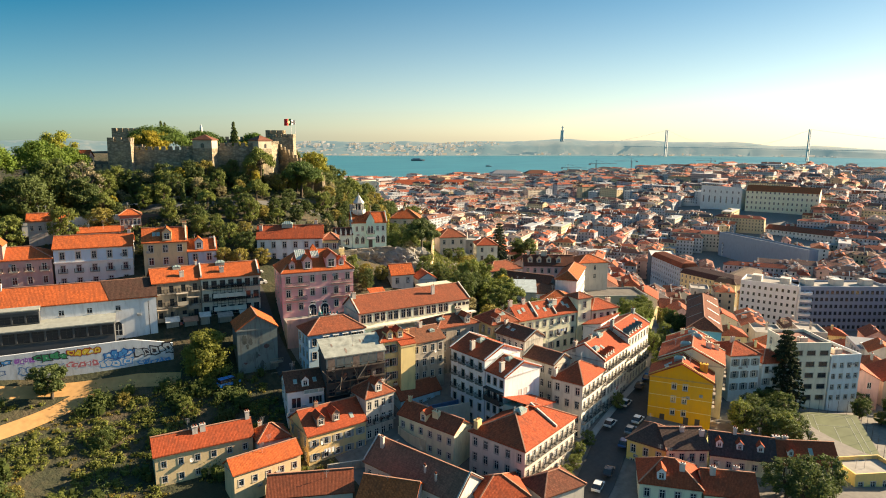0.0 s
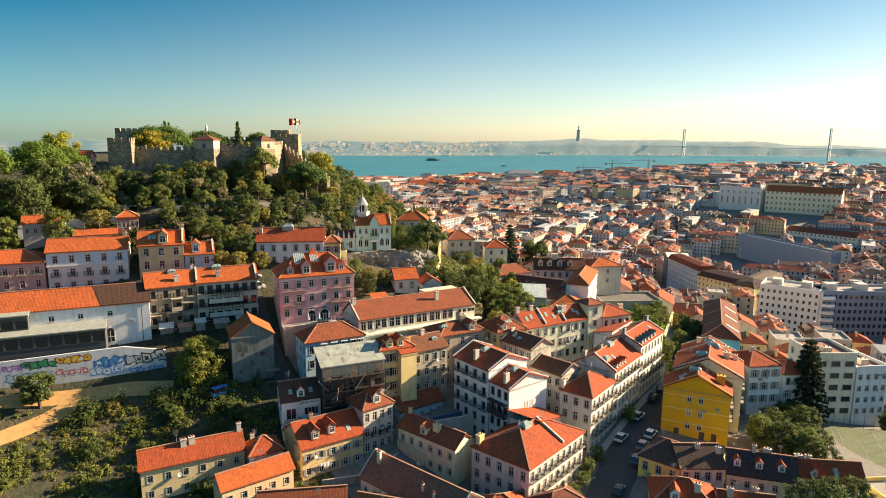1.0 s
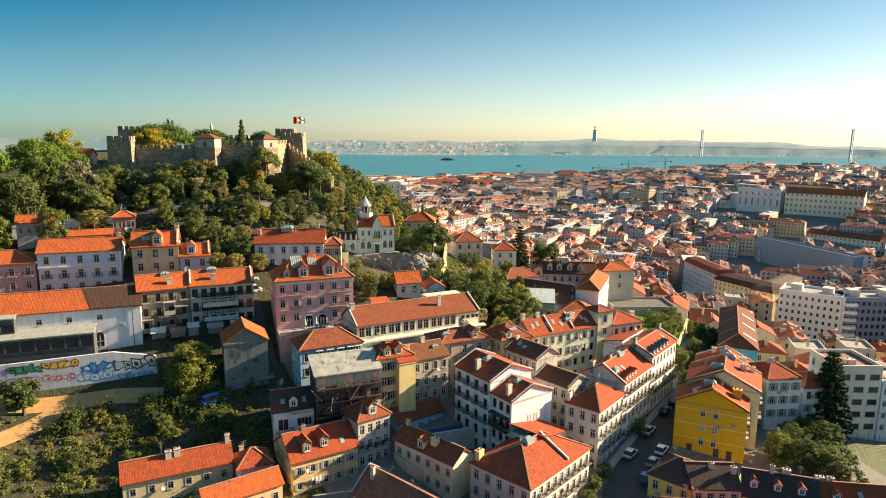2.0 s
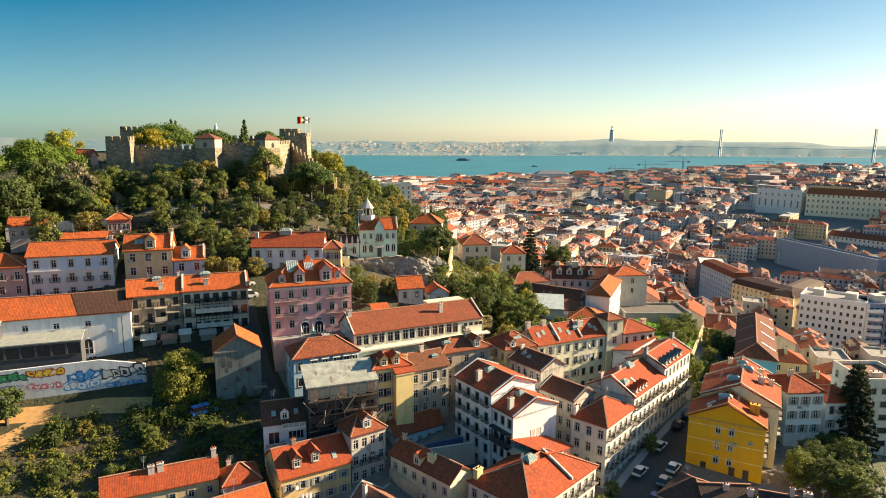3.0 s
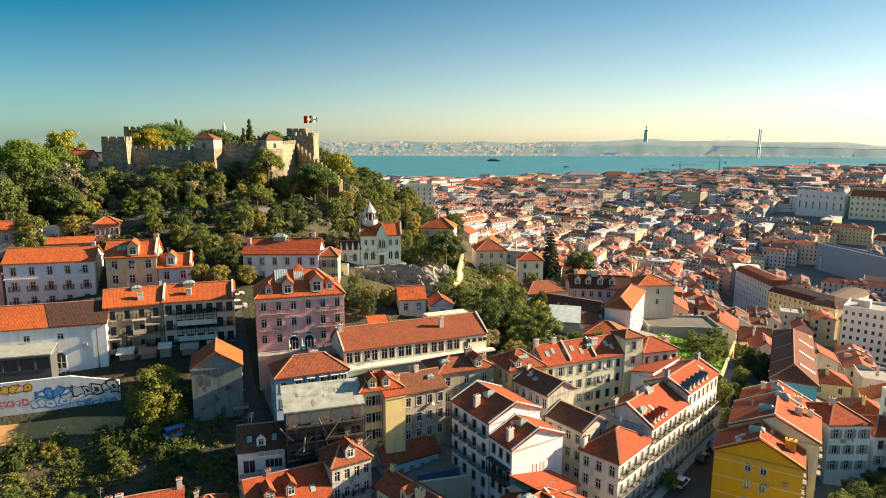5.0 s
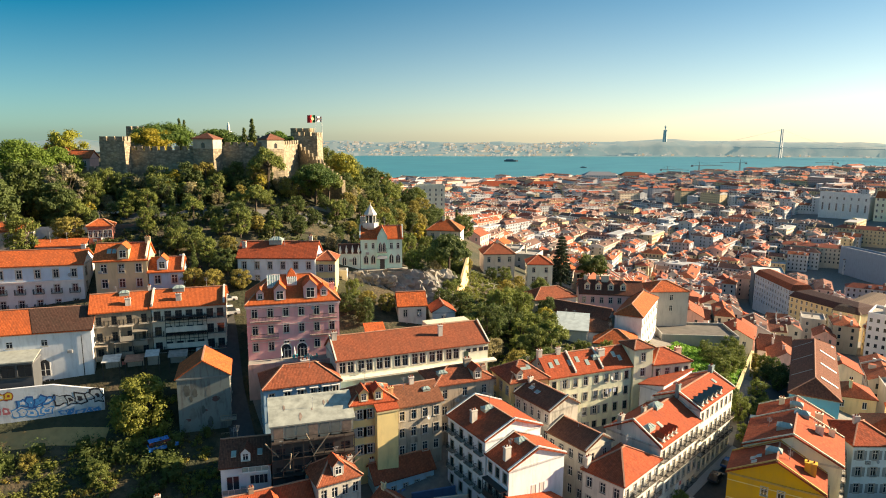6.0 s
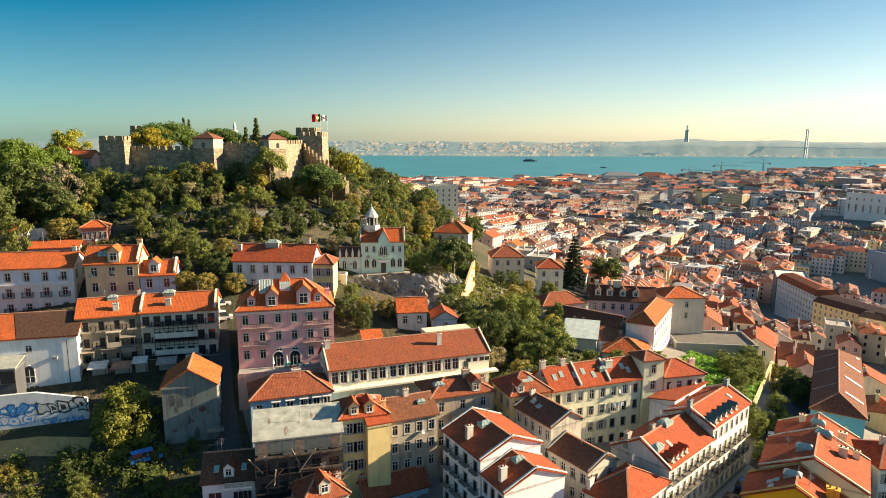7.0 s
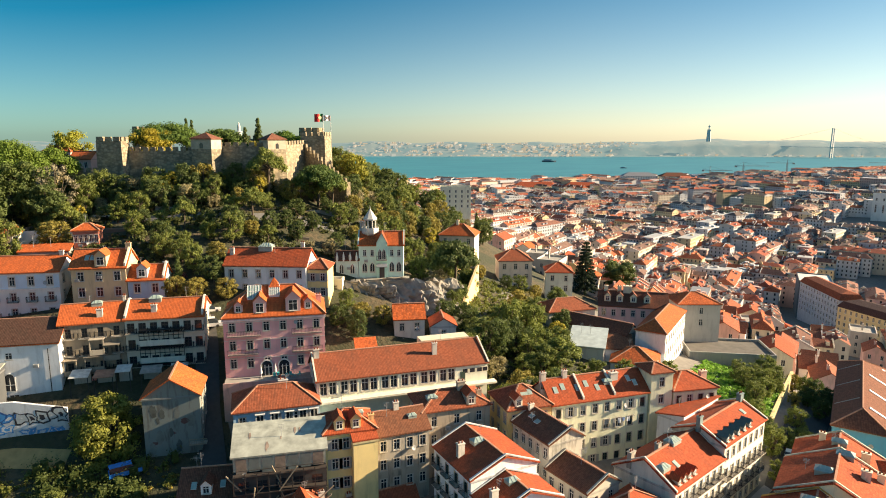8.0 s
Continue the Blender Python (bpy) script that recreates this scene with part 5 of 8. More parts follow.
for k, (u, z, ww) in enumerate(((5.4, 3.2, 2.6), (5.6, 6.4, 3.2), (6.2, 9.6, 2.4), (1.6, 6.0, 2.2), (8.6, 8.4, 2.6))):
    g = Geo()
    g.box(u - ww / 2, u + ww / 2, -1.9, -0.02, z, z + 0.18)
    g.box(u - ww / 2, u + ww / 2, -1.9, -1.8, z + 0.18, z + 1.0)
    for q in (-1, 1):
        g.box(u + q * (ww / 2 - 0.08) - 0.08, u + q * (ww / 2 - 0.08) + 0.08, -1.88, -1.74, z + 1.0, z + 2.9)
    g.box(u - ww / 2 - 0.1, u + ww / 2 + 0.1, -2.0, -0.02, z + 2.9, z + 3.0)
    g.make("rear_gallery", [plaster(((0.30, 0.24, 0.17), (0.22, 0.19, 0.15), (0.42, 0.36, 0.28))[k % 3], 0.9)], apt1)

# mint villa: central gable, gothic turret and battlemented annex
wm2 = INFO[mint.name][0]
MINT = plaster((0.50, 0.79, 0.68))
g = Geo()
g.box(wm2 * 0.40, wm2 * 0.64, -0.6, 3.4, 0, 8.6)
g.face([(wm2 * 0.40, -0.6, 8.6), (wm2 * 0.64, -0.6, 8.6), (wm2 * 0.52, -0.6, 10.9)])
g.make("gable_bay", [MINT], mint)
g = Geo()
g.slab([(wm2 * 0.38, 3.6, 8.3), (wm2 * 0.38, -0.8, 8.3), (wm2 * 0.52, -0.8, 11.1), (wm2 * 0.52, 3.6, 11.1)], 0.16)
g.slab([(wm2 * 0.66, -0.8, 8.3), (wm2 * 0.66, 3.6, 8.3), (wm2 * 0.52, 3.6, 11.1), (wm2 * 0.52, -0.8, 11.1)], 0.16)
g.make("bay_roof", [TU], mint)


def gothic(ob, x, y, z, w, h):
    """A pointed window with a pale stone surround and a mullion."""
    rim = lambda k, e: [(x - w / 2 - e, y - k, z - e), (x + w / 2 + e, y - k, z - e), (x + w / 2 + e, y - k, z + h * 0.68), (x + w * 0.3, y - k, z + h * 0.88 + e * 0.5), (x, y - k, z + h + e * 1.3), (x - w * 0.3, y - k, z + h * 0.88 + e * 0.5), (x - w / 2 - e, y - k, z + h * 0.68)]
    g = Geo()
    out, mid = rim(0.08, 0.18), rim(0.08, 0.0)
    for i in range(7):
        j = (i + 1) % 7
        g.face([out[i], out[j], mid[j], mid[i]], 1)
        a, b = out[i], out[j]
        g.face([(a[0], y, a[2]), (b[0], y, b[2]), b, a], 1)
        a, b = mid[i], mid[j]
        g.face([a, b, (b[0], y - 0.02, b[2]), (a[0], y - 0.02, a[2])], 1)
    g.face([(p[0], y - 0.02, p[2]) for p in mid], 0)
    win = g.make("gothic_window", [GLASS, plain("pale_stone", (0.66, 0.65, 0.58), 0.8)], ob)
    g = Geo()
    g.box(x - 0.05, x + 0.05, y - 0.09, y - 0.025, z, z + h * 0.95)
    g.make("mullion", [FRAME], win)


for u, z, w_, h_ in ((0.475, 4.6, 0.7, 2.4), (0.565, 4.6, 0.7, 2.4)):
    gothic(mint, wm2 * u, -0.6, z, w_, h_)
for u in (0.13, 0.30, 0.74, 0.90):
    gothic(mint, wm2 * u, -0.03, 1.5 if u > 0.5 else 1.3, 1.0, 2.3)
g = Geo()
g.box(wm2 * 0.52 - 0.6, wm2 * 0.52 + 0.6, -0.68, -0.61, 0.0, 2.6)
g.make("door", [plain("dark_door", (0.06, 0.05, 0.05), 0.6)], mint)
g = Geo()
g.slab([(wm2 * 0.40, -1.7, 2.9), (wm2 * 0.64, -1.7, 2.9), (wm2 * 0.64, -0.62, 3.5), (wm2 * 0.40, -0.62, 3.5)], 0.1)
g.make("porch_roof", [plain("slate", (0.20, 0.21, 0.23), 0.8)], mint)
balcony(mint, pose(wm2 * 0.52, -0.6, 4.5), 2.5)
chimney(mint, 0.5, 5.5, 10.2, 1.2, 0.8, 2.6, plaster((0.62, 0.60, 0.54)))
TUR = plaster((0.66, 0.64, 0.58))
turret = root("turret", "pale octagonal lookout turret with a pointed roof", "turret", pose(107.4, 168.6, 88))
g = Geo()
g.ring(0, 0, [(-6, 1.5), (5.6, 1.5), (6.4, 2.2), (6.9, 2.25)], 8)
g.make("shaft", [TUR], turret)
for k in range(8):
    a = 2 * math.pi * k / 8
    g = Geo()
    g.ring(1.35 * math.cos(a), 1.35 * math.sin(a), [(6.9, 0.16), (9.6, 0.16)], 6)
    g.make("column", [TUR], turret)
g = Geo()
g.ring(0, 0, [(6.9, 1.0), (9.5, 1.0)], 8)
g.make("lantern_core", [GLASS], turret)
g = Geo()
g.ring(0, 0, [(9.5, 1.75), (9.8, 1.8), (10.2, 1.5), (12.2, 0.12), (12.9, 0.05)], 8)
g.make("roof", [plain("pale_tiles", (0.55, 0.53, 0.48), 0.8)], turret)
g = Geo()
g.ring(0, 0, [(6.9, 2.2), (7.7, 2.2)], 8, cap=False)
g.make("parapet", [TUR], turret)
annex = house("grey battlemented chapel annex of the villa", (98.4, 168.4), (103.2, 166.1), 5, 82.5, 88.4, "gable_u", (0.52, 0.62, 0.58, 0.3), TB, h=1.6)
for k in range(2):
    gothic(annex, 1.3 + 2.6 * k, -0.02, 2.6, 0.9, 2.2)
for k in range(4):
    g = Geo()
    g.ring(0.3 + 1.55 * k, -0.1, [(5.4, 0.35), (6.6, 0.3), (7.8, 0.02)], 6)
    g.make("pinnacle", [TUR], annex)
pav = house("small cream garden pavilion with arched window", (94.4, 162.8), (97.4, 161.2), 3, 78, 84.6, "flat", (0.62, 0.58, 0.48), CEMENT, F=(1, 1, "sash", (), 0.9, 1.9), h=0.6)

# long hall: arched window, lower door and drain pipe
g = Geo()
a0 = 37.7
g.face([(a0 - 0.75, -0.012, 6.3), (a0 + 0.75, -0.012, 6.3)] + [(a0 + 0.75 * math.cos(t), -0.012, 8.8 + 0.75 * math.sin(t)) for t in [math.pi * k / 10 for k in range(11)]])
g.make("arched_window", [GLASS], hall)
g = Geo()
for k in range(12):
    t0, t1 = math.pi * k / 12, math.pi * (k + 1) / 12
    g.beam((a0 + 0.85 * math.cos(t0), -0.05, 8.8 + 0.85 * math.sin(t0)), (a0 + 0.85 * math.cos(t1), -0.05, 8.8 + 0.85 * math.sin(t1)), 0.14, 0.14)
for x in (-0.85, 0.0, 0.85):
    g.box(a0 + x - 0.05, a0 + x + 0.05, -0.09, -0.02, 6.3, 8.9)
for z in (6.3, 7.5):
    g.box(a0 - 0.85, a0 + 0.85, -0.085, -0.025, z, z + 0.09)
g.make("window_frame", [FRAME], hall)
g = Geo()
g.box(a0 - 0.2, a0 + 1.4, -0.08, -0.004, 3.4, 5.6, 0)
for x in (-0.25, 0.55, 1.35):
    g.box(a0 + x - 0.05, a0 + x + 0.05, -0.13, -0.08, 3.4, 5.6, 1)
g.box(a0 - 0.25, a0 + 1.4, -0.13, -0.08, 4.5, 4.6, 1)
g.make("door", [GLASS, FRAME], hall)
g = Geo()
g.ring(44.3, -0.12, [(3.4, 0.07), (14.0, 0.07)], 8)
g.make("drain_pipe", [IRON], hall)
# pink villa: cornice, string courses, arched garden doors and corner strips
wp = INFO[pink.name][0]
g = Geo()
g.box(-0.25, wp + 0.25, -0.3, -0.02, 10.9, 11.25)
g.box(-0.12, wp + 0.12, -0.14, -0.02, 10.55, 10.75)
for z in (3.55, 7.05):
    g.box(0, wp, -0.07, -0.02, z, z + 0.16)
g.make("cornice", [plaster((0.72, 0.56, 0.54))], pink)
for u in (7.4, 10.6):
    g = Geo()
    pts = [(u - 0.95, -0.06, 0.05), (u + 0.95, -0.06, 0.05)] + [(u + 0.95 * math.cos(t), -0.06, 2.0 + 0.95 * math.sin(t)) for t in [math.pi * k / 10 for k in range(11)]]
    g.face(pts, 0)
    for k in range(10):
        t0, t1 = math.pi * k / 10, math.pi * (k + 1) / 10
        g.beam((u + 1.05 * math.cos(t0), -0.1, 2.0 + 1.05 * math.sin(t0)), (u + 1.05 * math.cos(t1), -0.1, 2.0 + 1.05 * math.sin(t1)), 0.16, 0.2, 1)
    for x in (-1.02, -0.34, 0.34, 1.02):
        g.box(u + x - 0.06, u + x + 0.06, -0.15, -0.055, 0.05, 2.1, 1)
    g.make("arched_door", [GLASS, FRAME], pink)


def glazed_box(ob, u, v, w, d):
    """A raised glazed box lying along the roof slope, with white bars."""
    zs = [roof_z(ob, u, v - d / 2) + 0.45, roof_z(ob, u, v + d / 2) + 0.45]
    P_ = lambda a, b, up=0.0: (u - w / 2 + w * a, v - d / 2 + d * b, zs[0] + (zs[1] - zs[0]) * b + up)
    g = Geo()
    g.slab([P_(0, 0), P_(1, 0), P_(1, 1), P_(0, 1)], 0.9, 0, 1)
    box_ = g.make("roof_light", [SKYLIT, FRAME], ob)
    for p, q in [(P_(k / 5, 0, 0.03), P_(k / 5, 1, 0.03)) for k in range(6)] + [(P_(0, b, 0.035), P_(1, b, 0.035)) for b in (0, 0.5, 1)]:
        g = Geo()
        g.beam(p, q, 0.09, 0.08)
        g.make("glazing_bar", [FRAME], box_)


wp, dp = INFO[pink.name][:2]
glazed_box(pink, wp * 0.30, dp * 0.36, 2.5, 2.2)
glazed_box(pink, wp * 0.50, dp * 0.38, 1.9, 2.0)
g = Geo()
zr = roof_z(pink, wp * 0.5, dp * 0.5)
for i in range(4):
    c_ = [(wp * 0.5 - 1.1, dp * 0.5 - 0.9), (wp * 0.5 + 1.1, dp * 0.5 - 0.9), (wp * 0.5 + 1.1, dp * 0.5 + 0.9), (wp * 0.5 - 1.1, dp * 0.5 + 0.9)]
    g.slab([(*c_[i], zr - 0.3), (*c_[(i + 1) % 4], zr - 0.3), (wp * 0.5, dp * 0.5, zr + 1.5)], 0.12)
g.make("roof_peak", [TO], pink)
for z, u0, u1 in ((4.6, 0.6, 6.0), (8.1, 0.6, 6.6), (4.6, 12.2, 17.8), (8.1, 12.2, 17.8)):
    g = Geo()
    g.box(u0, u1, -0.85, -0.02, z - 0.14, z, 0)
    cols = sorted([u0 + (u1 - u0 - 0.04) * k / 22 + e for k in range(23) for e in (0, 0.04)])
    plate(g, [u0] + cols[1:-1] + [u1], [z, z + 0.06, z + 0.92, z + 1.0], lambda i, j: (-0.85, 1) if j != 1 or i % 2 == 0 else None, 0.04)
    g.make("balcony", [plaster((0.26, 0.20, 0.19)), IRON], pink)

# aerials, dishes, cooling boxes and washing on the near houses
cl = random.Random(31)
GALV = plain("galvanised_tube", (0.32, 0.33, 0.34), 0.5, 0.3)
NEAR = [n for n in INFO if n in bpy.data.objects and bpy.data.objects[n].matrix_basis.translation.xy.length < 205]
for n in NEAR:
    ob = bpy.data.objects[n]
    w, d, H, h, roof = INFO[n][:5]
    if w < 5 or "gallery" in n:
        continue
    for _ in range(cl.choice((0, 1, 1, 2))):
        u, v = w * cl.uniform(0.2, 0.8), d * cl.uniform(0.3, 0.7)
        z = roof_z(ob, u, v)
        g = Geo()
        hh = cl.uniform(1.4, 2.8)
        g.ring(u, v, [(z - 0.3, 0.035), (z + hh, 0.03)], 5)
        for k in range(cl.choice((3, 4, 5))):
            zz = z + hh - 0.1 - 0.22 * k
            g.beam((u - 0.5 + 0.05 * k, v, zz), (u + 0.5 - 0.05 * k, v, zz), 0.03, 0.03)
        g.make("aerial", [GALV], ob)
    if cl.random() < 0.5:
        u, z = w * cl.uniform(0.1, 0.9), H - cl.uniform(0.9, 3.0)
        g = Geo()
        m = pose(u, -0.45, z, 70, 0, cl.uniform(-30, 50))
        rim = [m @ Vector((0.42 * math.cos(2 * math.pi * k / 12), 0.42 * math.sin(2 * math.pi * k / 12), 0)) for k in range(12)]
        mid = m @ Vector((0, 0, -0.14))
        for k in range(12):
            g.face([rim[k], rim[(k + 1) % 12], mid])
        g.beam(tuple(mid), (u, 0.0, z - 0.1), 0.05, 0.05)
        g.make("satellite_dish", [plain("dish_grey", (0.36, 0.36, 0.35), 0.6)], ob)
    for _ in range(cl.choice((0, 0, 1, 2))):
        u, z = w * cl.uniform(0.08, 0.92), H - cl.uniform(2.0, 6.0)
        g = Geo()
        g.box(u - 0.42, u + 0.42, -0.36, -0.02, z, z + 0.6, 0)
        g.ring(u - 0.1, -0.37, [(z + 0.3, 0.2), (z + 0.31, 0.2)], 8, 1)
        g.make("cooling_unit", [plain("dish_grey", (0.36, 0.36, 0.35), 0.6), IRON], ob)


def washing(ob, u0, u1, z, side=-0.5):
    """A line of washing before a wall, in the house's own axes."""
    m = ob.matrix_basis @ pose(u0, side, z)
    line = root("washing_line", "washing hung on a line below the windows", "laundry", m, "washing lines")
    L = u1 - u0
    g = Geo()
    g.beam((0, 0, 0), (L, 0, 0), 0.02, 0.02)
    for x in (0, L):
        g.beam((x, 0, 0), (x, -side + 0.05, 0.12), 0.04, 0.04)
    g.make("line", [GALV], line)
    x = 0.15
    while x < L - 0.6:
        cw, chh = cl.uniform(0.35, 0.9), cl.uniform(0.5, 1.3)
        if x + cw > L:
            break
        g = Geo()
        for k in range(4):
            a, b = x + cw * k / 4, x + cw * (k + 1) / 4
            ya, yb = 0.05 * math.sin(9 * a), 0.05 * math.sin(9 * b)
            g.face([(a, ya, -chh), (b, yb, -chh), (b, 0, 0), (a, 0, 0)])
            g.face([(a, ya + 0.015, -chh), (a, 0.015, 0), (b, 0.015, 0), (b, yb + 0.015, -chh)])
        g.make("cloth", [plain("washing_cloth", cl.choice(((0.78, 0.78, 0.76), (0.7, 0.72, 0.78), (0.15, 0.25, 0.5), (0.6, 0.2, 0.18), (0.75, 0.7, 0.55))), 0.9)], line)
        x += cw + cl.uniform(0.1, 0.5)


washing(row2, 13.0, 16.6, 9.4)
washing(row2, 4.0, 6.5, 6.2)
washing(apt1, 3.0, 6.5, 5.6, -2.0)
washing(apt2, 10.8, 13.2, 5.0, -0.6)
washing(low, 2.0, 5.5, 6.8)
washing(nh, 3.0, 5.6, 5.4)
washing(blk2, 4.0, 6.5, 8.4, -1.2)
washing(y2, 3.0, 5.0, 5.0)

# sheds, awnings and sheets in the yards behind the tenements
def lean_to(x, y, z, w, d, h, ang, col, label):
    ob = root("lean_to", label, "shed", pose(x, y, z, 0, 0, ang), "yard sheds behind the tenements")
    g = Geo()
    g.slab([(0, -0.3, h), (w, -0.3, h), (w, d, h + 0.6), (0, d, h + 0.6)], 0.08)
    g.make("sheet_roof", [plain("yard_sheet", col, 0.8, 0, 0.7, 1.2)], ob)
    for u, v in ((0.15, 0), (w - 0.15, 0), (0.15, d - 0.2), (w - 0.15, d - 0.2)):
        g = Geo()
        g.box(u - 0.06, u + 0.06, v - 0.06, v + 0.06, -2.5, h + 0.5 * v / d)
        g.make("post", [plain("dark_timber", (0.045, 0.035, 0.03), 0.7)], ob)
    g = Geo()
    g.box(0.1, w - 0.1, d - 0.25, d - 0.1, -2.5, h + 0.4)
    g.make("back_wall", [plaster((0.45, 0.40, 0.34), 1.0)], ob)


for x, y, w, d, h, col, lb in ((42.6, 151.6, 3.2, 2.6, 2.4, (0.62, 0.62, 0.58), "yard shed with a white sheet roof"), (46.4, 150.6, 3.4, 2.4, 2.0, (0.40, 0.20, 0.13), "yard shed with a rusty sheet roof"),
                               (50.0, 149.8, 2.6, 2.2, 2.6, (0.55, 0.55, 0.52), "yard shed with a grey sheet roof"), (54.0, 148.6, 3.6, 2.4, 2.2, (0.34, 0.30, 0.26), "yard shed with an old sheet roof"),
                               (59.0, 147.4, 3.0, 2.2, 2.4, (0.50, 0.47, 0.42), "yard shed with a pale sheet roof"), (66.5, 110.6, 3.4, 2.4, 2.2, (0.36, 0.36, 0.35), "yard shed with a grey sheet roof")):
    lean_to(x, y, ground(x + 1.5, y + 1) + 0.4, w, d, h, -14, col, lb)


# ---- streets, walls and terraces ----
def ribbon(name, label, pts, width, mat, lift=0.2, kind="structure", category="road", flat=False):
    g = Geo()
    P = []
    for (x0, y0), (x1, y1) in zip(pts, pts[1:]):
        n = max(1, int(math.hypot(x1 - x0, y1 - y0) / 2))
        P += [(x0 + (x1 - x0) * k / n, y0 + (y1 - y0) * k / n) for k in range(n)]
    P.append(pts[-1])
    rows = []
    for i, (x, y) in enumerate(P):
        a, b = P[max(0, i - 1)], P[min(len(P) - 1, i + 1)]
        d = Vector((b[0] - a[0], b[1] - a[1])).normalized()
        e = [(x + d.y * s, y - d.x * s) for s in (width / 2, -width / 2)]
        mid = ground(x, y)
        rows.append([(*q, max(ground(*q), 2 * mid - ground(*q) if flat else -99, mid if flat else -99) + lift) for q in e])
    for (a, b), (c, d) in zip(rows, rows[1:]):
        g.face([a, c, d, b])
        for p, q in ((a, c), (d, b)):
            g.face([p, (p[0], p[1], p[2] - 3), (q[0], q[1], q[2] - 3), q])
    return tagged(g.make(name, [mat]), label, category, kind=kind)


ribbon("road", "dark cobbled street between tall houses", [(88, 66), (100, 70), (113, 75.5), (130, 81.2), (152, 86.5), (172, 97), (205, 113)], 7.5, plain("basalt_setts", (0.07, 0.068, 0.066), 0.9, 0, 0.4, 1.2))
ribbon("pavement", "pale limestone pavement along the street", [(104.5, 77.6), (110, 79.6), (130, 84.8), (152, 90)], 1.4, plain("calcada", (0.36, 0.34, 0.31), 0.9), 0.35, category="pavement")
ribbon("road", "steep dark lane beside the pink villa", [(66.9, 160), (66.6, 154), (64.6, 142), (63.6, 130), (62.2, 119), (57, 111)], 4.2, plain("basalt_setts", (0.07, 0.068, 0.066), 0.9, 0, 0.4, 1.2), 0.3)
ribbon("road", "road along the foot of the castle", [(20, 214), (45, 208), (62, 199), (80, 193), (105, 191)], 4.5, plain("worn_asphalt", (0.15, 0.145, 0.14), 0.95, 0, 0.4, 0.8), 0.1)
DUST = plain("dusty_path", (0.50, 0.28, 0.11), 1.0, 0, 0.4, 0.8)
ribbon("path", "trodden sandy path below the painted wall", [(-16, 158.5), (12, 151), (34, 144.6), (42, 141)], 3.2, DUST, 0.05, category="path")
ribbon("path", "trodden sandy path across the scrub", [(6, 141.5), (18, 144), (28, 147)], 3.2, DUST, 0.08, category="path")
ribbon("path", "sunlit sandy road below the palace", [(128, 168), (134, 176), (142, 186), (150, 196)], 4.0, plain("ochre_earth", (0.62, 0.40, 0.18), 1.0, 0, 0.3, 0.8), 0.5, category="path")


def long_wall(name, label, pts, zs, base, thick, mat, category="wall", kind="structure"):
    g = Geo()
    for (p, q), (z0, z1) in zip(zip(pts, pts[1:]), zip(zs, zs[1:])):
        d = (Vector(q) - Vector(p)).normalized()
        n = Vector((-d.y, d.x)) * thick
        a, b, c, e = (*p, base), (*q, base), (q[0] + n.x, q[1] + n.y, base), (p[0] + n.x, p[1] + n.y, base)
        top = lambda v, z: (v[0], v[1], z)
        A, B, C, E = top(a, z0), top(b, z1), top(c, z1), top(e, z0)
        for f in ([a, b, B, A], [b, c, C, B], [c, e, E, C], [e, a, A, E], [A, B, C, E]):
            g.face(f)
    return tagged(g.make(name, [mat]), label, category, kind=kind)


WALLW = plaster((0.62, 0.64, 0.66), 0.5)
pw = long_wall("wall_graffiti", "long white retaining wall covered in painted colours", [(-14, 161.3), (12.6, 154.1), (34.4, 148.2), (42.3, 146.1)], [72.4, 72.6, 73.0, 71.2], 60, 0.5, WALLW)
gr = random.Random(5)


def tag_letters(p, q, u0, u1, z0, z1, n, fill, line):
    """A row of swollen unreadable sprayed shapes with a dark contour, from u0 to u1 metres along the wall."""
    d = (Vector(q) - Vector(p)).normalized()
    out = Vector((d.y, -d.x))
    for k in range(n):
        u, zc = u0 + (u1 - u0) * (k + 0.5) / n, (z0 + z1) / 2 + gr.uniform(-0.15, 0.15)
        ru, rz, lean = (u1 - u0) / n * 0.85, (z1 - z0) / 2 * gr.uniform(0.85, 1.2), gr.uniform(-0.5, 0.5)
        rad = [gr.uniform(0.5, 1.2) for _ in range(11)]
        g, rows = Geo(), []
        for grow in (1.0, 0.76, gr.choice((0.12, 0.3, 0.4))):
            row = []
            for j in range(11):
                a = 2 * math.pi * j / 11
                z = rz * grow * rad[j] * (abs(math.sin(a)) ** 0.7) * (1 if math.sin(a) > 0 else -1)
                s = u + ru * grow * rad[j] * (abs(math.cos(a)) ** 0.7) * (1 if math.cos(a) > 0 else -1) + lean * z
                lift = 0.012 + 0.004 * (k % 3)
                row.append((p[0] + d.x * s + out.x * lift, p[1] + d.y * s + out.y * lift, zc + z))
            rows.append(row)
        for m in (0, 1):
            for j in range(11):
                i = (j + 1) % 11
                g.face([rows[m][j], rows[m][i], rows[m + 1][i], rows[m + 1][j]], m)
        g.face(rows[2], 2)
        g.make("painted_shape", [plain("spray_paint", c, 0.7, 0, 0.4, 2.5) for c in (line, fill, gr.choice((line, (0.7, 0.7, 0.72))))], pw)


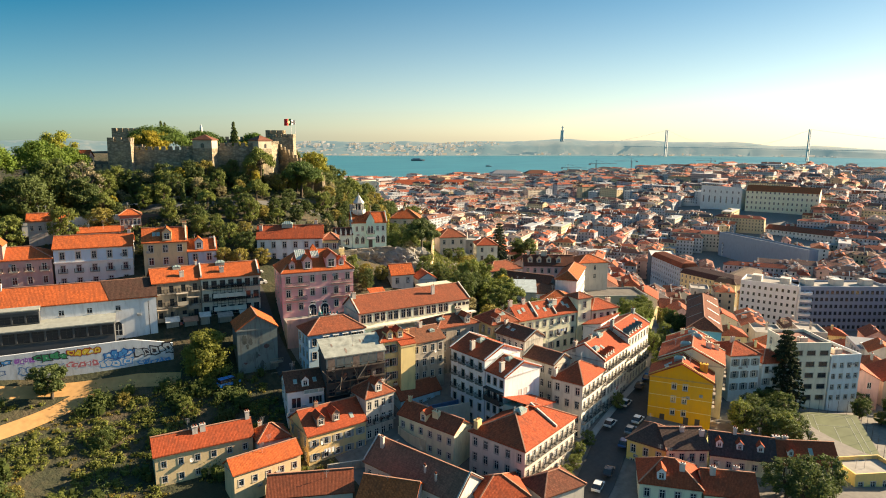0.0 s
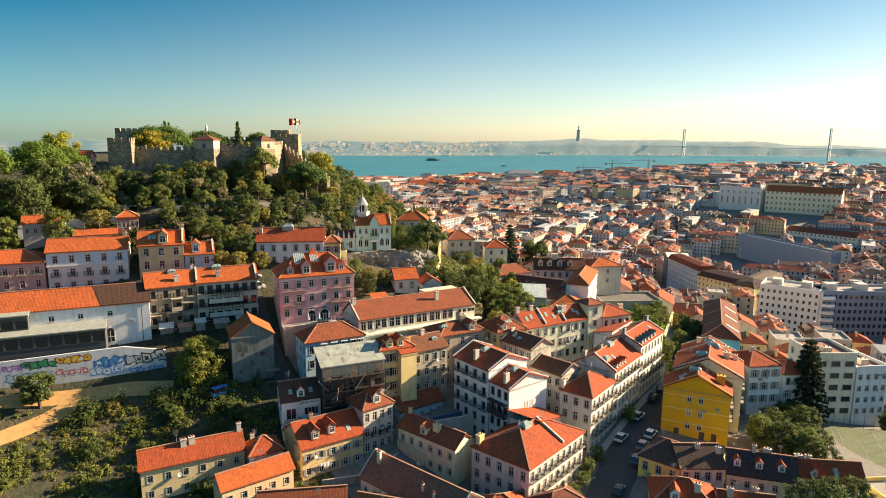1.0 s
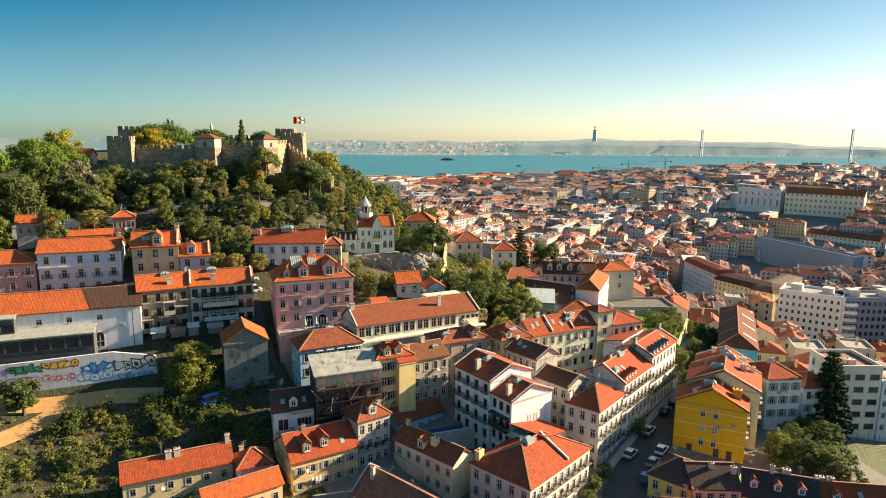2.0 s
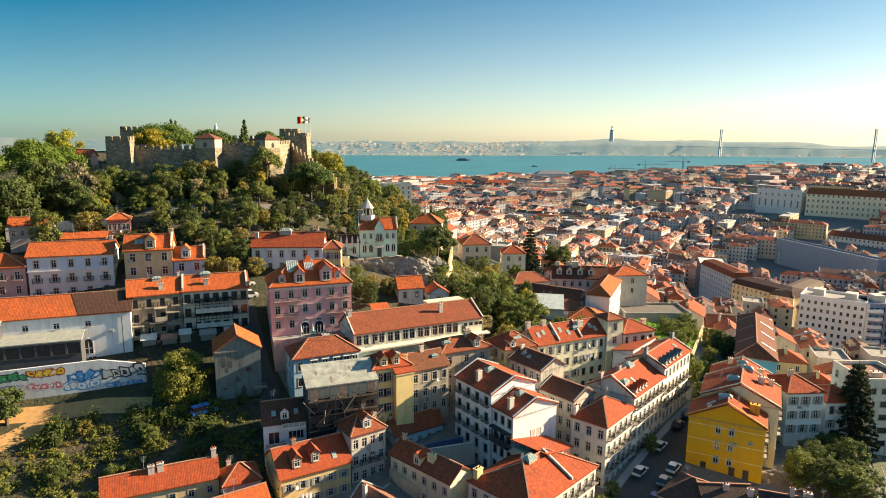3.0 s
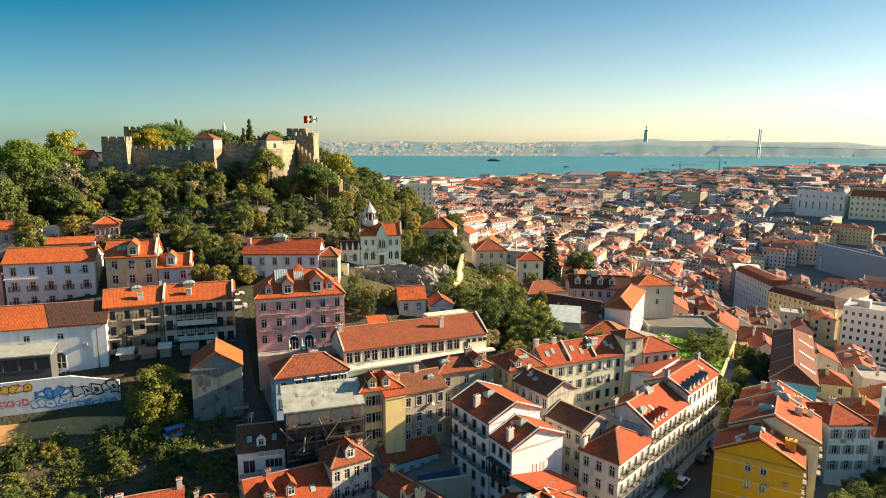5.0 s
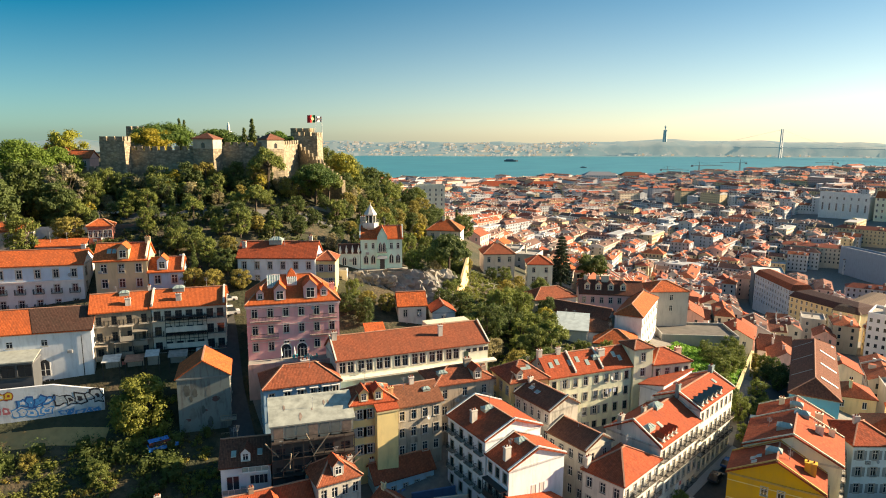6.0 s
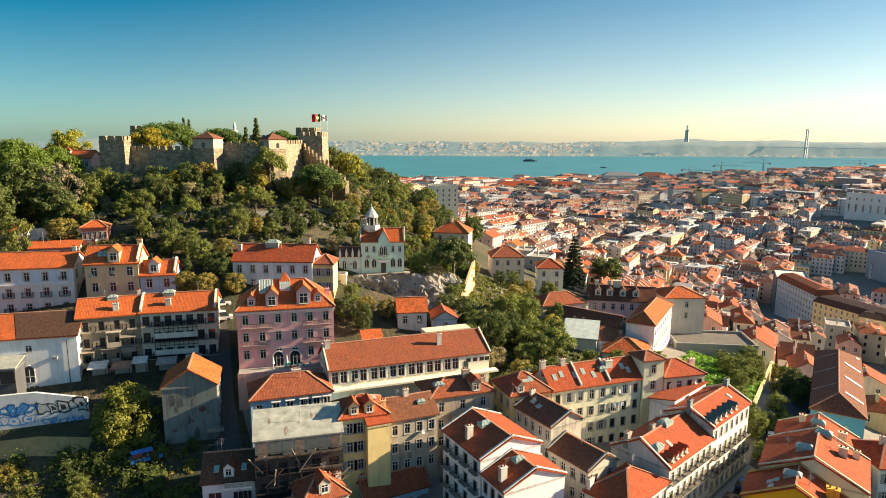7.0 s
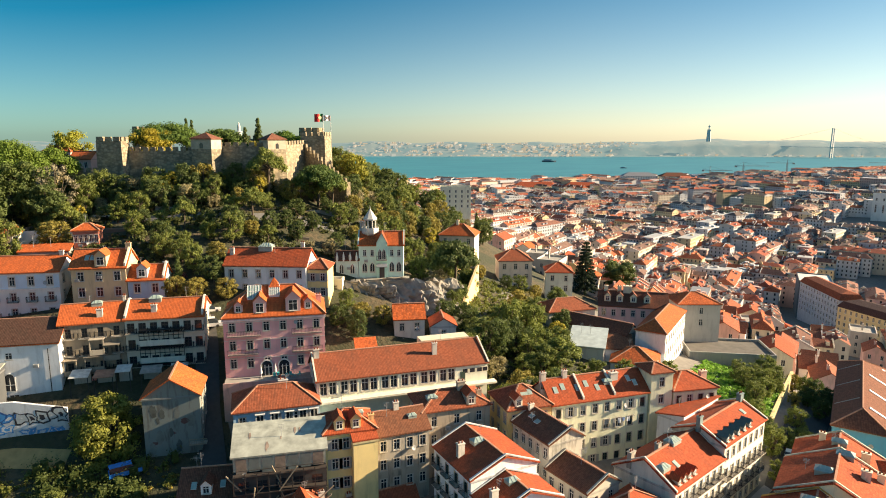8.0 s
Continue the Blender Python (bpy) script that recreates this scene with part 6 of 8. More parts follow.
BLACK, SKYB, VIOLET, GREENP, GOLD, ROSE = (0.03, 0.03, 0.04), (0.05, 0.28, 0.60), (0.35, 0.12, 0.45), (0.03, 0.28, 0.12), (0.80, 0.52, 0.05), (0.55, 0.16, 0.18)
W0, W1, W2, W3 = (-14, 161.3), (12.6, 154.1), (34.4, 148.2), (42.3, 146.1)
tag_letters(W0, W1, 1, 9, 70.2, 72.0, 5, (0.5, 0.55, 0.6), SKYB)
tag_letters(W0, W1, 10, 18, 70.3, 72.0, 5, ROSE, BLACK)
tag_letters(W0, W1, 19, 27.2, 70.2, 71.9, 5, SKYB, BLACK)
tag_letters(W1, W2, 0.3, 3.6, 70.3, 71.8, 4, VIOLET, (0.6, 0.55, 0.65))
tag_letters(W1, W2, 3.8, 9.6, 70.3, 72.2, 4, GREENP, BLACK)
tag_letters(W1, W2, 10, 16.2, 70.6, 72.5, 5, GOLD, (0.35, 0.05, 0.03))
tag_letters(W1, W2, 17, 22.4, 68.9, 71.2, 4, SKYB, (0.02, 0.10, 0.30))
tag_letters(W2, W3, 0.4, 8.0, 68.6, 71.4, 5, (0.45, 0.50, 0.52), BLACK)
tag_letters(W1, W2, 9.5, 15.5, 67.9, 69.9, 5, ROSE, (0.6, 0.6, 0.62))
tag_letters(W1, W2, 1.0, 8.5, 68.0, 69.8, 6, (0.55, 0.58, 0.62), (0.10, 0.22, 0.42))
tag_letters(W1, W2, 15.8, 22.0, 67.2, 69.2, 5, (0.62, 0.64, 0.66), SKYB)
tag_letters(W2, W3, 0.6, 7.6, 66.6, 68.4, 5, SKYB, (0.5, 0.55, 0.6))
tag_letters(W0, W1, 2, 26, 68.0, 69.8, 14, (0.5, 0.54, 0.58), (0.08, 0.16, 0.34))

long_wall("wall_retaining", "sunlit ochre retaining wall below the palace road", [(127.0, 156.0), (133.5, 163.5), (140.0, 171.0), (146.5, 183.0)], [77.6, 80.6, 83.2, 84.0], 62, 0.6, plaster((0.78, 0.56, 0.28), 0.5))
long_wall("wall_garden", "ochre garden wall with coping beside the lane", [(165.4, 99.9), (182, 108.4), (203.5, 119.4)], [59.4, 59.0, 58.4], 48, 0.7, plaster((0.66, 0.52, 0.26)))
long_wall("wall_terrace", "whitewashed garden wall on the terraces", [(22, 204), (34, 201.5), (46, 197.6)], [94.6, 95.2, 95.6], 86, 0.4, WALLW)
long_wall("wall_terrace", "low whitewashed garden wall", [(30, 195), (45, 191)], [91.6, 91.8], 84, 0.4, WALLW)
long_wall("wall_terrace", "pale stone terrace wall under the trees", [(62, 204), (84, 199), (108, 197)], [99.4, 98.4, 96.8], 88, 0.5, CEMENT)
long_wall("wall_terrace", "dark stone terrace wall", [(48, 197), (70, 188), (96, 182)], [95.6, 95.0, 92], 82, 0.5, plain("dark_stone", (0.16, 0.13, 0.10), 0.95))
long_wall("wall_retaining", "stone wall carrying the villa terrace", [(93, 165.5), (101, 162.6), (112.5, 157.2)], [83.0, 83.9, 84.2], 70, 5.0, plain("rubble_wall", (0.34, 0.30, 0.24), 0.95, 0, 0.8, 0.8))
long_wall("wall_retaining", "pale wall edging the curved street", [(58, 104), (67, 100.5), (76, 104)], [53.4, 53.2, 53.4], 44, 0.4, plaster((0.5, 0.46, 0.38)))
long_wall("wall_retaining", "cream curved yard wall below the houses", [(76.4, 105.4), (76.6, 102.4), (77.6, 99.0), (79.4, 96.2), (82.2, 94.6), (86.5, 94.8)], [55.6, 55.2, 54.6, 54.4, 54.4, 54.6], 44, 0.4, plaster((0.66, 0.56, 0.38)))
long_wall("wall_retaining", "blue plastered yard wall", [(86, 107), (93.4, 104.5)], [57, 57.4], 46, 0.4, plaster((0.08, 0.16, 0.30)))
long_wall("wall_retaining", "rough yard wall by the white house", [(80.5, 104.2), (92.6, 99.6)], [58.2, 58.6], 46, 0.4, plaster((0.66, 0.58, 0.46)))

# rock face under the villa
g = Geo()
nu, nv = 74, 16
def rock(u, v):
    """A craggy sheet leaning back from its foot."""
    x = 95 + 32 * u
    y = 163.2 - 0.42 * (x - 95) * min(1, (117 - 95) / max(1, x - 95)) + 5.0 * v - 3.4 + (x > 117) * 0.45 * (x - 117)
    z = 75.5 + (9.0 - 2.5 * max(0, u - 0.7) * 3) * v
    q = noise.fractal((x * 0.33, y * 0.33, z * 0.45), 0.6, 2.1, 5)
    return (x + 0.8 * q, y - 2.0 * q - 0.9 * abs(noise.noise((x * 0.9, 3, z * 0.8))), z + 1.0 * noise.noise((x * 0.5, 7, z * 0.5)))
g.v = [rock(i / (nu - 1), j / (nv - 1)) for j in range(nv) for i in range(nu)]
g.f = [(j * nu + i, j * nu + i + 1, (j + 1) * nu + i + 1, (j + 1) * nu + i) for j in range(nv - 1) for i in range(nu - 1)]
g.m, g.uv = [0] * len(g.f), [(0, 0)] * (4 * len(g.f))
tagged(g.make("rock_face", [plain("grey_rock", (0.34, 0.31, 0.265), 0.95, 0, 0.9, 0.9)]), "pale jagged rock outcrop below the villa", "rocks", kind="structure")

# villa terrace with its furniture
g = Geo()
T = pose(68.2, 142.8, 73, 0, 0, math.degrees(math.atan2(-4.9, 17.6)))
g.box(0, 18.3, -4.6, -0.02, -12, 0.05, 0, T)
g.box(0, 18.3, -4.75, -4.55, -12, 0.75, 1, T)
tagged(g.make("terrace", [CEMENT, plaster((0.62, 0.36, 0.30))]), "raised terrace before the pink villa", "terrace", kind="structure")


def chair(m, col):
    ob = root("garden_chair", "turquoise plastic garden chair on the terrace" if col[2] > 0.3 else "coral plastic garden chair on the terrace", "chair", m, "chairs on the villa terrace")
    mt = plain("chair_plastic", col, 0.5)
    for nm, b in (("seat", (-0.25, 0.25, -0.25, 0.25, 0.42, 0.47)), ("backrest", (-0.25, 0.25, 0.22, 0.27, 0.47, 0.95))):
        g = Geo()
        g.box(*b)
        g.make(nm, [mt], ob)
    for sx in (-0.22, 0.22):
        for sy in (-0.22, 0.22):
            g = Geo()
            g.box(sx - 0.025, sx + 0.025, sy - 0.025, sy + 0.025, 0, 0.42)
            g.make("leg", [mt], ob)
    return ob


TEAL, CORAL = (0.02, 0.42, 0.40), (0.75, 0.16, 0.10)
ch1 = chair(T @ pose(8.8, -1.6, 0.05), TEAL)
for u, v, a in ((9.6, -1.4, 40), (11.0, -1.8, 190), (11.8, -1.6, 20), (12.4, -2.2, 120), (13.2, -1.7, 300), (10.6, -2.6, 80)):
    copy_thing(ch1, T @ pose(u, v, 0.05, 0, 0, a))
ch2 = chair(T @ pose(9.9, -2.9, 0.05, 0, 0, 30), CORAL)
copy_thing(ch2, T @ pose(10.4, -3.3, 0.05, 0, 0, 200))


def parasol(m):
    ob = root("parasol", "folded white parasol on the terrace", "parasol", m, "parasols on the villa terrace")
    g = Geo()
    g.ring(0, 0, [(0, 0.04), (2.5, 0.03)], 8)
    g.make("pole", [FRAME], ob)
    g = Geo()
    g.ring(0, 0, [(0.9, 0.26), (1.4, 0.2), (2.4, 0.06), (2.55, 0.02)], 8)
    g.make("canopy", [FRAME], ob)
    g = Geo()
    g.ring(0, 0, [(0, 0.3), (0.08, 0.28)], 12)
    g.make("base", [CEMENT], ob)
    return ob


pa = parasol(T @ pose(6.4, -1.2, 0.05))
copy_thing(pa, T @ pose(9.0, -1.0, 0.05))

# playing court
CA, CB, CC, CD = (171.0, 58.2), (180.0, 47.9), (154.0, 33.6), (146.6, 45.4)
court = root("playing_court", "faded green tennis court with white lines", "court", pose(0, 0, 0), kind="structure")
g = Geo()
zc = 48.7
g.face([(*CD, zc), (*CC, zc), (*CB, zc), (*CA, zc)])
for p, q in ((CD, CC), (CC, CB), (CB, CA), (CA, CD)):
    g.face([(*p, zc - 4), (*q, zc - 4), (*q, zc), (*p, zc)])
g.make("surface", [plain("court_green", (0.135, 0.155, 0.075), 0.9, 0, 0.4, 0.4)], court)


def on_court(s, t):
    return tuple(CD[k] * (1 - s) * (1 - t) + CC[k] * s * (1 - t) + CB[k] * s * t + CA[k] * (1 - s) * t for k in (0, 1))


for (s0, t0, s1, t1) in ((0.12, 0.06, 0.12, 0.94), (0.88, 0.06, 0.88, 0.94), (0.22, 0.06, 0.22, 0.94), (0.78, 0.06, 0.78, 0.94), (0.12, 0.06, 0.88, 0.06), (0.12, 0.94, 0.88, 0.94), (0.22, 0.28, 0.78, 0.28), (0.22, 0.72, 0.78, 0.72), (0.5, 0.28, 0.5, 0.72)):
    g = Geo()
    g.beam((*on_court(s0, t0), zc + 0.02), (*on_court(s1, t1), zc + 0.02), 0.10, 0.03)
    g.make("line", [plain("worn_line", (0.42, 0.43, 0.36), 0.9, 0, 0.6, 1.0)], court)
for k in range(7):
    g = Geo()
    x, y = on_court(k / 6, 1.0)
    g.ring(x, y, [(zc, 0.05), (zc + 3.6, 0.04)], 6)
    g.make("fence_post", [IRON], court)
    g = Geo()
    x, y = on_court(1.0, k / 6)
    g.ring(x, y, [(zc, 0.05), (zc + 3.6, 0.04)], 6)
    g.make("fence_post", [IRON], court)


# ---- vehicles ----
def car(m, col, label, van=False):
    ob = root("van" if van else "car", label, "van" if van else "car", m, "" if van else "cars parked in the street")
    paint = plain("car_paint", col, 0.25, 0.2, 0.05, 1.0, 0.6)
    L, W, H = (4.9, 1.9, 1.9) if van else (4.2, 1.72, 1.45)
    low = 0.62 if not van else 0.9
    g = Geo()
    prof = [(-L / 2, 0.25), (L / 2, 0.25), (L / 2, low * 0.95), (L / 2 - 0.15, low), (-L / 2 + 0.08, low + 0.12), (-L / 2, low)]
    cab = [(L / 2 - (1.15 if not van else 0.75), low + 0.05), (L / 2 - (1.85 if not van else 1.4), H), (-L / 2 + (0.75 if not van else 0.1), H), (-L / 2 + 0.12, low + 0.1)]
    for p in (prof,):
        for s in (-1, 1):
            q = [(x, s * W / 2, z) for x, z in p]
            g.face(q if s < 0 else q[::-1])
        for i in range(len(p)):
            j = (i + 1) % len(p)
            g.face([(p[i][0], -W / 2, p[i][1]), (p[i][0], W / 2, p[i][1]), (p[j][0], W / 2, p[j][1]), (p[j][0], -W / 2, p[j][1])])
    k = W / 2 - 0.14
    g.face([(cab[1][0], -k, H), (cab[1][0], k, H), (cab[2][0], k, H), (cab[2][0], -k, H)])
    g.make("body", [paint], ob)
    g = Geo()
    e = W / 2 - 0.02
    lo = [(cab[0][0], -e, cab[0][1]), (cab[0][0], e, cab[0][1]), (cab[3][0], e, cab[3][1]), (cab[3][0], -e, cab[3][1])]
    hi = [(cab[1][0], -k, H - 0.02), (cab[1][0], k, H - 0.02), (cab[2][0], k, H - 0.02), (cab[2][0], -k, H - 0.02)]
    for i in range(4):
        j = (i + 1) % 4
        g.face([lo[i], lo[j], hi[j], hi[i]])
    g.make("glasshouse", [GLASS], ob)
    for sx in (-1, 1):
        for sy in (-1, 1):
            g = Geo()
            n = 12
            c = [(sx * L * 0.31 + 0.31 * math.cos(2 * math.pi * q / n), 0.31 + 0.31 * math.sin(2 * math.pi * q / n)) for q in range(n)]
            y0, y1 = sy * (W / 2 - 0.2), sy * (W / 2 + 0.01)
            g.face([(x, y1, z) for x, z in c])
            for q in range(n):
                j = (q + 1) % n
                g.face([(c[q][0], y0, c[q][1]), (c[j][0], y0, c[j][1]), (c[j][0], y1, c[j][1]), (c[q][0], y1, c[q][1])])
            g.make("wheel", [plain("tyre", (0.02, 0.02, 0.02), 0.8)], ob)
    return ob


def on_ground(x, y, ang, lift=0.22):
    z = max(ground(x + dx, y + dy) for dx in (-2, 0, 2) for dy in (-2, 0, 2)) + lift
    return pose(x, y, z, 0, 0, ang)


PAINTS = [((0.72, 0.72, 0.70), "white hatchback parked at the kerb"), ((0.05, 0.05, 0.06), "black saloon parked at the kerb"), ((0.30, 0.31, 0.33), "silver grey car parked at the kerb"), ((0.45, 0.03, 0.03), "dark red car parked at the kerb"), ((0.04, 0.10, 0.25), "dark blue car parked at the kerb")]
CARS = [car(on_ground(98.5, 68.2, 22), *PAINTS[0])]
for k, (x, y, a) in enumerate(((104, 69.6, 22), (114.6, 73.2, 18), (120, 75.2, 16), (125, 76.6, 14), (118.4, 79.6, 14), (128.6, 82.4, 14), (139, 85.2, 14), (145, 86.8, 14), (93, 70.6, 20), (156, 90, 28), (164, 94, 28), (172, 99, 28), (180, 103, 28))):
    p = PAINTS[(k * 3 + 1) % 5]
    if k < 4:
        CARS.append(car(on_ground(x, y, a), *p))
    else:
        copy_thing(CARS[k % 5], on_ground(x, y, a))
copy_thing(CARS[4], on_ground(68.2, 159.0, -8))
car(pose(67.6, 156.4, ground(67.6, 157.4) + 0.45, 0, 0, -8), (0.75, 0.76, 0.76), "white van at the top of the lane", True)
car(pose(50.4, 134.4, ground(50.4, 134.4) + 0.75, 0, 0, 6), (0.02, 0.27, 0.75), "blue painted van beside the grey gable", True)
copy_thing(CARS[0], on_ground(50, 205.5, -25))


# ---- the castle on its hill ----
def rubble(col):
    """Rough coursed rubble with joints, weather streaks and darker lichen."""
    m, nt, bs = nodes_of("castle_stone")
    co = nt.nodes.new("ShaderNodeTexCoord").outputs["Object"]
    mp = nt.nodes.new("ShaderNodeMapping")
    mp.inputs["Scale"].default_value = (1.0, 1.0, 1.7)
    nt.links.new(co, mp.inputs["Vector"])
    cell = nt.nodes.new("ShaderNodeTexVoronoi")
    cell.inputs["Scale"].default_value = 1.1
    nt.links.new(mp.outputs[0], cell.inputs["Vector"])
    sep = nt.nodes.new("ShaderNodeSeparateColor")
    nt.links.new(cell.outputs["Color"], sep.inputs[0])
    c = mix(nt, sep.outputs[0], darker(col, 0.62), tuple(v * 1.25 for v in col))
    c = mix(nt, math_node(nt, "MULTIPLY", ramp(nt, cell.outputs["Distance"], 0.42, 0.75), 0.6), c, darker(col, 0.4))
    streak = tex(nt, co, 0.55, 4, (1, 1, 0.22), 0.65)
    c = mix(nt, math_node(nt, "MULTIPLY", ramp(nt, streak, 0.48, 0.66), 0.65), c, (0.13, 0.115, 0.085))
    patch = tex(nt, co, 0.16, 3)
    c = mix(nt, math_node(nt, "MULTIPLY", ramp(nt, patch, 0.5, 0.66), 0.5), c, (0.46, 0.35, 0.20))
    nt.links.new(c, bs.inputs["Base Color"])
    bs.inputs["Roughness"].default_value = 0.95
    bs.inputs["Specular IOR Level"].default_value = 0.2
    bump(nt, bs, cell.outputs["Distance"], 0.6, -0.12)
    return m


CASTLE = rubble((0.32, 0.262, 0.185))
castle = root("castle", "weathered sandstone castle with crenellated walls on a wooded hill", "castle", pose(80, 222, 104))
C0 = Vector((80, 222, 104))


def crenel(p0, p1, z0, z1a, z1b, thick=1.6, name="curtain_wall"):
    """A battlemented wall whose top runs from z1a to z1b."""
    a, b = Vector((*p0, 0)) - Vector((C0.x, C0.y, 0)), Vector((*p1, 0)) - Vector((C0.x, C0.y, 0))
    L = (b - a).length
    ang = math.degrees(math.atan2(b.y - a.y, b.x - a.x))
    g = Geo()
    n = max(2, int(L / 2.0))
    zf = lambda u: (z1a + (z1b - z1a) * u / L) - C0.z
    for k in range(n):
        u0, u1 = L * k / n, L * (k + 1) / n
        top = min(zf(u0), zf(u1))
        g.box(u0, u1, 0, thick, z0 - C0.z, top, 0)
        g.box(u0 + 0.4, u1 - 0.4, -0.05, 0.55, top, top + 1.15, 0)
    return g.make(name, [CASTLE], castle, at=pose(a.x, a.y, 0, 0, 0, ang))


def tower(p0, p1, depth, z0, z1, roofed=False, name="tower"):
    a, b = Vector(p0), Vector(p1)
    L = (b - a).length
    ang = math.degrees(math.atan2(b.y - a.y, b.x - a.x))
    g = Geo()
    z0, z1 = z0 - C0.z, z1 - C0.z
    k = 0.25
    lo = [(-k, -k, z0), (L + k, -k, z0), (L + k, depth + k, z0), (-k, depth + k, z0)]
    hi = [(0, 0, z1), (L, 0, z1), (L, depth, z1), (0, depth, z1)]
    for i in range(4):
        j = (i + 1) % 4
        g.face([lo[i], lo[j], hi[j], hi[i]])
    g.face(hi)
    if not roofed:
        for length, m in ((L, Matrix.Identity(4)), (depth, pose(L, 0, 0, 0, 0, 90)), (L, pose(L, depth, 0, 0, 0, 180)), (depth, pose(0, depth, 0, 0, 0, -90))):
            n = max(2, int(length / 1.9))
            for q in range(n):
                g.box(length * q / n + 0.35, length * (q + 1) / n - 0.35, -0.06, 0.55, z1, z1 + 1.2, 0, m)
    else:
        g.box(-0.1, L + 0.1, -0.1, depth + 0.1, z1 - 3.1, z1 - 2.9, 0)
    ob = g.make(name, [CASTLE], castle, at=pose(a.x - C0.x, a.y - C0.y, 0, 0, 0, ang))
    if roofed:
        r = Geo()
        c = [(-0.4, -0.4, z1), (L + 0.4, -0.4, z1), (L + 0.4, depth + 0.4, z1), (-0.4, depth + 0.4, z1)]
        for i in range(4):
            r.slab([c[i], c[(i + 1) % 4], (L / 2, depth / 2, z1 + 1.7)], 0.2)
        r.make("roof", [tiles((0.26, 0.095, 0.055))], ob)
        p = Geo()
        p.box(-0.08, L + 0.08, -0.08, depth + 0.08, z1 - 2.9, z1 - 0.02)
        p.make("watch_room", [plain("worn_limewash", (0.50, 0.43, 0.33), 0.95, 0, 0.5, 0.8)], ob)
        w = Geo()
        w.face([(L * 0.42, -0.10, z1 - 2.7), (L * 0.60, -0.10, z1 - 2.7), (L * 0.60, -0.10, z1 - 1.5), (L * 0.51, -0.10, z1 - 1.1), (L * 0.42, -0.10, z1 - 1.5)])
        w.make("arrow_window", [GLASS], ob)
    return ob


tower((49.6, 225.9), (55.7, 222.6), 4.6, 96, 116.0)
tower((60.3, 266.0), (69.4, 261.5), 7, 105, 119.4)
crenel((57.0, 226.0), (73.9, 217.2), 96, 113.2, 113.4)
tower((73.0, 215.3), (77.6, 211.0), 4.6, 95, 116.8, True)
crenel((79.4, 215.6), (91.6, 210.0), 95, 114.6, 114.6)
tower((92.3, 207.3), (97.5, 208.6), 5.2, 95, 116.7, True)
crenel((97.9, 210.4), (106.9, 222.4), 95, 115.0, 115.2, 1.4)
crenel((106.6, 222.6), (112.9, 201.0), 95, 115.0, 104.4, 1.4)
tower((108.1, 230.8), (114.6, 226.0), 6.7, 100, 117.7)
tower((110.4, 241.0), (116.2, 237.0), 6, 100, 119.2)
crenel((84.0, 262.0), (104.0, 256.0), 104, 116.6, 116.6)
crenel((104.0, 256.0), (112.0, 244.0), 104, 116.6, 116.6)
crenel((39.0, 233.4), (49.8, 226.8), 96, 107.2, 107.6)

# pale column behind the rear wall
column = root("statue_column", "pale stone column with a statue behind the castle wall", "monument", pose(96.7, 274.0, 109))
g = Geo()
g.ring(0, 0, [(0, 1.5), (1.0, 1.5), (1.2, 1.1), (9.6, 0.9), (10.0, 1.2), (10.3, 1.2), (10.5, 0.55), (12.2, 0.6), (12.9, 0.3), (13.4, 0.3), (13.7, 0.05)], 10)
g.make("column", [plain("pale_marble", (0.62, 0.62, 0.58), 0.7)], column)

# flag on the keep
flag = root("flag", "red and green flag flying from a white pole on the keep", "flag", pose(114.6, 227.0, 117.8))
g = Geo()
g.ring(0, 0, [(-1, 0.09), (6.6, 0.06)], 8)
g.make("pole", [FRAME], flag)
g = Geo()
W_, H_ = 2.8, 2.5
for k in range(12):
    u0, u1 = W_ * k / 12, W_ * (k + 1) / 12
    y0, y1 = 0.28 * math.sin(u0 * 2.6), 0.28 * math.sin(u1 * 2.6)
    for q, s in enumerate((0.0, 0.02)):
        pts = [(-u0, y0 + s, 4.4 - 0.06 * u0), (-u1, y1 + s, 4.4 - 0.06 * u1), (-u1, y1 + s, 4.4 + H_ - 0.06 * u1), (-u0, y0 + s, 4.4 + H_ - 0.06 * u0)]
        g.face(pts if q else pts[::-1], 0 if k < 5 else 1)
g.make("cloth", [plain("flag_green", (0.01, 0.16, 0.05), 0.8), plain("flag_red", (0.60, 0.015, 0.02), 0.8)], flag)
g = Geo()
for s in (-0.33, 0.36):
    g.face([(-1.15 + 0.55 * math.cos(a), s, 5.6 + 0.55 * math.sin(a)) for a in [2 * math.pi * k / 16 for k in range(16)]])
g.make("emblem", [plain("flag_yellow", (0.75, 0.66, 0.40), 0.8)], flag)

flag2 = root("flag", "small white flag with a dark emblem on the keep", "flag", pose(118.6, 231.6, 117.8))
g = Geo()
g.ring(0, 0, [(-1, 0.09), (6.8, 0.06)], 8)
g.make("pole", [FRAME], flag2)
g = Geo()
for k in range(10):
    u0, u1 = 0.24 * k, 0.24 * (k + 1)
    y0, y1 = 0.22 * math.sin(u0 * 2.8), 0.22 * math.sin(u1 * 2.8)
    for q, s in enumerate((0.0, 0.02)):
        pts = [(-u0, y0 + s, 4.8), (-u1, y1 + s, 4.75), (-u1, y1 + s, 6.55), (-u0, y0 + s, 6.6)]
        g.face(pts if q else pts[::-1], 0)
g.make("cloth", [plain("flag_white", (0.75, 0.75, 0.73), 0.8)], flag2)
g = Geo()
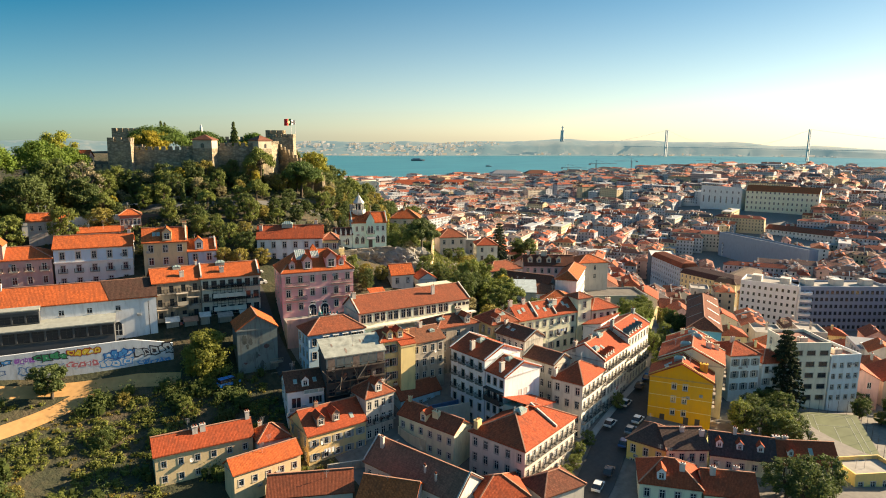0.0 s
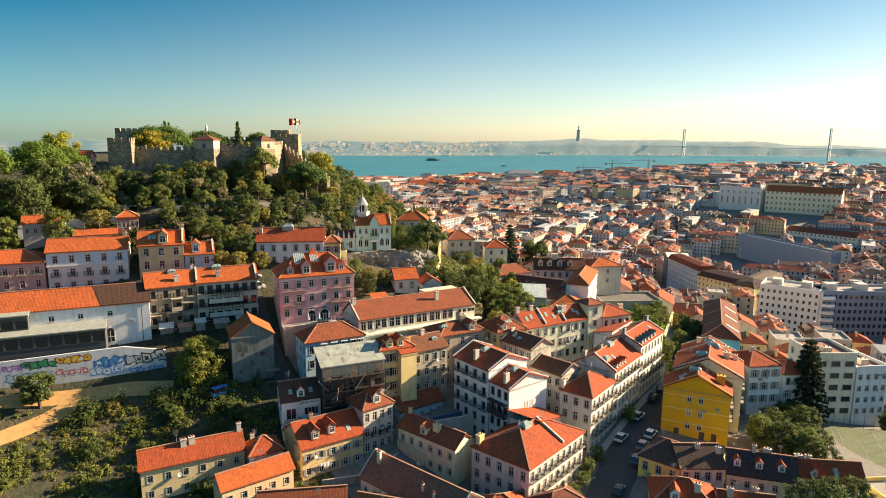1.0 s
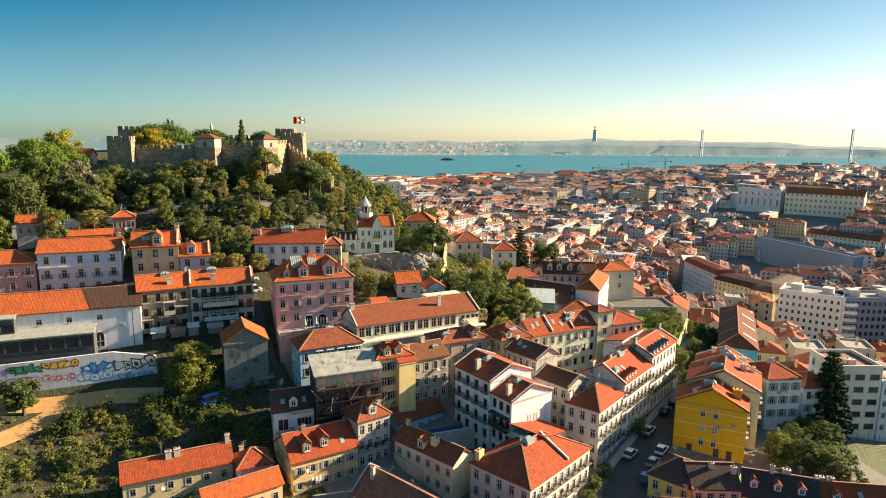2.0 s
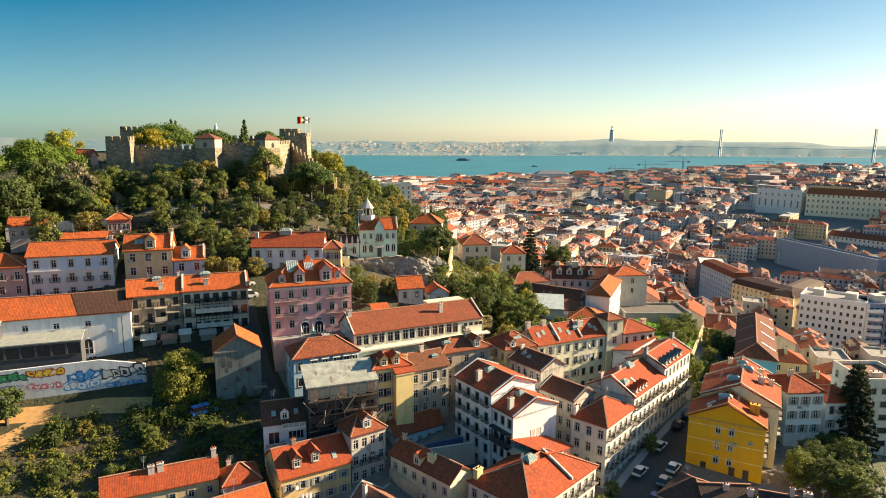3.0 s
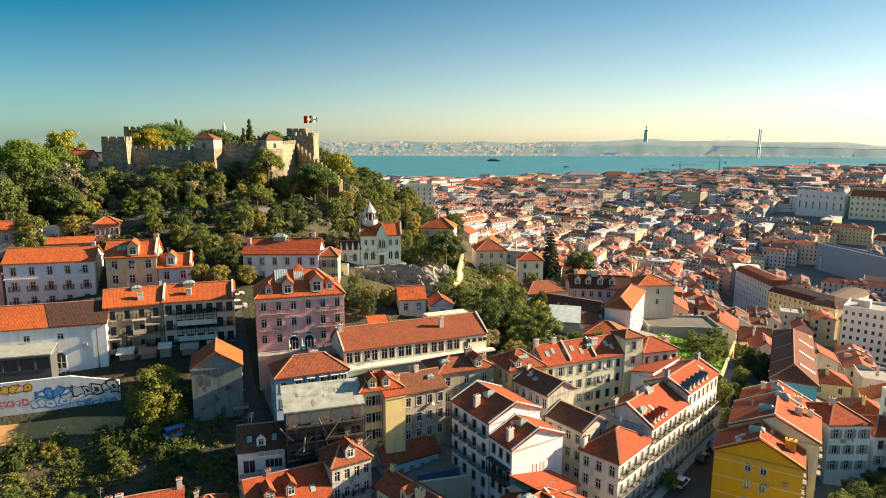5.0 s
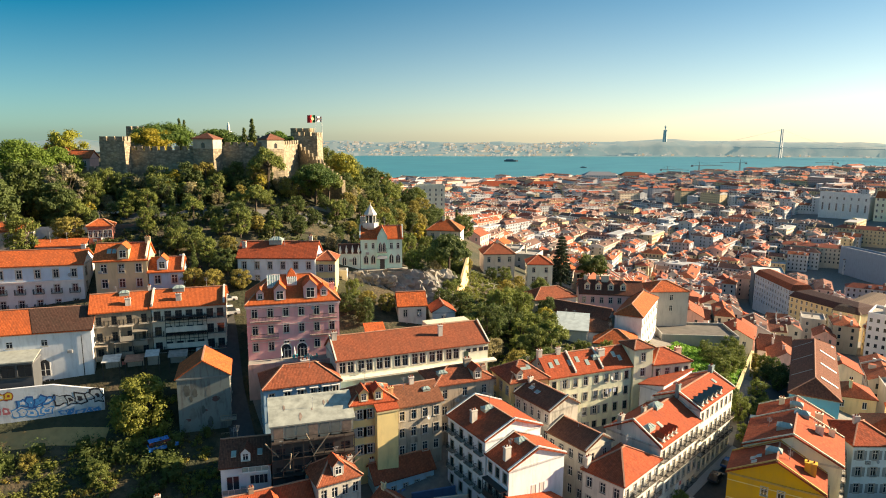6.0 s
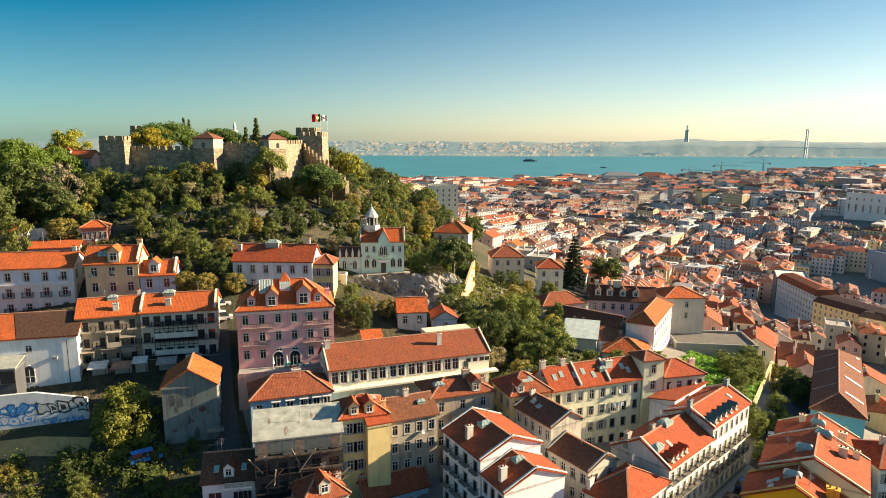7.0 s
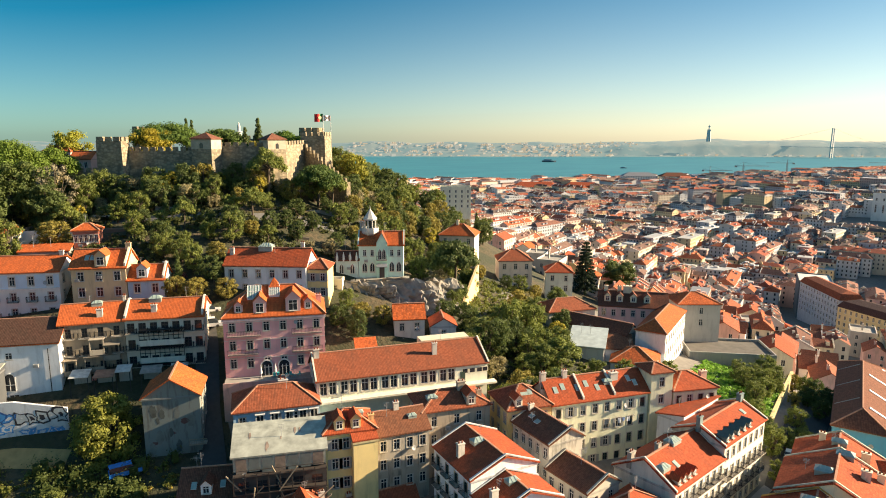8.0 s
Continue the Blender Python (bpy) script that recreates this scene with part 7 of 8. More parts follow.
for s in (-0.26, 0.28):
    for a in (math.radians(35), math.radians(145)):
        dx, dz, nx, nz = math.cos(a) * 1.15, math.sin(a) * 1.15, -math.sin(a) * 0.14, math.cos(a) * 0.14
        g.face([(-1.2 - dx - nx, s, 5.68 - dz - nz), (-1.2 + dx - nx, s, 5.68 + dz - nz), (-1.2 + dx + nx, s, 5.68 + dz + nz), (-1.2 - dx + nx, s, 5.68 - dz + nz)])
        s += 0.006
g.make("emblem", [plain("flag_dark", (0.09, 0.05, 0.05), 0.8)], flag2)


# ---- trees ----
tr = random.Random(11)
G_DARK, G_OLIVE, G_MID, G_GREY, G_FRESH = (0.095, 0.130, 0.040), (0.27, 0.235, 0.062), (0.17, 0.205, 0.052), (0.31, 0.275, 0.15), (0.17, 0.34, 0.05)


def leaf_ball(g, c, r, n, size, flat=1.0, m=0):
    g.ring(c[0], c[1], [(c[2] - 0.4 * r * flat, 0.32 * r), (c[2] + 0.35 * r * flat, 0.36 * r)], 4, m, turn=tr.random() * 3)
    for _ in range(n):
        d = Vector((tr.gauss(0, 1), tr.gauss(0, 1), tr.gauss(0, 1) + 0.25)).normalized()
        p = Vector(c) + Vector((d.x * r, d.y * r, d.z * r * flat)) * tr.uniform(0.55, 1.08)
        nrm = (d + Vector((tr.uniform(-1, 1), tr.uniform(-1, 1), tr.uniform(-0.6, 1))) * 0.75).normalized()
        t = nrm.cross(Vector((tr.uniform(-1, 1), tr.uniform(-1, 1), tr.uniform(-1, 1)))).normalized()
        b = nrm.cross(t)
        s, q = size * tr.uniform(0.6, 1.25), size * tr.uniform(0.5, 0.9)
        g.face([p - t * s, p + t * s * 0.7 - b * q, p + t * s * 0.7 + b * q], m)


def limb(g, a, b, r0, r1, n=7):
    a, b = Vector(a), Vector(b)
    d = (b - a).normalized()
    x = d.cross(Vector((0.3, 0.9, 0.1))).normalized()
    y = d.cross(x)
    A = [a + (x * math.cos(2 * math.pi * k / n) + y * math.sin(2 * math.pi * k / n)) * r0 for k in range(n)]
    B = [b + (x * math.cos(2 * math.pi * k / n) + y * math.sin(2 * math.pi * k / n)) * r1 for k in range(n)]
    for k in range(n):
        j = (k + 1) % n
        g.face([A[k], A[j], B[j], B[k]])


def tree(name, label, kind, col, height, radius, m, leaf=0.21, clumps=84, per=48):
    ob = root(name, label, "tree", m)
    t, c = Geo(), Geo()
    if kind == "broad":
        th = height * 0.24
        limb(t, (0, 0, -1.5), (0.15, 0.1, th), radius * 0.10, radius * 0.07)
        lobes = [(tr.uniform(0, 6.283), tr.uniform(0.8, 1.15)) for _ in range(5)]
        for k in range(clumps):
            a, e = tr.uniform(0, 6.283), tr.uniform(-0.95, 1.0)
            swell = 0.82 + 0.22 * sum(v * max(0, math.cos(a - q)) ** 4 for q, v in lobes)
            rr = radius * swell * math.sqrt(max(0.05, 1 - e * e * 0.85)) * (0.84 * tr.random() ** 0.4)
            p = (rr * math.cos(a), rr * math.sin(a), height * 0.53 + e * height * 0.40)
            if k % 5 == 0:
                limb(t, (0.1, 0.1, th * 0.9), (p[0] * 0.8, p[1] * 0.8, p[2] - 0.3), radius * 0.05, radius * 0.015, 5)
            leaf_ball(c, p, radius * tr.uniform(0.15, 0.28), per, leaf, 0.8)
    elif kind == "pine":
        th = height * 0.6
        limb(t, (0, 0, -1.5), (0.4, 0.2, th), radius * 0.075, radius * 0.05)
        for k in range(clumps):
            a, q = tr.uniform(0, 6.283), math.sqrt(tr.random())
            p = (radius * 0.85 * q * math.cos(a), radius * 0.85 * q * math.sin(a), height * (0.95 - 0.30 * q * q) + tr.uniform(-0.13, 0.02) * height)
            if k % 4 == 0:
                limb(t, (0.4, 0.2, th * 0.97), (p[0] * 0.8, p[1] * 0.8, p[2] - 0.6), radius * 0.035, radius * 0.012, 5)
            leaf_ball(c, p, radius * tr.uniform(0.18, 0.28), per, leaf, 0.65)
    elif kind == "cypress":
        limb(t, (0, 0, -1.5), (0, 0, height * 0.9), radius * 0.16, 0.04)
        for k in range(clumps):
            z = height * (0.06 + 0.92 * (k + 0.5) / clumps)
            rr = radius * (1 - (z / height) ** 2.2) * 0.6
            a = tr.uniform(0, 6.283)
            leaf_ball(c, (rr * math.cos(a) * 0.6, rr * math.sin(a) * 0.6, z), max(0.3, rr * 0.9), per, leaf, 1.3)
    elif kind == "fir":
        limb(t, (0, 0, -1.5), (0, 0, height), radius * 0.075, 0.05)
        tiers = 15
        for k in range(tiers):
            z = height * (0.12 + 0.86 * k / tiers)
            rr = radius * (1 - k / tiers) ** 0.8 + 0.35
            nb = 8
            for q in range(nb):
                a = 6.283 * (q + 0.5 * (k % 2)) / nb + tr.uniform(-0.15, 0.15)
                e = (rr * math.cos(a), rr * math.sin(a), z - 0.12 * rr)
                limb(t, (0, 0, z), e, 0.08, 0.03, 4)
                for s in (0.35, 0.6, 0.82, 1.0):
                    leaf_ball(c, (e[0] * s, e[1] * s, z - 0.12 * rr * s + 0.1), 0.34 + 0.12 * rr * (1.1 - s), 9, leaf, 0.5)
    t.make("trunk", [BARK], ob)
    c.make("crown", [leaves(col)], ob)
    return ob


def spot(x, y, s=1.0, dz=0.0):
    return pose(x, y, ground(x, y) + dz, 0, 0, tr.uniform(0, 360)) @ Matrix.Diagonal((s, s, s, 1))


# the wooded slope: one of each kind, then copies of it
KINDS = [
    tree("oak_tree", "dark green evergreen oak on the slope", "broad", G_DARK, 8.5, 4.0, spot(62, 205)),
    tree("olive_tree", "grey-green olive tree on the slope", "broad", G_GREY, 6.5, 3.4, spot(70, 203), 0.2, 64, 44),
    tree("carob_tree", "olive green carob tree on the slope", "broad", G_OLIVE, 7.5, 3.8, spot(88, 205)),
    tree("oak_tree", "mid green oak on the slope", "broad", G_MID, 9.5, 4.2, spot(104, 203)),
    tree("stone_pine", "umbrella-shaped stone pine with bare trunk", "pine", G_MID, 11, 5.0, spot(108, 200), 0.28, 40, 80),
    tree("mulberry_tree", "yellowing mulberry below the castle wall", "broad", (0.36, 0.31, 0.05), 8, 2.7, spot(66, 210), 0.22, 60, 48),
    tree("cypress", "dark narrow cypress on the slope", "cypress", G_DARK, 9, 1.6, spot(93, 208), 0.25, 26, 60),
]
for k in KINDS:
    tagged(k, group="trees of the castle slope")


def plant(k, x, y, s=1.0, dz=0.0):
    ob = KINDS[k]
    c2 = copy_thing(ob, spot(x, y, 1, dz))
    c2.scale = (s, s, s * tr.uniform(0.85, 1.15))
    return c2


taken = []


def by_ochre_wall(x, y):
    """The strip kept open before the ochre wall."""
    return 122 < x < 158 and -1.5 < ((x - 127) * 1.154 - (y - 156)) / 1.527 < 11


def by_castle(x, y):
    """The strip along the foot of the castle walls."""
    return any(-1.5 < ((x - ax) * (by - ay) - (y - ay) * (bx - ax)) / math.hypot(bx - ax, by - ay) < 1.6 and ax - 2 < x < bx + 2
               for ax, ay, bx, by in ((49, 226, 57, 222), (57, 226, 74, 217), (72, 216, 79, 210), (79, 215, 92, 210), (91, 208, 99, 210)))


def scatter(x0, x1, y0, y1, gap, weights, s0, s1, keep=lambda x, y: True, tries=400, most=80):
    n = 0
    for _ in range(tries):
        x, y = tr.uniform(x0, x1), tr.uniform(y0, y1)
        if n >= most or (98 < x < 114 and y > 200) or by_castle(x, y) or not keep(x, y) or by_ochre_wall(x, y) or inside(x, y, 1.6) or any((x - a) ** 2 + (y - b) ** 2 < gap * gap for a, b in taken):
            continue
        taken.append((x, y))
        plant(tr.choices(range(7), weights)[0], x, y, tr.uniform(s0, s1))
        n += 1


def below_wall(x, y):
    return y < 221.5 - 0.30 * (x - 50)


for k in range(17):
    x = 46 + 4.1 * k
    y = 221.0 - 0.34 * (x - 50) + tr.uniform(-2.6, -0.6)
    if x > 99:
        continue
    taken.append((x, y))
    plant(tr.choices(range(7), (6, 2, 2, 4, 0.2, 3.0, 0.4))[0], x, y, tr.uniform(0.85, 1.15))
scatter(38, 118, 200, 224, 3.5, (6, 3, 3, 4, 0.3, 1.2, 0.5), 0.45, 0.85, below_wall, 1400, 92)
scatter(55, 150, 174, 206, 4.8, (8, 2, 2, 3, 0.8, 0.1, 0.4), 0.45, 0.8, lambda x, y: y > 180 - 0.15 * (x - 60) or x > 100, 900, 56)
scatter(-20, 42, 190, 232, 6.0, (4, 2, 4, 4, 1, 0.2, 0.3), 0.7, 1.1, lambda x, y: True, 400, 26)
scatter(112, 150, 195, 240, 4.6, (5, 3, 4, 4, 1, 0.2, 0.4), 0.7, 1.1, lambda x, y: y < 250, 500, 40)
scatter(110, 190, 225, 310, 7.0, (4, 1, 3, 5, 2, 0, 0.4), 0.8, 1.25, lambda x, y: x > 118 + 0.1 * (y - 225) and y > 1.2 * x + 20, 600, 50)
# within the walls
for x, y, k, s, dz in ((97, 224, 2, 0.8, 1.5), (61, 231, 2, 0.8, 1.5), (88, 234, 2, 0.8, 1.0), (94, 228, 3, 0.7, 1.0), (96.1, 237.7, 6, 1.5, 2.6), (100, 232, 0, 0.7, 1.5), (87.5, 214.5, 6, 1.25, 3.0), (84, 224, 5, 0.8, 1.0), (77, 262, 6, 1.2, 1), (79, 264, 6, 1.1, 1), (129, 231, 0, 1.3, 2), (124, 236, 3, 1.2, 1.5)):
    plant(k, x, y, s, dz)
for x, y, k, s in ((114.5, 200, 2, 0.9), (117, 205, 1, 1.0), (110, 196, 1, 0.9)):
    plant(k, x, y, s)
# gardens round the villas and the small wood below the school
scatter(92, 136, 144, 158, 4.2, (5, 1, 3, 5, 0.6, 0.2, 0.6), 0.5, 0.8, lambda x, y: not (98 < x < 122 and y > 149), 300, 16)
scatter(114, 143, 114, 146, 4.2, (4, 1, 3, 7, 0.5, 0.1, 0.3), 0.75, 1.1, lambda x, y: y > 0.1 * x + 100 and y < 150 - 0.1 * (x - 114) and x + 0.5 * y < 211 and math.atan2(x - 50, y - 25) < radians(39.5), 500, 40)
scatter(140, 160, 108, 128, 4.0, (4, 1, 3, 6, 0, 0, 0), 0.4, 0.6, lambda x, y: y < 125, 200, 12)
scatter(112, 140, 150, 190, 5.0, (4, 1, 3, 5, 1, 0.1, 0.3), 0.6, 0.95, lambda x, y: y > 166 or x > 122, 300, 26)
scatter(133, 164, 146, 184, 4.4, (5, 1, 3, 6, 0.4, 0, 0.3), 0.45, 0.8, lambda x, y: y < 1.2 * x + 2, 300, 22)
scatter(60, 74, 160, 178, 4.0, (5, 1, 2, 3, 0.2, 0.1, 0.4), 0.5, 0.8, lambda x, y: True, 150, 12)
scatter(142, 166, 44, 64, 3.6, (10, 0, 0.4, 2, 0, 0, 0), 0.6, 0.95, lambda x, y: y > 0.75 * x - 62, 300, 18)
scatter(184, 215, 36, 58, 4.0, (9, 0, 1, 3, 0, 0, 0.3), 0.5, 0.8, lambda x, y: True, 200, 14)
scatter(158, 176, 90, 100, 3.6, (4, 0, 2, 5, 0, 0, 0), 0.4, 0.65, lambda x, y: True, 100, 8)
scatter(176, 202, 108, 122, 4.0, (3, 0, 2, 6, 0, 0, 0), 0.35, 0.6, lambda x, y: True, 100, 12)
scatter(120, 130, 37, 46, 3.6, (1, 0, 0, 0, 0, 0, 0), 0.9, 1.1, lambda x, y: True, 60, 4)

big_tree = tree("plane_tree", "large yellow-green tree beside the grey gable", "broad", (0.20, 0.215, 0.045), 15.6, 6.2, pose(47.6, 141.0, 59), 0.24, 140, 90)
for x, y, z, hh, rr in ((31, 216, 96.5, 15, 7.0), (24, 205, 93, 14, 7.5), (12, 209, 93, 16, 8.5), (38, 207, 95, 11, 5.5), (2, 214, 95, 17, 8.5)):
    tree("holm_oak", "broad dark holm oak above the gardens", "broad", G_DARK, hh, rr, pose(x, y, z), 0.30, 110, 80)
for x, y, z, hh, rr in ((30, 222, 97, 19.5, 9.0), (16, 219, 96, 20.5, 9.5), (4, 226, 98, 20, 9.5), (39, 229, 100, 14.5, 6.5)):
    tree("stone_pine", "huge stone pine with a bright green flat crown", "pine", (0.13, 0.20, 0.035), hh, rr, pose(x, y, z), 0.26, 120, 110)
tree("lime_tree", "yellow-green tree above the roofs behind the castle", "broad", (0.26, 0.27, 0.04), 12, 7.5, pose(42, 266, 107), 0.32, 90, 60)
tree("stone_pine", "domed green stone pine inside the castle walls", "pine", (0.09, 0.15, 0.03), 12.6, 11.0, pose(68.4, 237.5, 108.4), 0.3, 130, 110)
tree("stone_pine", "low green stone pine inside the castle walls", "pine", (0.10, 0.16, 0.035), 10.0, 8.0, pose(86.0, 243, 109.6), 0.3, 80, 100)
tree("stone_pine", "low green stone pine beside the keep", "pine", (0.11, 0.19, 0.035), 11.0, 6.4, pose(105.6, 240, 108.2), 0.3, 80, 100)
tree("mulberry_tree", "yellowing mulberry behind the castle wall", "broad", (0.36, 0.30, 0.04), 10.0, 6.4, pose(64.0, 228.8, 109.6), 0.26, 90, 60)
tree("mulberry_tree", "yellowing mulberry between the towers", "broad", (0.30, 0.26, 0.05), 8, 3.8, pose(92, 222, 108.5), 0.26, 70, 60)
tree("stone_pine", "broad dark stone pine before the stepped wall", "pine", (0.08, 0.13, 0.035), 12.0, 7.2, pose(104.2, 200.5, ground(104.2, 200.5)), 0.28, 100, 100)
tree("mulberry_tree", "yellow-green mulberry beside the keep", "broad", (0.27, 0.27, 0.05), 10, 6.0, pose(124, 226, 102), 0.28, 80, 60)
tree("ash_tree", "bare grey tree with thin leaves", "broad", (0.30, 0.27, 0.18), 15, 5, pose(39.5, 213, 96), 0.22, 60, 34)
tree("fig_tree", "round dark tree on the goat path", "broad", G_DARK, 7, 4, pose(18, 147.4, 64.4), 0.28, 44, 90)
tree("stone_pine", "dense dark pine beside the mint villa", "pine", G_DARK, 15, 6.5, pose(128, 163, 77), 0.34, 64, 130)
tree("ficus_tree", "round dark ficus above the lower roofs", "broad", G_DARK, 13, 7.5, pose(225, 205, 58), 0.40, 64, 120)
tree("araucaria", "tall dark araucaria in tiers", "fir", (0.035, 0.055, 0.03), 22, 4.6, pose(209, 207, 58), 0.5)
tree("araucaria", "tall dark araucaria beside apartment blocks", "fir", (0.03, 0.045, 0.022), 23, 5.2, pose(170, 62.5, 48), 0.5)
tree("judas_tree", "small tree with dull pink blossom", "broad", (0.20, 0.09, 0.10), 6, 3.4, pose(64, 172, 82), 0.36, 26, 40)

# scrub on the slope below the wall with the paintings
g = Geo()
for _ in range(4200):
    x, y = tr.uniform(-25, 60), tr.uniform(98, 152)
    if inside(x, y, 0.5) or y > 155 - 0.27 * x or noise.noise((x * 0.07, y * 0.09, 4)) < -0.22:
        continue
    if abs(y - (154.2 - 0.28 * x)) < 3.2 or (x > 2 and abs(y - (140.2 + 0.23 * x)) < 2.0):
        continue
    q = noise.noise((x * 0.11, y * 0.13, 7))
    kind = 2 if q > 0.16 else 1 if q < -0.1 else tr.choice((0, 0, 1))
    r = (tr.uniform(0.25, 0.7), tr.uniform(0.5, 1.3), tr.uniform(0.9, 2.0))[kind] * tr.choice((0.7, 1, 1.2))
    leaf_ball(g, (x, y, ground(x, y) + r * (0.15, 0.35, 0.6)[kind]), r, int(14 + 22 * r), 0.2, (0.5, 0.8, 1.1)[kind], kind)
tagged(g.make("scrub", [leaves((0.28, 0.22, 0.05)), leaves((0.17, 0.19, 0.045)), leaves((0.085, 0.115, 0.03))]), "dry grass, brambles and bushes on the slope", "scrub", kind="stuff")
for x, y, k, s in ((24, 132, 0, 0.6), (33, 128, 3, 0.55), (8, 126, 2, 0.5), (40, 133, 3, 0.5), (14, 121, 3, 0.5), (-4, 134, 2, 0.55), (46, 126, 0, 0.5), (2, 147, 0, 0.55), (-6, 150, 3, 0.5), (30, 141, 2, 0.5)):
    plant(k, x, y, s, -1.5)
for x, y in ((104, 77.4), (108.6, 78.6), (100, 75.6), (126, 83.0), (95, 73.6), (155, 90.5)):
    plant(3, x, y, 0.42)
g = Geo()
for _ in range(5200):
    x, y = tr.uniform(-30, 150), tr.uniform(174, 232)
    if inside(x, y, 0.6) or not below_wall(x, y) or noise.noise((x * 0.08, y * 0.08, 9)) < -0.12:
        continue
    r = tr.uniform(0.4, 1.3)
    leaf_ball(g, (x, y, ground(x, y) + r * 0.35), r, 14, 0.38, 0.75)
tagged(g.make("undergrowth", [leaves((0.09, 0.105, 0.034))]), "low shrubs between the trees of the castle slope", "shrubs", kind="stuff")
g = Geo()
for _ in range(1500):
    x, y = tr.uniform(114, 168), tr.uniform(112, 186)
    if inside(x, y, 0.6) or y > 1.2 * x + 4 or y < 1.15 * x - 38:
        continue
    r = tr.uniform(0.5, 1.3)
    leaf_ball(g, (x, y, ground(x, y) + 0.4 * r), r, 16, 0.3, 0.7)
tagged(g.make("garden_shrubs", [leaves((0.15, 0.18, 0.045))]), "overgrown shrubs on the slope below the palace", "shrubs", kind="stuff")
g = Geo()
for _ in range(1100):
    u, v = tr.uniform(-2, 40), tr.uniform(1.0, 19)
    x, y = 165 + 0.888 * u - 0.459 * v, 100 + 0.459 * u + 0.888 * v
    if inside(x, y, 0.8):
        continue
    r = tr.uniform(0.4, 1.0) if v > 6 else tr.uniform(0.7, 1.6)
    leaf_ball(g, (x, y, ground(x, y) + 0.4 * r), r, 20, 0.3, 0.7)
tagged(g.make("garden_vines", [leaves(G_FRESH)]), "bright green vegetable garden and vines", "garden", kind="stuff")
for u, v, s in ((6, 3, 0.5), (12, 4, 0.6), (19, 3, 0.65), (25, 4, 0.7), (30, 3, 0.7), (35, 5, 0.7), (22, -8, 0.55), (29, -8.5, 0.6), (36, -9, 0.65), (42, -5, 0.6)):
    plant(3 if v > 0 else 0, 165 + 0.888 * u - 0.459 * v, 100 + 0.459 * u + 0.888 * v, s)


# ---- landmarks of the lower town ----
hot = house("large white modern apartment block with rows of windows", (309.2, 137.9), (315.8, 114.0), 16, 24, 49.5, "flat", (0.84, 0.80, 0.74, 0.1), CEMENT, F=(10, 7, "steel", (), 1.0, 1.4, 3.4), h=0.9, category="apartment block")
hot2 = house("grey-blue modern block with balconies", (316.6, 113.2), (350.0, 86.0), 14, 24, 49.5, "flat", (0.20, 0.25, 0.34, 0.1), CEMENT, F=(18, 7, "steel", (), 1.4, 1.6, 3.4), h=0.9, category="apartment block")
for k in range(7):
    g = Geo()
    rim = [(2.6 - 4.2 * math.cos(a) * 0.75, -0.02 - 2.6 * math.sin(a)) for a in [math.pi * q / 10 for q in range(11)]]
    z = 2.2 + 3.4 * k
    for (a, b), (c, d) in zip(rim, rim[1:]):
        g.face([(a, b, z), (c, d, z), (c, d, z + 1.25), (a, b, z + 1.25)])
    g.face([(a, b, z + 1.25) for a, b in rim]), g.face([(a, b, z) for a, b in rim][::-1])
    g.make("balcony", [plaster(WHITE, 0.1)], hot2)
g = Geo()
g.box(-0.8, 0.0, -0.5, 13.0, 0, 26.0)
g.make("end_wall", [plaster(WHITE, 0.1)], hot2)
for ob, n in ((hot, 2), (hot2, 3)):
    w = INFO[ob.name][0]
    for k in range(n):
        g = Geo()
        u = w * (k + 0.5) / n
        g.box(u - 2.2, u + 2.2, 5, 10, 25.4, 28.4)
        g.make("roof_house", [plaster(SOOTY)], ob)
yb = house("cream palace block with dark mansard roof", (371.6, 204.2), (363.7, 166.0), 14, 16, 34.5, "mansard", (0.66, 0.52, 0.28), tiles((0.10, 0.05, 0.045), 0.1), F=(13, 5, "glazed", (), 1.1, 1.9, 3.3), h=4.2)
yb2 = house("cream palace block wing with dark roof", (364.2, 165.4), (412.0, 171.0), 12, 16, 34.5, "mansard", (0.62, 0.50, 0.30), tiles((0.16, 0.11, 0.08), 0.1), F=(15, 5, "glazed", (), 1.1, 1.9, 3.3), h=3.4)
bg = house("blue-grey palace with mansard dormers", (411.0, 249.3), (386.4, 212.0), 12, 14, 34, "mansard", (0.42, 0.47, 0.52), TU, F=(14, 5, "glazed", (), 1.1, 1.9, 3.3), h=4.2)
gl = house("dark glass cube with pale flat roof", (436.0, 268.0), (414.0, 252.0), 18, 12, 33, "flat", (0.10, 0.13, 0.15), plain("pale_roof", (0.66, 0.63, 0.56), 0.8), h=0.6)
gll = house("long blind blue-grey covered wall of a building site", (556.8, 271.4), (518.5, 182.0), 9, 4, 35, "flat", (0.22, 0.28, 0.35), plain("slate", (0.20, 0.21, 0.23), 0.8), h=1.0, name="building")
mk = house("long white market building with flat roof", (776.4, 627.1), (763.0, 497.2), 20, 4, 25, "flat", (0.62, 0.64, 0.62), CEMENT, F=(26, 2, "glazed", (), 2.0, 3.0, 6.0), h=1.0, name="market_hall")
th = house("cream theatre palace with long roof", (748.6, 337.4), (767.5, 265.3), 24, 16, 60, "gable_u", (0.78, 0.70, 0.52), TO, F=(16, 4, "glazed", (), 1.6, 2.8, 6.0), h=6)
ca = house("pale ruined convent church with tall walls", (744.1, 390.1), (748.0, 342.0), 20, 16, 58, "flat", (0.66, 0.66, 0.63), CEMENT, F=(7, 2, "glazed", (), 1.6, 8.0, 12.0), h=2.0, name="church")
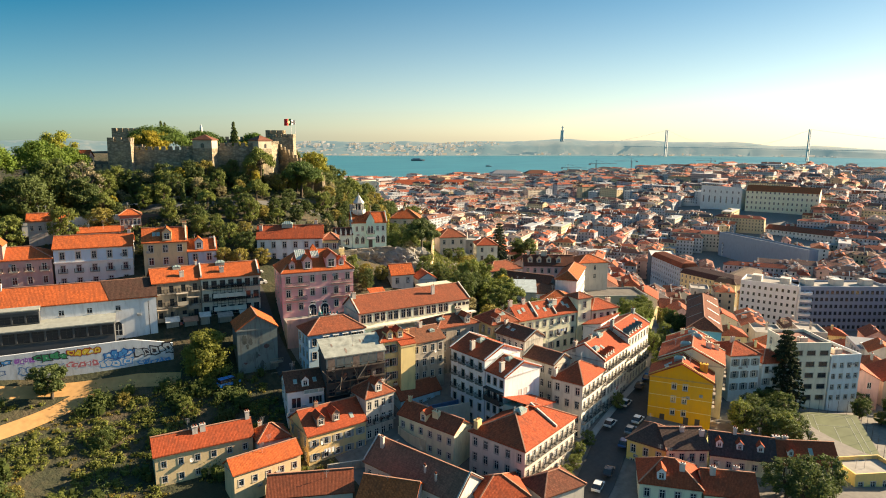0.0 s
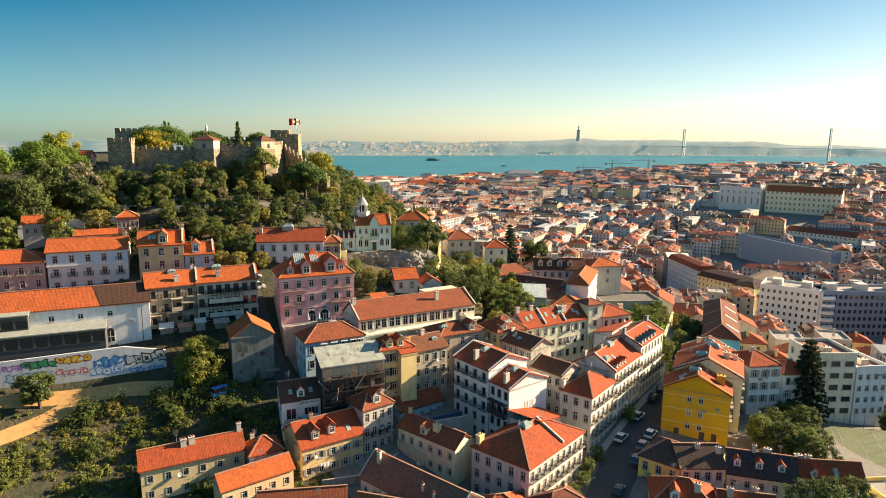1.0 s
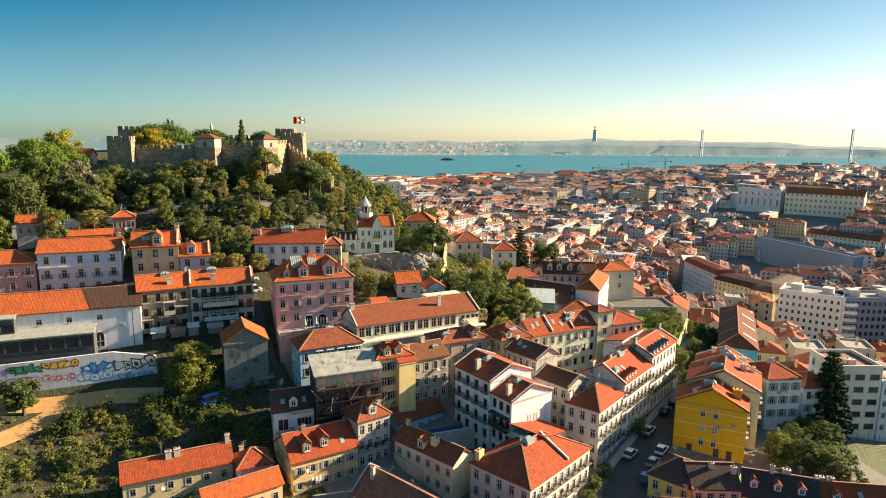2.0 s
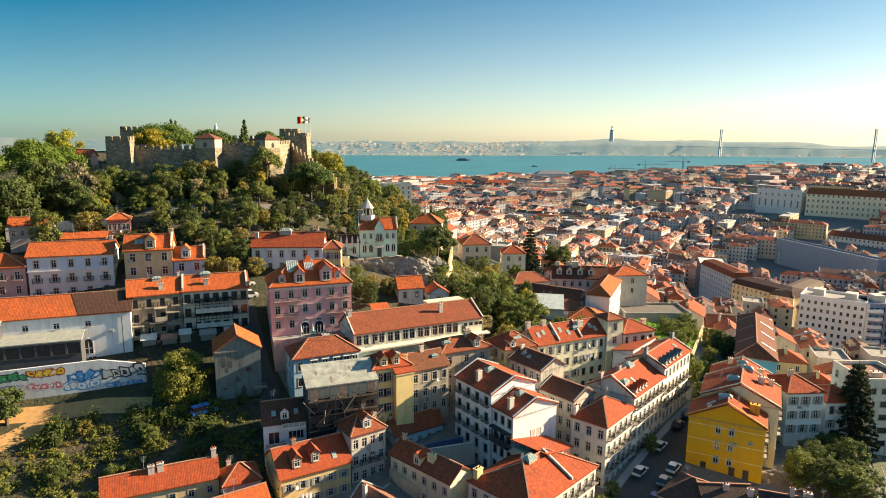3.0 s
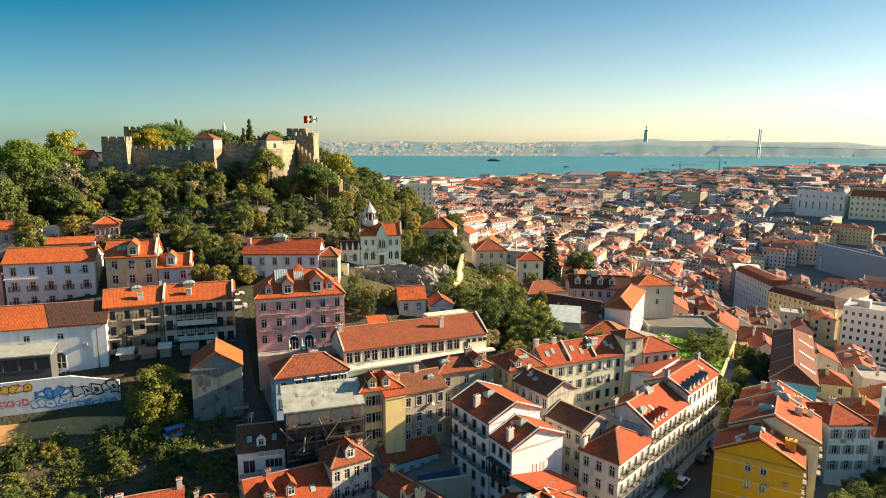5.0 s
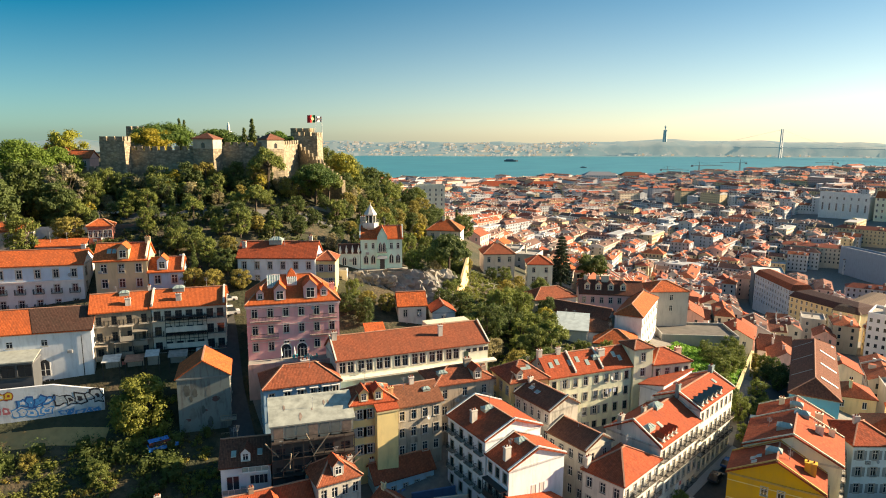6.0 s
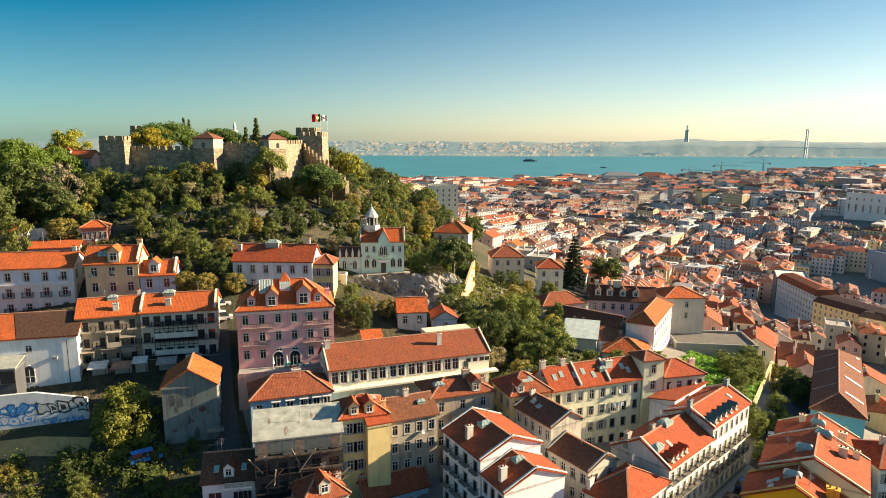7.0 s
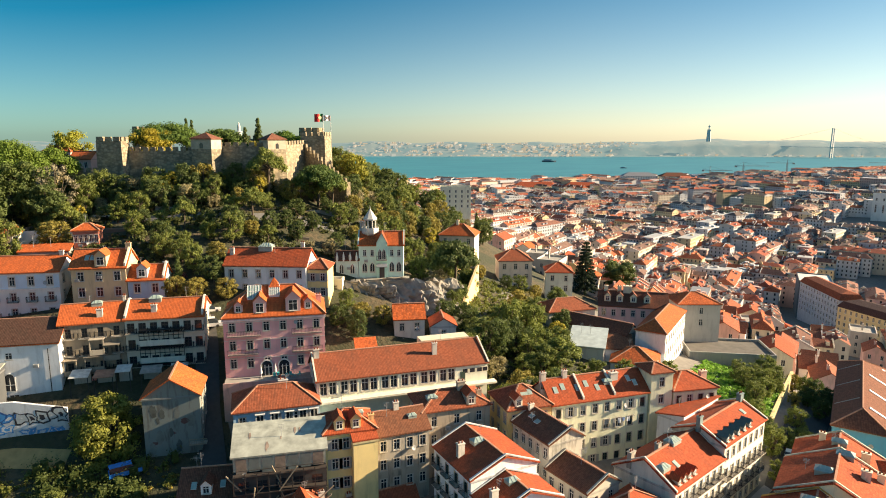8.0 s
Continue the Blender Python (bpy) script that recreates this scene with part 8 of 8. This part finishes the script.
wl = house("white square front with many windows", (658.1, 273.7), (656.0, 185.8), 16, 8, 30, "gable_u", (0.66, 0.64, 0.58), TU, F=(24, 4, "glazed", (), 1.3, 2.0, 4.2), h=4)
bl1 = house("pale block on the waterfront", (1065.8, 1085.0), (1130.0, 1044.0), 30, -2, 34, "hip", (0.60, 0.60, 0.58), plain("slate", (0.20, 0.21, 0.23), 0.8), F=(14, 6, "glazed", (), 2.0, 3.0, 5.0), h=8)
bl2 = house("cream block near the waterfront", (1136.0, 1040.0), (1190.0, 1006.0), 30, -2, 34, "hip", (0.66, 0.58, 0.42), TB, F=(12, 6, "glazed", (), 2.0, 3.0, 5.0), h=8)
bl3 = house("white block near the waterfront", (1196.0, 1002.0), (1250.0, 966.0), 30, -2, 36, "flat", (0.62, 0.63, 0.64), CEMENT, F=(12, 6, "glazed", (), 2.0, 3.0, 5.0), h=2)
rr1 = house("long red-roofed arcade by the river square", (790.0, 1115.3), (872.0, 1061.0), 40, 0, 17, "hip", (0.62, 0.56, 0.42), TR, F=(24, 2, "glazed", (), 1.6, 2.4, 5.0), h=10)
rr2 = house("red-roofed arcade wing by the river square", (876.0, 1058.0), (949.3, 1010.0), 40, 0, 17, "hip", (0.62, 0.56, 0.42), TR, F=(22, 2, "glazed", (), 1.6, 2.4, 5.0), h=10)
tall = house("pale baroque palace tower end", (246.3, 395.9), (264.2, 386.7), 14, 36, 84, "flat", (0.76, 0.68, 0.52), CEMENT, F=(5, 4, "glazed"), h=1.2)

# tower cranes
CRANE = plain("crane_steel", (0.28, 0.30, 0.30), 0.6)


def crane(x, y, z0, h, jib, ang):
    ob = root("tower_crane", "tower crane standing over the river front", "crane", pose(x, y, z0, 0, 0, ang), "cranes over the river front")
    g = Geo()
    for sx in (-1, 1):
        for sy in (-1, 1):
            g.box(sx * 1.1 - 0.25, sx * 1.1 + 0.25, sy * 1.1 - 0.25, sy * 1.1 + 0.25, 0, h)
    for k in range(int(h / 4)):
        g.beam((-1.1, -1.1, 4 * k), (1.1, -1.1, 4 * k + 4), 0.25, 0.25)
        g.beam((1.1, 1.1, 4 * k), (-1.1, 1.1, 4 * k + 4), 0.25, 0.25)
    g.make("mast", [CRANE], ob)
    g = Geo()
    g.beam((-jib * 0.35, 0, h), (jib, 0, h), 1.2, 1.0)
    g.beam((0, 0, h), (0, 0, h + 8), 0.9, 0.9)
    g.make("jib", [CRANE], ob)
    g = Geo()
    g.beam((0, 0, h + 8), (jib * 0.7, 0, h + 0.4), 0.3, 0.3)
    g.beam((0, 0, h + 8), (-jib * 0.33, 0, h + 0.4), 0.3, 0.3)
    g.make("tie", [CRANE], ob)
    g = Geo()
    g.box(-jib * 0.35, -jib * 0.25, -1.2, 1.2, h - 3, h)
    g.make("counterweight", [CRANE], ob)


crane(1199.6, 964.2, 4, 46, 46, -60)
crane(1252.3, 922.8, 4, 56, 50, -40)
crane(1493.4, 985.3, 4, 56, 50, 150)
crane(1851.3, 947.9, 4, 52, 44, 140)

# suspension bridge
bridge = root("suspension_bridge", "hazy grey suspension bridge with two tall towers", "bridge", pose(4040, 1950, 0))
# base colour with distance haze mixed in, shared by bridge and monument
HAZE = plain("bridge_haze", (0.56, 0.58, 0.58), 0.9)
for y in (2399 - 1950, 1485 - 1950):
    g = Geo()
    for s in (-1, 1):
        g.beam((s * 11, y, -2), (s * 9, y, 183), 7, 9)
    for z in (30, 66, 105, 145, 178):
        g.beam((-10, y, z), (10, y, z), 5, 5)
    for z in (66, 105, 145):
        g.beam((-10, y, z), (10, y, z + 36), 3, 3)
        g.beam((10, y, z), (-10, y, z + 36), 3, 3)
    g.make("tower", [HAZE], bridge)
g = Geo()
g.beam((0, -1500, 66), (0, 1100, 66), 22, 3)
g.make("deck", [HAZE], bridge)
for s in (-1, 1):
    g = Geo()
    pts = []
    for k in range(41):
        y = -1465 + 2464 * k / 40
        if y < -465:
            z = 70 + 113 * ((y + 1465) / 1000) ** 1.3
        elif y < 449:
            z = 74 + 109 * ((y + 8) / 457) ** 2
        else:
            z = 183 - 113 * ((y - 449) / 550) ** 0.9
        pts.append((s * 9, y, z))
    for a, b in zip(pts, pts[1:]):
        g.beam(a, b, 0.45, 0.45)
    g.make("cable", [HAZE], bridge)

# monument on the far bank
mon = root("monument", "tall pale monument on a pillared base across the river", "monument", pose(4600 * math.sin(radians(50.6)), 4600 * math.cos(radians(50.6)), 96, 0, 0, -40))
g = Geo()
for sx in (-1, 1):
    for sy in (-1, 1):
        g.beam((sx * 8, sy * 7, 0), (sx * 5, sy * 5, 72), 8, 8)
g.box(-10, 10, -9, 9, 70, 78)
g.make("base", [HAZE], mon)
g = Geo()
g.ring(0, 0, [(78, 5), (84, 4), (98, 4.4), (104, 2.2), (108, 1.6), (110, 0.6)], 10)
g.beam((-9, 0, 99), (9, 0, 99), 3, 3)
g.make("figure", [HAZE], mon)

# pale town on the far bank
g = Geo()
fr = random.Random(21)
for _ in range(1500):
    q = fr.random()
    b = fr.uniform(18, 45) if q < 0.45 else min(45, max(18, fr.gauss(37, 3.2))) if q < 0.8 else fr.gauss(26, 2.5) if q < 0.92 else fr.uniform(46, 72)
    dr = fr.choice((fr.uniform(14, 60), fr.uniform(60, 300), fr.uniform(100, 330), fr.uniform(150, 330))) if b < 45.5 else fr.uniform(14, 40)
    if noise.noise((b * 1.1, dr * 0.012, 2)) + 0.5 * noise.noise((b * 4.0, dr * 0.03, 8)) < fr.uniform(-0.25, 0.25):
        continue
    rad = far_radius(b) + dr
    hz = far_z(b, dr)
    w, d, h = fr.choice((fr.uniform(6, 16), fr.uniform(8, 40))), fr.uniform(5, 12), fr.choice((fr.uniform(2, 5), fr.uniform(3, 9), fr.uniform(6, 14)))
    m = pose(rad * math.sin(radians(b)), rad * math.cos(radians(b)), hz, 0, 0, -b + 45 + fr.uniform(-25, 25))
    g.box(-w / 2, w / 2, -d / 2, d / 2, -12, h, fr.choice((0, 1, 1, 2, 2)), m)
hazy = []
# dark base colours with a pale glow that stands in for haze
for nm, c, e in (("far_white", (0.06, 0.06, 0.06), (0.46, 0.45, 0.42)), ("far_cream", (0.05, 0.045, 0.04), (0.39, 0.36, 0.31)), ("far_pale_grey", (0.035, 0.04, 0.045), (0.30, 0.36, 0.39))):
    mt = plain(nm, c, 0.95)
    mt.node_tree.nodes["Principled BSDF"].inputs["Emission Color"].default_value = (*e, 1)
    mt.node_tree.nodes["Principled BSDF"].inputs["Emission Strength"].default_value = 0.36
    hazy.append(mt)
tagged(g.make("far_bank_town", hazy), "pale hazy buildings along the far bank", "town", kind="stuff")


# boats
def boat(x, y, L, ang):
    ob = root("ferry", "small dark ferry crossing the river", "boat", pose(x, y, 0, 0, 0, ang), "boats on the river")
    g = Geo()
    h = L * 0.10
    lo = [(-L / 2, -L * 0.09, -0.5), (L * 0.3, -L * 0.09, -0.5), (L * 0.46, 0, -0.5), (L * 0.3, L * 0.09, -0.5), (-L / 2, L * 0.09, -0.5)]
    hi = [(x_ * 1.05, y_ * 1.1, h) for x_, y_, _ in lo]
    for i in range(5):
        j = (i + 1) % 5
        g.face([lo[i], lo[j], hi[j], hi[i]])
    g.face(hi)
    g.make("hull", [plain("boat_dark", (0.10, 0.12, 0.14), 0.7)], ob)
    g = Geo()
    g.box(-L * 0.4, L * 0.15, -L * 0.06, L * 0.06, h, h * 2)
    g.make("cabin", [plain("far_grey", (0.40, 0.43, 0.46), 0.9)], ob)


boat(1984, 2552, 70, -35)
boat(1859, 1911, 26, -35)
boat(802, 2009, 60, 10)


# ---- the lower town ----
WALLS = [(0.66, 0.62, 0.54), (0.68, 0.66, 0.62), (0.72, 0.53, 0.27), (0.72, 0.42, 0.36), (0.56, 0.54, 0.50), (0.68, 0.58, 0.42), (0.50, 0.45, 0.39)]
ROOFS = [T_ORANGE, T_RED, (0.42, 0.11, 0.05), T_BROWN, (0.30, 0.12, 0.07), (0.40, 0.11, 0.05), T_RED]
rng = random.Random(7)


def town_angle(x, y):
    return 13 + 16 * math.sin(x * 0.004 + 1) + 12 * math.sin(y * 0.006)


PROTO = []
for k in range(14):
    w, d = rng.uniform(8, 15), rng.uniform(8, 12)
    hgt = rng.uniform(7, 11.5)
    st = 3 if hgt > 9 else 2
    kind = ("gable_u", "gable_v", "hip", "gable_u", "hip_v", "gable_u", "flat")[k % 7]
    cols = max(2, int(w / 2.6))
    PROTO.append((w, d, hgt, kind, WALLS[k % 7], ROOFS[(k * 3) % 7], cols, st))


# open squares and streets before the large buildings
OPEN = [((309.2, 137.9), (350.0, 86.0), 34), ((371.6, 204.2), (363.7, 166.0), 26), ((364.2, 165.4), (412.0, 171.0), 18), ((411.0, 249.3), (386.4, 212.0), 20), ((556.8, 271.4), (518.5, 182.0), 62),
        ((776.4, 627.1), (763.0, 497.2), 50), ((748.6, 337.4), (767.5, 265.3), 70), ((744.1, 390.1), (748.0, 342.0), 70), ((658.1, 273.7), (656.0, 185.8), 55), ((790.0, 1115.3), (949.3, 1010.0), 110), ((1065.8, 1085.0), (1250.0, 966.0), 60), ((309.2, 137.9), (315.8, 114.0), 30)]


def before(x, y):
    for (ax, ay), (bx, by), far in OPEN:
        dx, dy = bx - ax, by - ay
        L = math.hypot(dx, dy)
        u, v = ((x - ax) * dx + (y - ay) * dy) / L, (-(x - ax) * dy + (y - ay) * dx) / L
        if -22 < u < L + 4 and -far - 8 < v < 4:
            return True
    return False


made = {}
count = 0
spots = []
for ring_r in range(195, 470, 11):
    n = int(ring_r * radians(66) / 13.5)
    for k in range(n):
        b = radians(22 + 66 * (k + 0.5 * (ring_r // 11 % 2)) / n)
        spots.append((ring_r * math.sin(b) + rng.uniform(-2, 2), ring_r * math.cos(b) + rng.uniform(-2, 2)))
for x, y in spots:
    if count >= 130 or inside(x, y, 8.5) or before(x, y):
        continue
    if x < 150 or (x < 206 and y > 148) or math.hypot(x - 120, y - 120) < 62 or (x < 165 and y > 185) or (y > 225 and x < 225) or (165 < x < 208 and 100 < y < 128) or (140 < x < 182 and 35 < y < 62):
        continue
    k = rng.randrange(len(PROTO))
    w, d, hgt, kind, wall, roofc, cols, st = PROTO[k]
    ang = town_angle(x, y) + rng.uniform(-6, 6)
    z = ground(x, y) - 0.5
    m = pose(x, y, z, 0, 0, ang)
    if k in made:
        copy_thing(made[k], m)
    else:
        made[k] = house("old town house with plastered walls and clay roof", (0, 0), (w, 0), d, 0, hgt, kind, wall, tiles(roofc) if kind != "flat" else CEMENT, F=(cols, st, "glazed"), L=(2, st, "glazed"), h=2.6 if kind != "flat" else 0.7, group="houses of the lower town")
        FOOT.pop()
        chimney(made[k], w * 0.3, d * 0.55, hgt + 1.8, mat=plaster(wall))
        made[k].matrix_basis = m
    c, s = math.cos(radians(ang)), math.sin(radians(ang))
    FOOT.append((x + c * w / 2 - s * d / 2, y + s * w / 2 + c * d / 2, w / 2 - 2, d / 2 - 2, c, s))
    count += 1

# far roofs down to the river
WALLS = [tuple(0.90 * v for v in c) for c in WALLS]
# greyer far colours: the haze of distance is put into walls and roofs
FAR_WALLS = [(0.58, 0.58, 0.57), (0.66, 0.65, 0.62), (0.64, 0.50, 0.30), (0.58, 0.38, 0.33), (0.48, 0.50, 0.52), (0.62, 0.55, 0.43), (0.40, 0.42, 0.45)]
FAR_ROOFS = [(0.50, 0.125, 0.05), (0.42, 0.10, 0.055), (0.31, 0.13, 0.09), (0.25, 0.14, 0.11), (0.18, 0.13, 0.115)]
# a slight wash of haze is lifted into these tile colours too
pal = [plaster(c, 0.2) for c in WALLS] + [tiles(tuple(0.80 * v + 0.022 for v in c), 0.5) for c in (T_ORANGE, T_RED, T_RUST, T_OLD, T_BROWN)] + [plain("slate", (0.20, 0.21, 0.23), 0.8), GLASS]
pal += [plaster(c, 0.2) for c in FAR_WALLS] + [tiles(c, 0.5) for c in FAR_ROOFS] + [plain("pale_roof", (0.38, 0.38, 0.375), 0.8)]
NW = len(WALLS)
g = Geo()


def far_house(g, x, y, z, ang, w, d, hgt, rh, mw, mr, win=True):
    M = pose(x, y, z, 0, 0, ang)
    P = lambda *p: tuple(M @ Vector(p))
    c = [P(0, 0, -8), P(w, 0, -8), P(w, d, -8), P(0, d, -8)]
    t = [P(0, 0, hgt), P(w, 0, hgt), P(w, d, hgt), P(0, d, hgt)]
    for i in range(4):
        j = (i + 1) % 4
        g.face([c[i], c[j], t[j], t[i]], mw)
    o = 0.4
    if rh > 0:
        hipped = w > 1.2 * d and rng.random() < 0.6
        k = d * 0.42 if hipped else -o
        r1, r2 = P(k, d / 2, hgt + rh), P(w - k, d / 2, hgt + rh)
        e = [P(-o, -o, hgt - 0.2), P(w + o, -o, hgt - 0.2), P(w + o, d + o, hgt - 0.2), P(-o, d + o, hgt - 0.2)]
        g.slope([e[0], e[1], r2, r1], mr)
        g.slope([e[2], e[3], r1, r2], mr)
        if hipped:
            g.slope([e[1], e[2], r2], mr)
            g.slope([e[3], e[0], r1], mr)
        else:
            g.face([t[1], t[2], P(w, d / 2, hgt + rh)], mw)
            g.face([t[3], t[0], P(0, d / 2, hgt + rh)], mw)
        for _ in range(rng.choice((1, 2, 3)) if win else 1):
            cx, cy, ce = w * rng.uniform(0.05, 0.95), d * rng.uniform(0.3, 0.7), rng.uniform(0.35, 0.7)
            q = [P(cx + a, cy + b, hgt + rh + e) for e in (-1.6, rng.uniform(0.2, 1.3)) for a, b in ((-ce, -0.4), (ce, -0.4), (ce, 0.4), (-ce, 0.4))]
            cm = rng.choice((mw, 1, 0))
            for f in ((4, 5, 6, 7), (0, 1, 5, 4), (1, 2, 6, 5), (2, 3, 7, 6), (3, 0, 4, 7)):
                g.face([q[i] for i in f], cm)
        for x0 in [w * q for q in (0, 0.36, 0.68, 1) if rng.random() < (0.3 if 0 < q < 1 and w > 14 else 0 if hipped or 0 < q < 1 else 0.35)]:
            near, back = [[P(x0 + e, a, z) for a, z in ((-0.5, hgt - 1.0), (-0.5, hgt + 0.25), (d / 2, hgt + rh + 0.5), (d + 0.5, hgt + 0.25), (d + 0.5, hgt - 1.0))] for e in (-0.22, 0.22)]
            fm = rng.choice((0, 1, mw, mw))
            g.face(near, fm), g.face(back[::-1], fm)
            for i in range(4):
                g.face([near[i], back[i], back[i + 1], near[i + 1]], fm)
        if win:
            for _ in range(rng.choice((0, 1, 1, 2)) + int(w / 9)):
                v = d * rng.choice((0.2, 0.8))
                dx = w * rng.uniform(0.15, 0.85)
                zz = hgt + rh * 0.4
                e = rng.uniform(0.6, 1.0)
                for f in ([(dx - e, v - 0.9), (dx + e, v - 0.9), (dx + e, v + 0.9), (dx - e, v + 0.9)],):
                    lo_, hi_ = [P(a, b, zz - 1) for a, b in f], [P(a, b, zz + 1.1) for a, b in f]
                    g.face(hi_, mr)
                    for i in range(4):
                        j = (i + 1) % 4
                        g.face([lo_[i], lo_[j], hi_[j], hi_[i]], mw)
    else:
        g.face(t, mr)
        for _ in range(rng.choice((1, 2, 3))):
            a, b, e = w * rng.uniform(0.2, 0.8), d * rng.uniform(0.2, 0.8), rng.uniform(0.5, 1.6)
            lo_, hi_ = [P(a + i * e, b + j * e, hgt - 0.5) for i, j in ((-1, -1), (1, -1), (1, 1), (-1, 1))], [P(a + i * e, b + j * e, hgt + e) for i, j in ((-1, -1), (1, -1), (1, 1), (-1, 1))]
            g.face(hi_, mw)
            for i in range(4):
                j = (i + 1) % 4
                g.face([lo_[i], lo_[j], hi_[j], hi_[i]], mw)
    if win:
        n, fl = max(2, int(w / 2.8)), int(hgt / 3.2)
        for r in range(fl):
            zz = hgt - 2.6 - 3.2 * r
            for k in range(n):
                u = w * (k + 0.5) / n
                for yy in (-0.06, d + 0.06):
                    g.face([P(u - 0.5, yy, zz), P(u + 0.5, yy, zz), P(u + 0.5, yy, zz + 1.6), P(u - 0.5, yy, zz + 1.6)], NW + 6)
            for k in range(2):
                v = d * (k + 0.5) / 2
                for xx in (-0.06, w + 0.06):
                    g.face([P(xx, v - 0.5, zz), P(xx, v + 0.5, zz), P(xx, v + 0.5, zz + 1.6), P(xx, v - 0.5, zz + 1.6)], NW + 6)


r = 250.0
while r < 2600:
    step = 8.8 + max(0, r - 460) * 0.0105
    n = int(r * radians(66) / (step * 1.45))
    for k in range(n):
        b = radians(20 + 68 * (k + rng.random() * 0.6) / n)
        x, y = r * math.sin(b), r * math.cos(b)
        if river(x, y) > 1590 or inside(x + 6, y + 5, 6.5) or before(x + 5, y + 4) or (y > 225 and x < 225) or x < 165 or (x < 206 and y > 148) or math.hypot(x - 120, y - 120) < 70 or (165 < x < 208 and 100 < y < 128) or (140 < x < 190 and 30 < y < 62):
            continue
        s = 0.92 + max(0, r - 460) * 0.0005
        w, d = rng.choice((rng.uniform(7, 13), rng.uniform(12, 26), rng.uniform(12, 26))) * s, rng.uniform(7, 10.5) * s
        hgt = rng.choice((rng.uniform(7, 11), rng.uniform(9, 14.5)))
        if r > 480 and rng.random() < 0.30:
            w, d, hgt = w * 2.0, d * 1.25, hgt + 5
        ang = town_angle(x, y) + rng.choice((0, 0, 90)) + rng.uniform(-4, 4)
        flat = rng.random() < (0.12 if r < 420 else 0.18)
        # the hazed colours take over as the radius grows
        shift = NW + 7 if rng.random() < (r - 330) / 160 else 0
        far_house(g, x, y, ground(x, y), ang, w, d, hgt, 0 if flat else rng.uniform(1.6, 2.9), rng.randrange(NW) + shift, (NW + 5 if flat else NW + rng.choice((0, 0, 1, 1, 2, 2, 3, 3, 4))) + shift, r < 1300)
    r += step
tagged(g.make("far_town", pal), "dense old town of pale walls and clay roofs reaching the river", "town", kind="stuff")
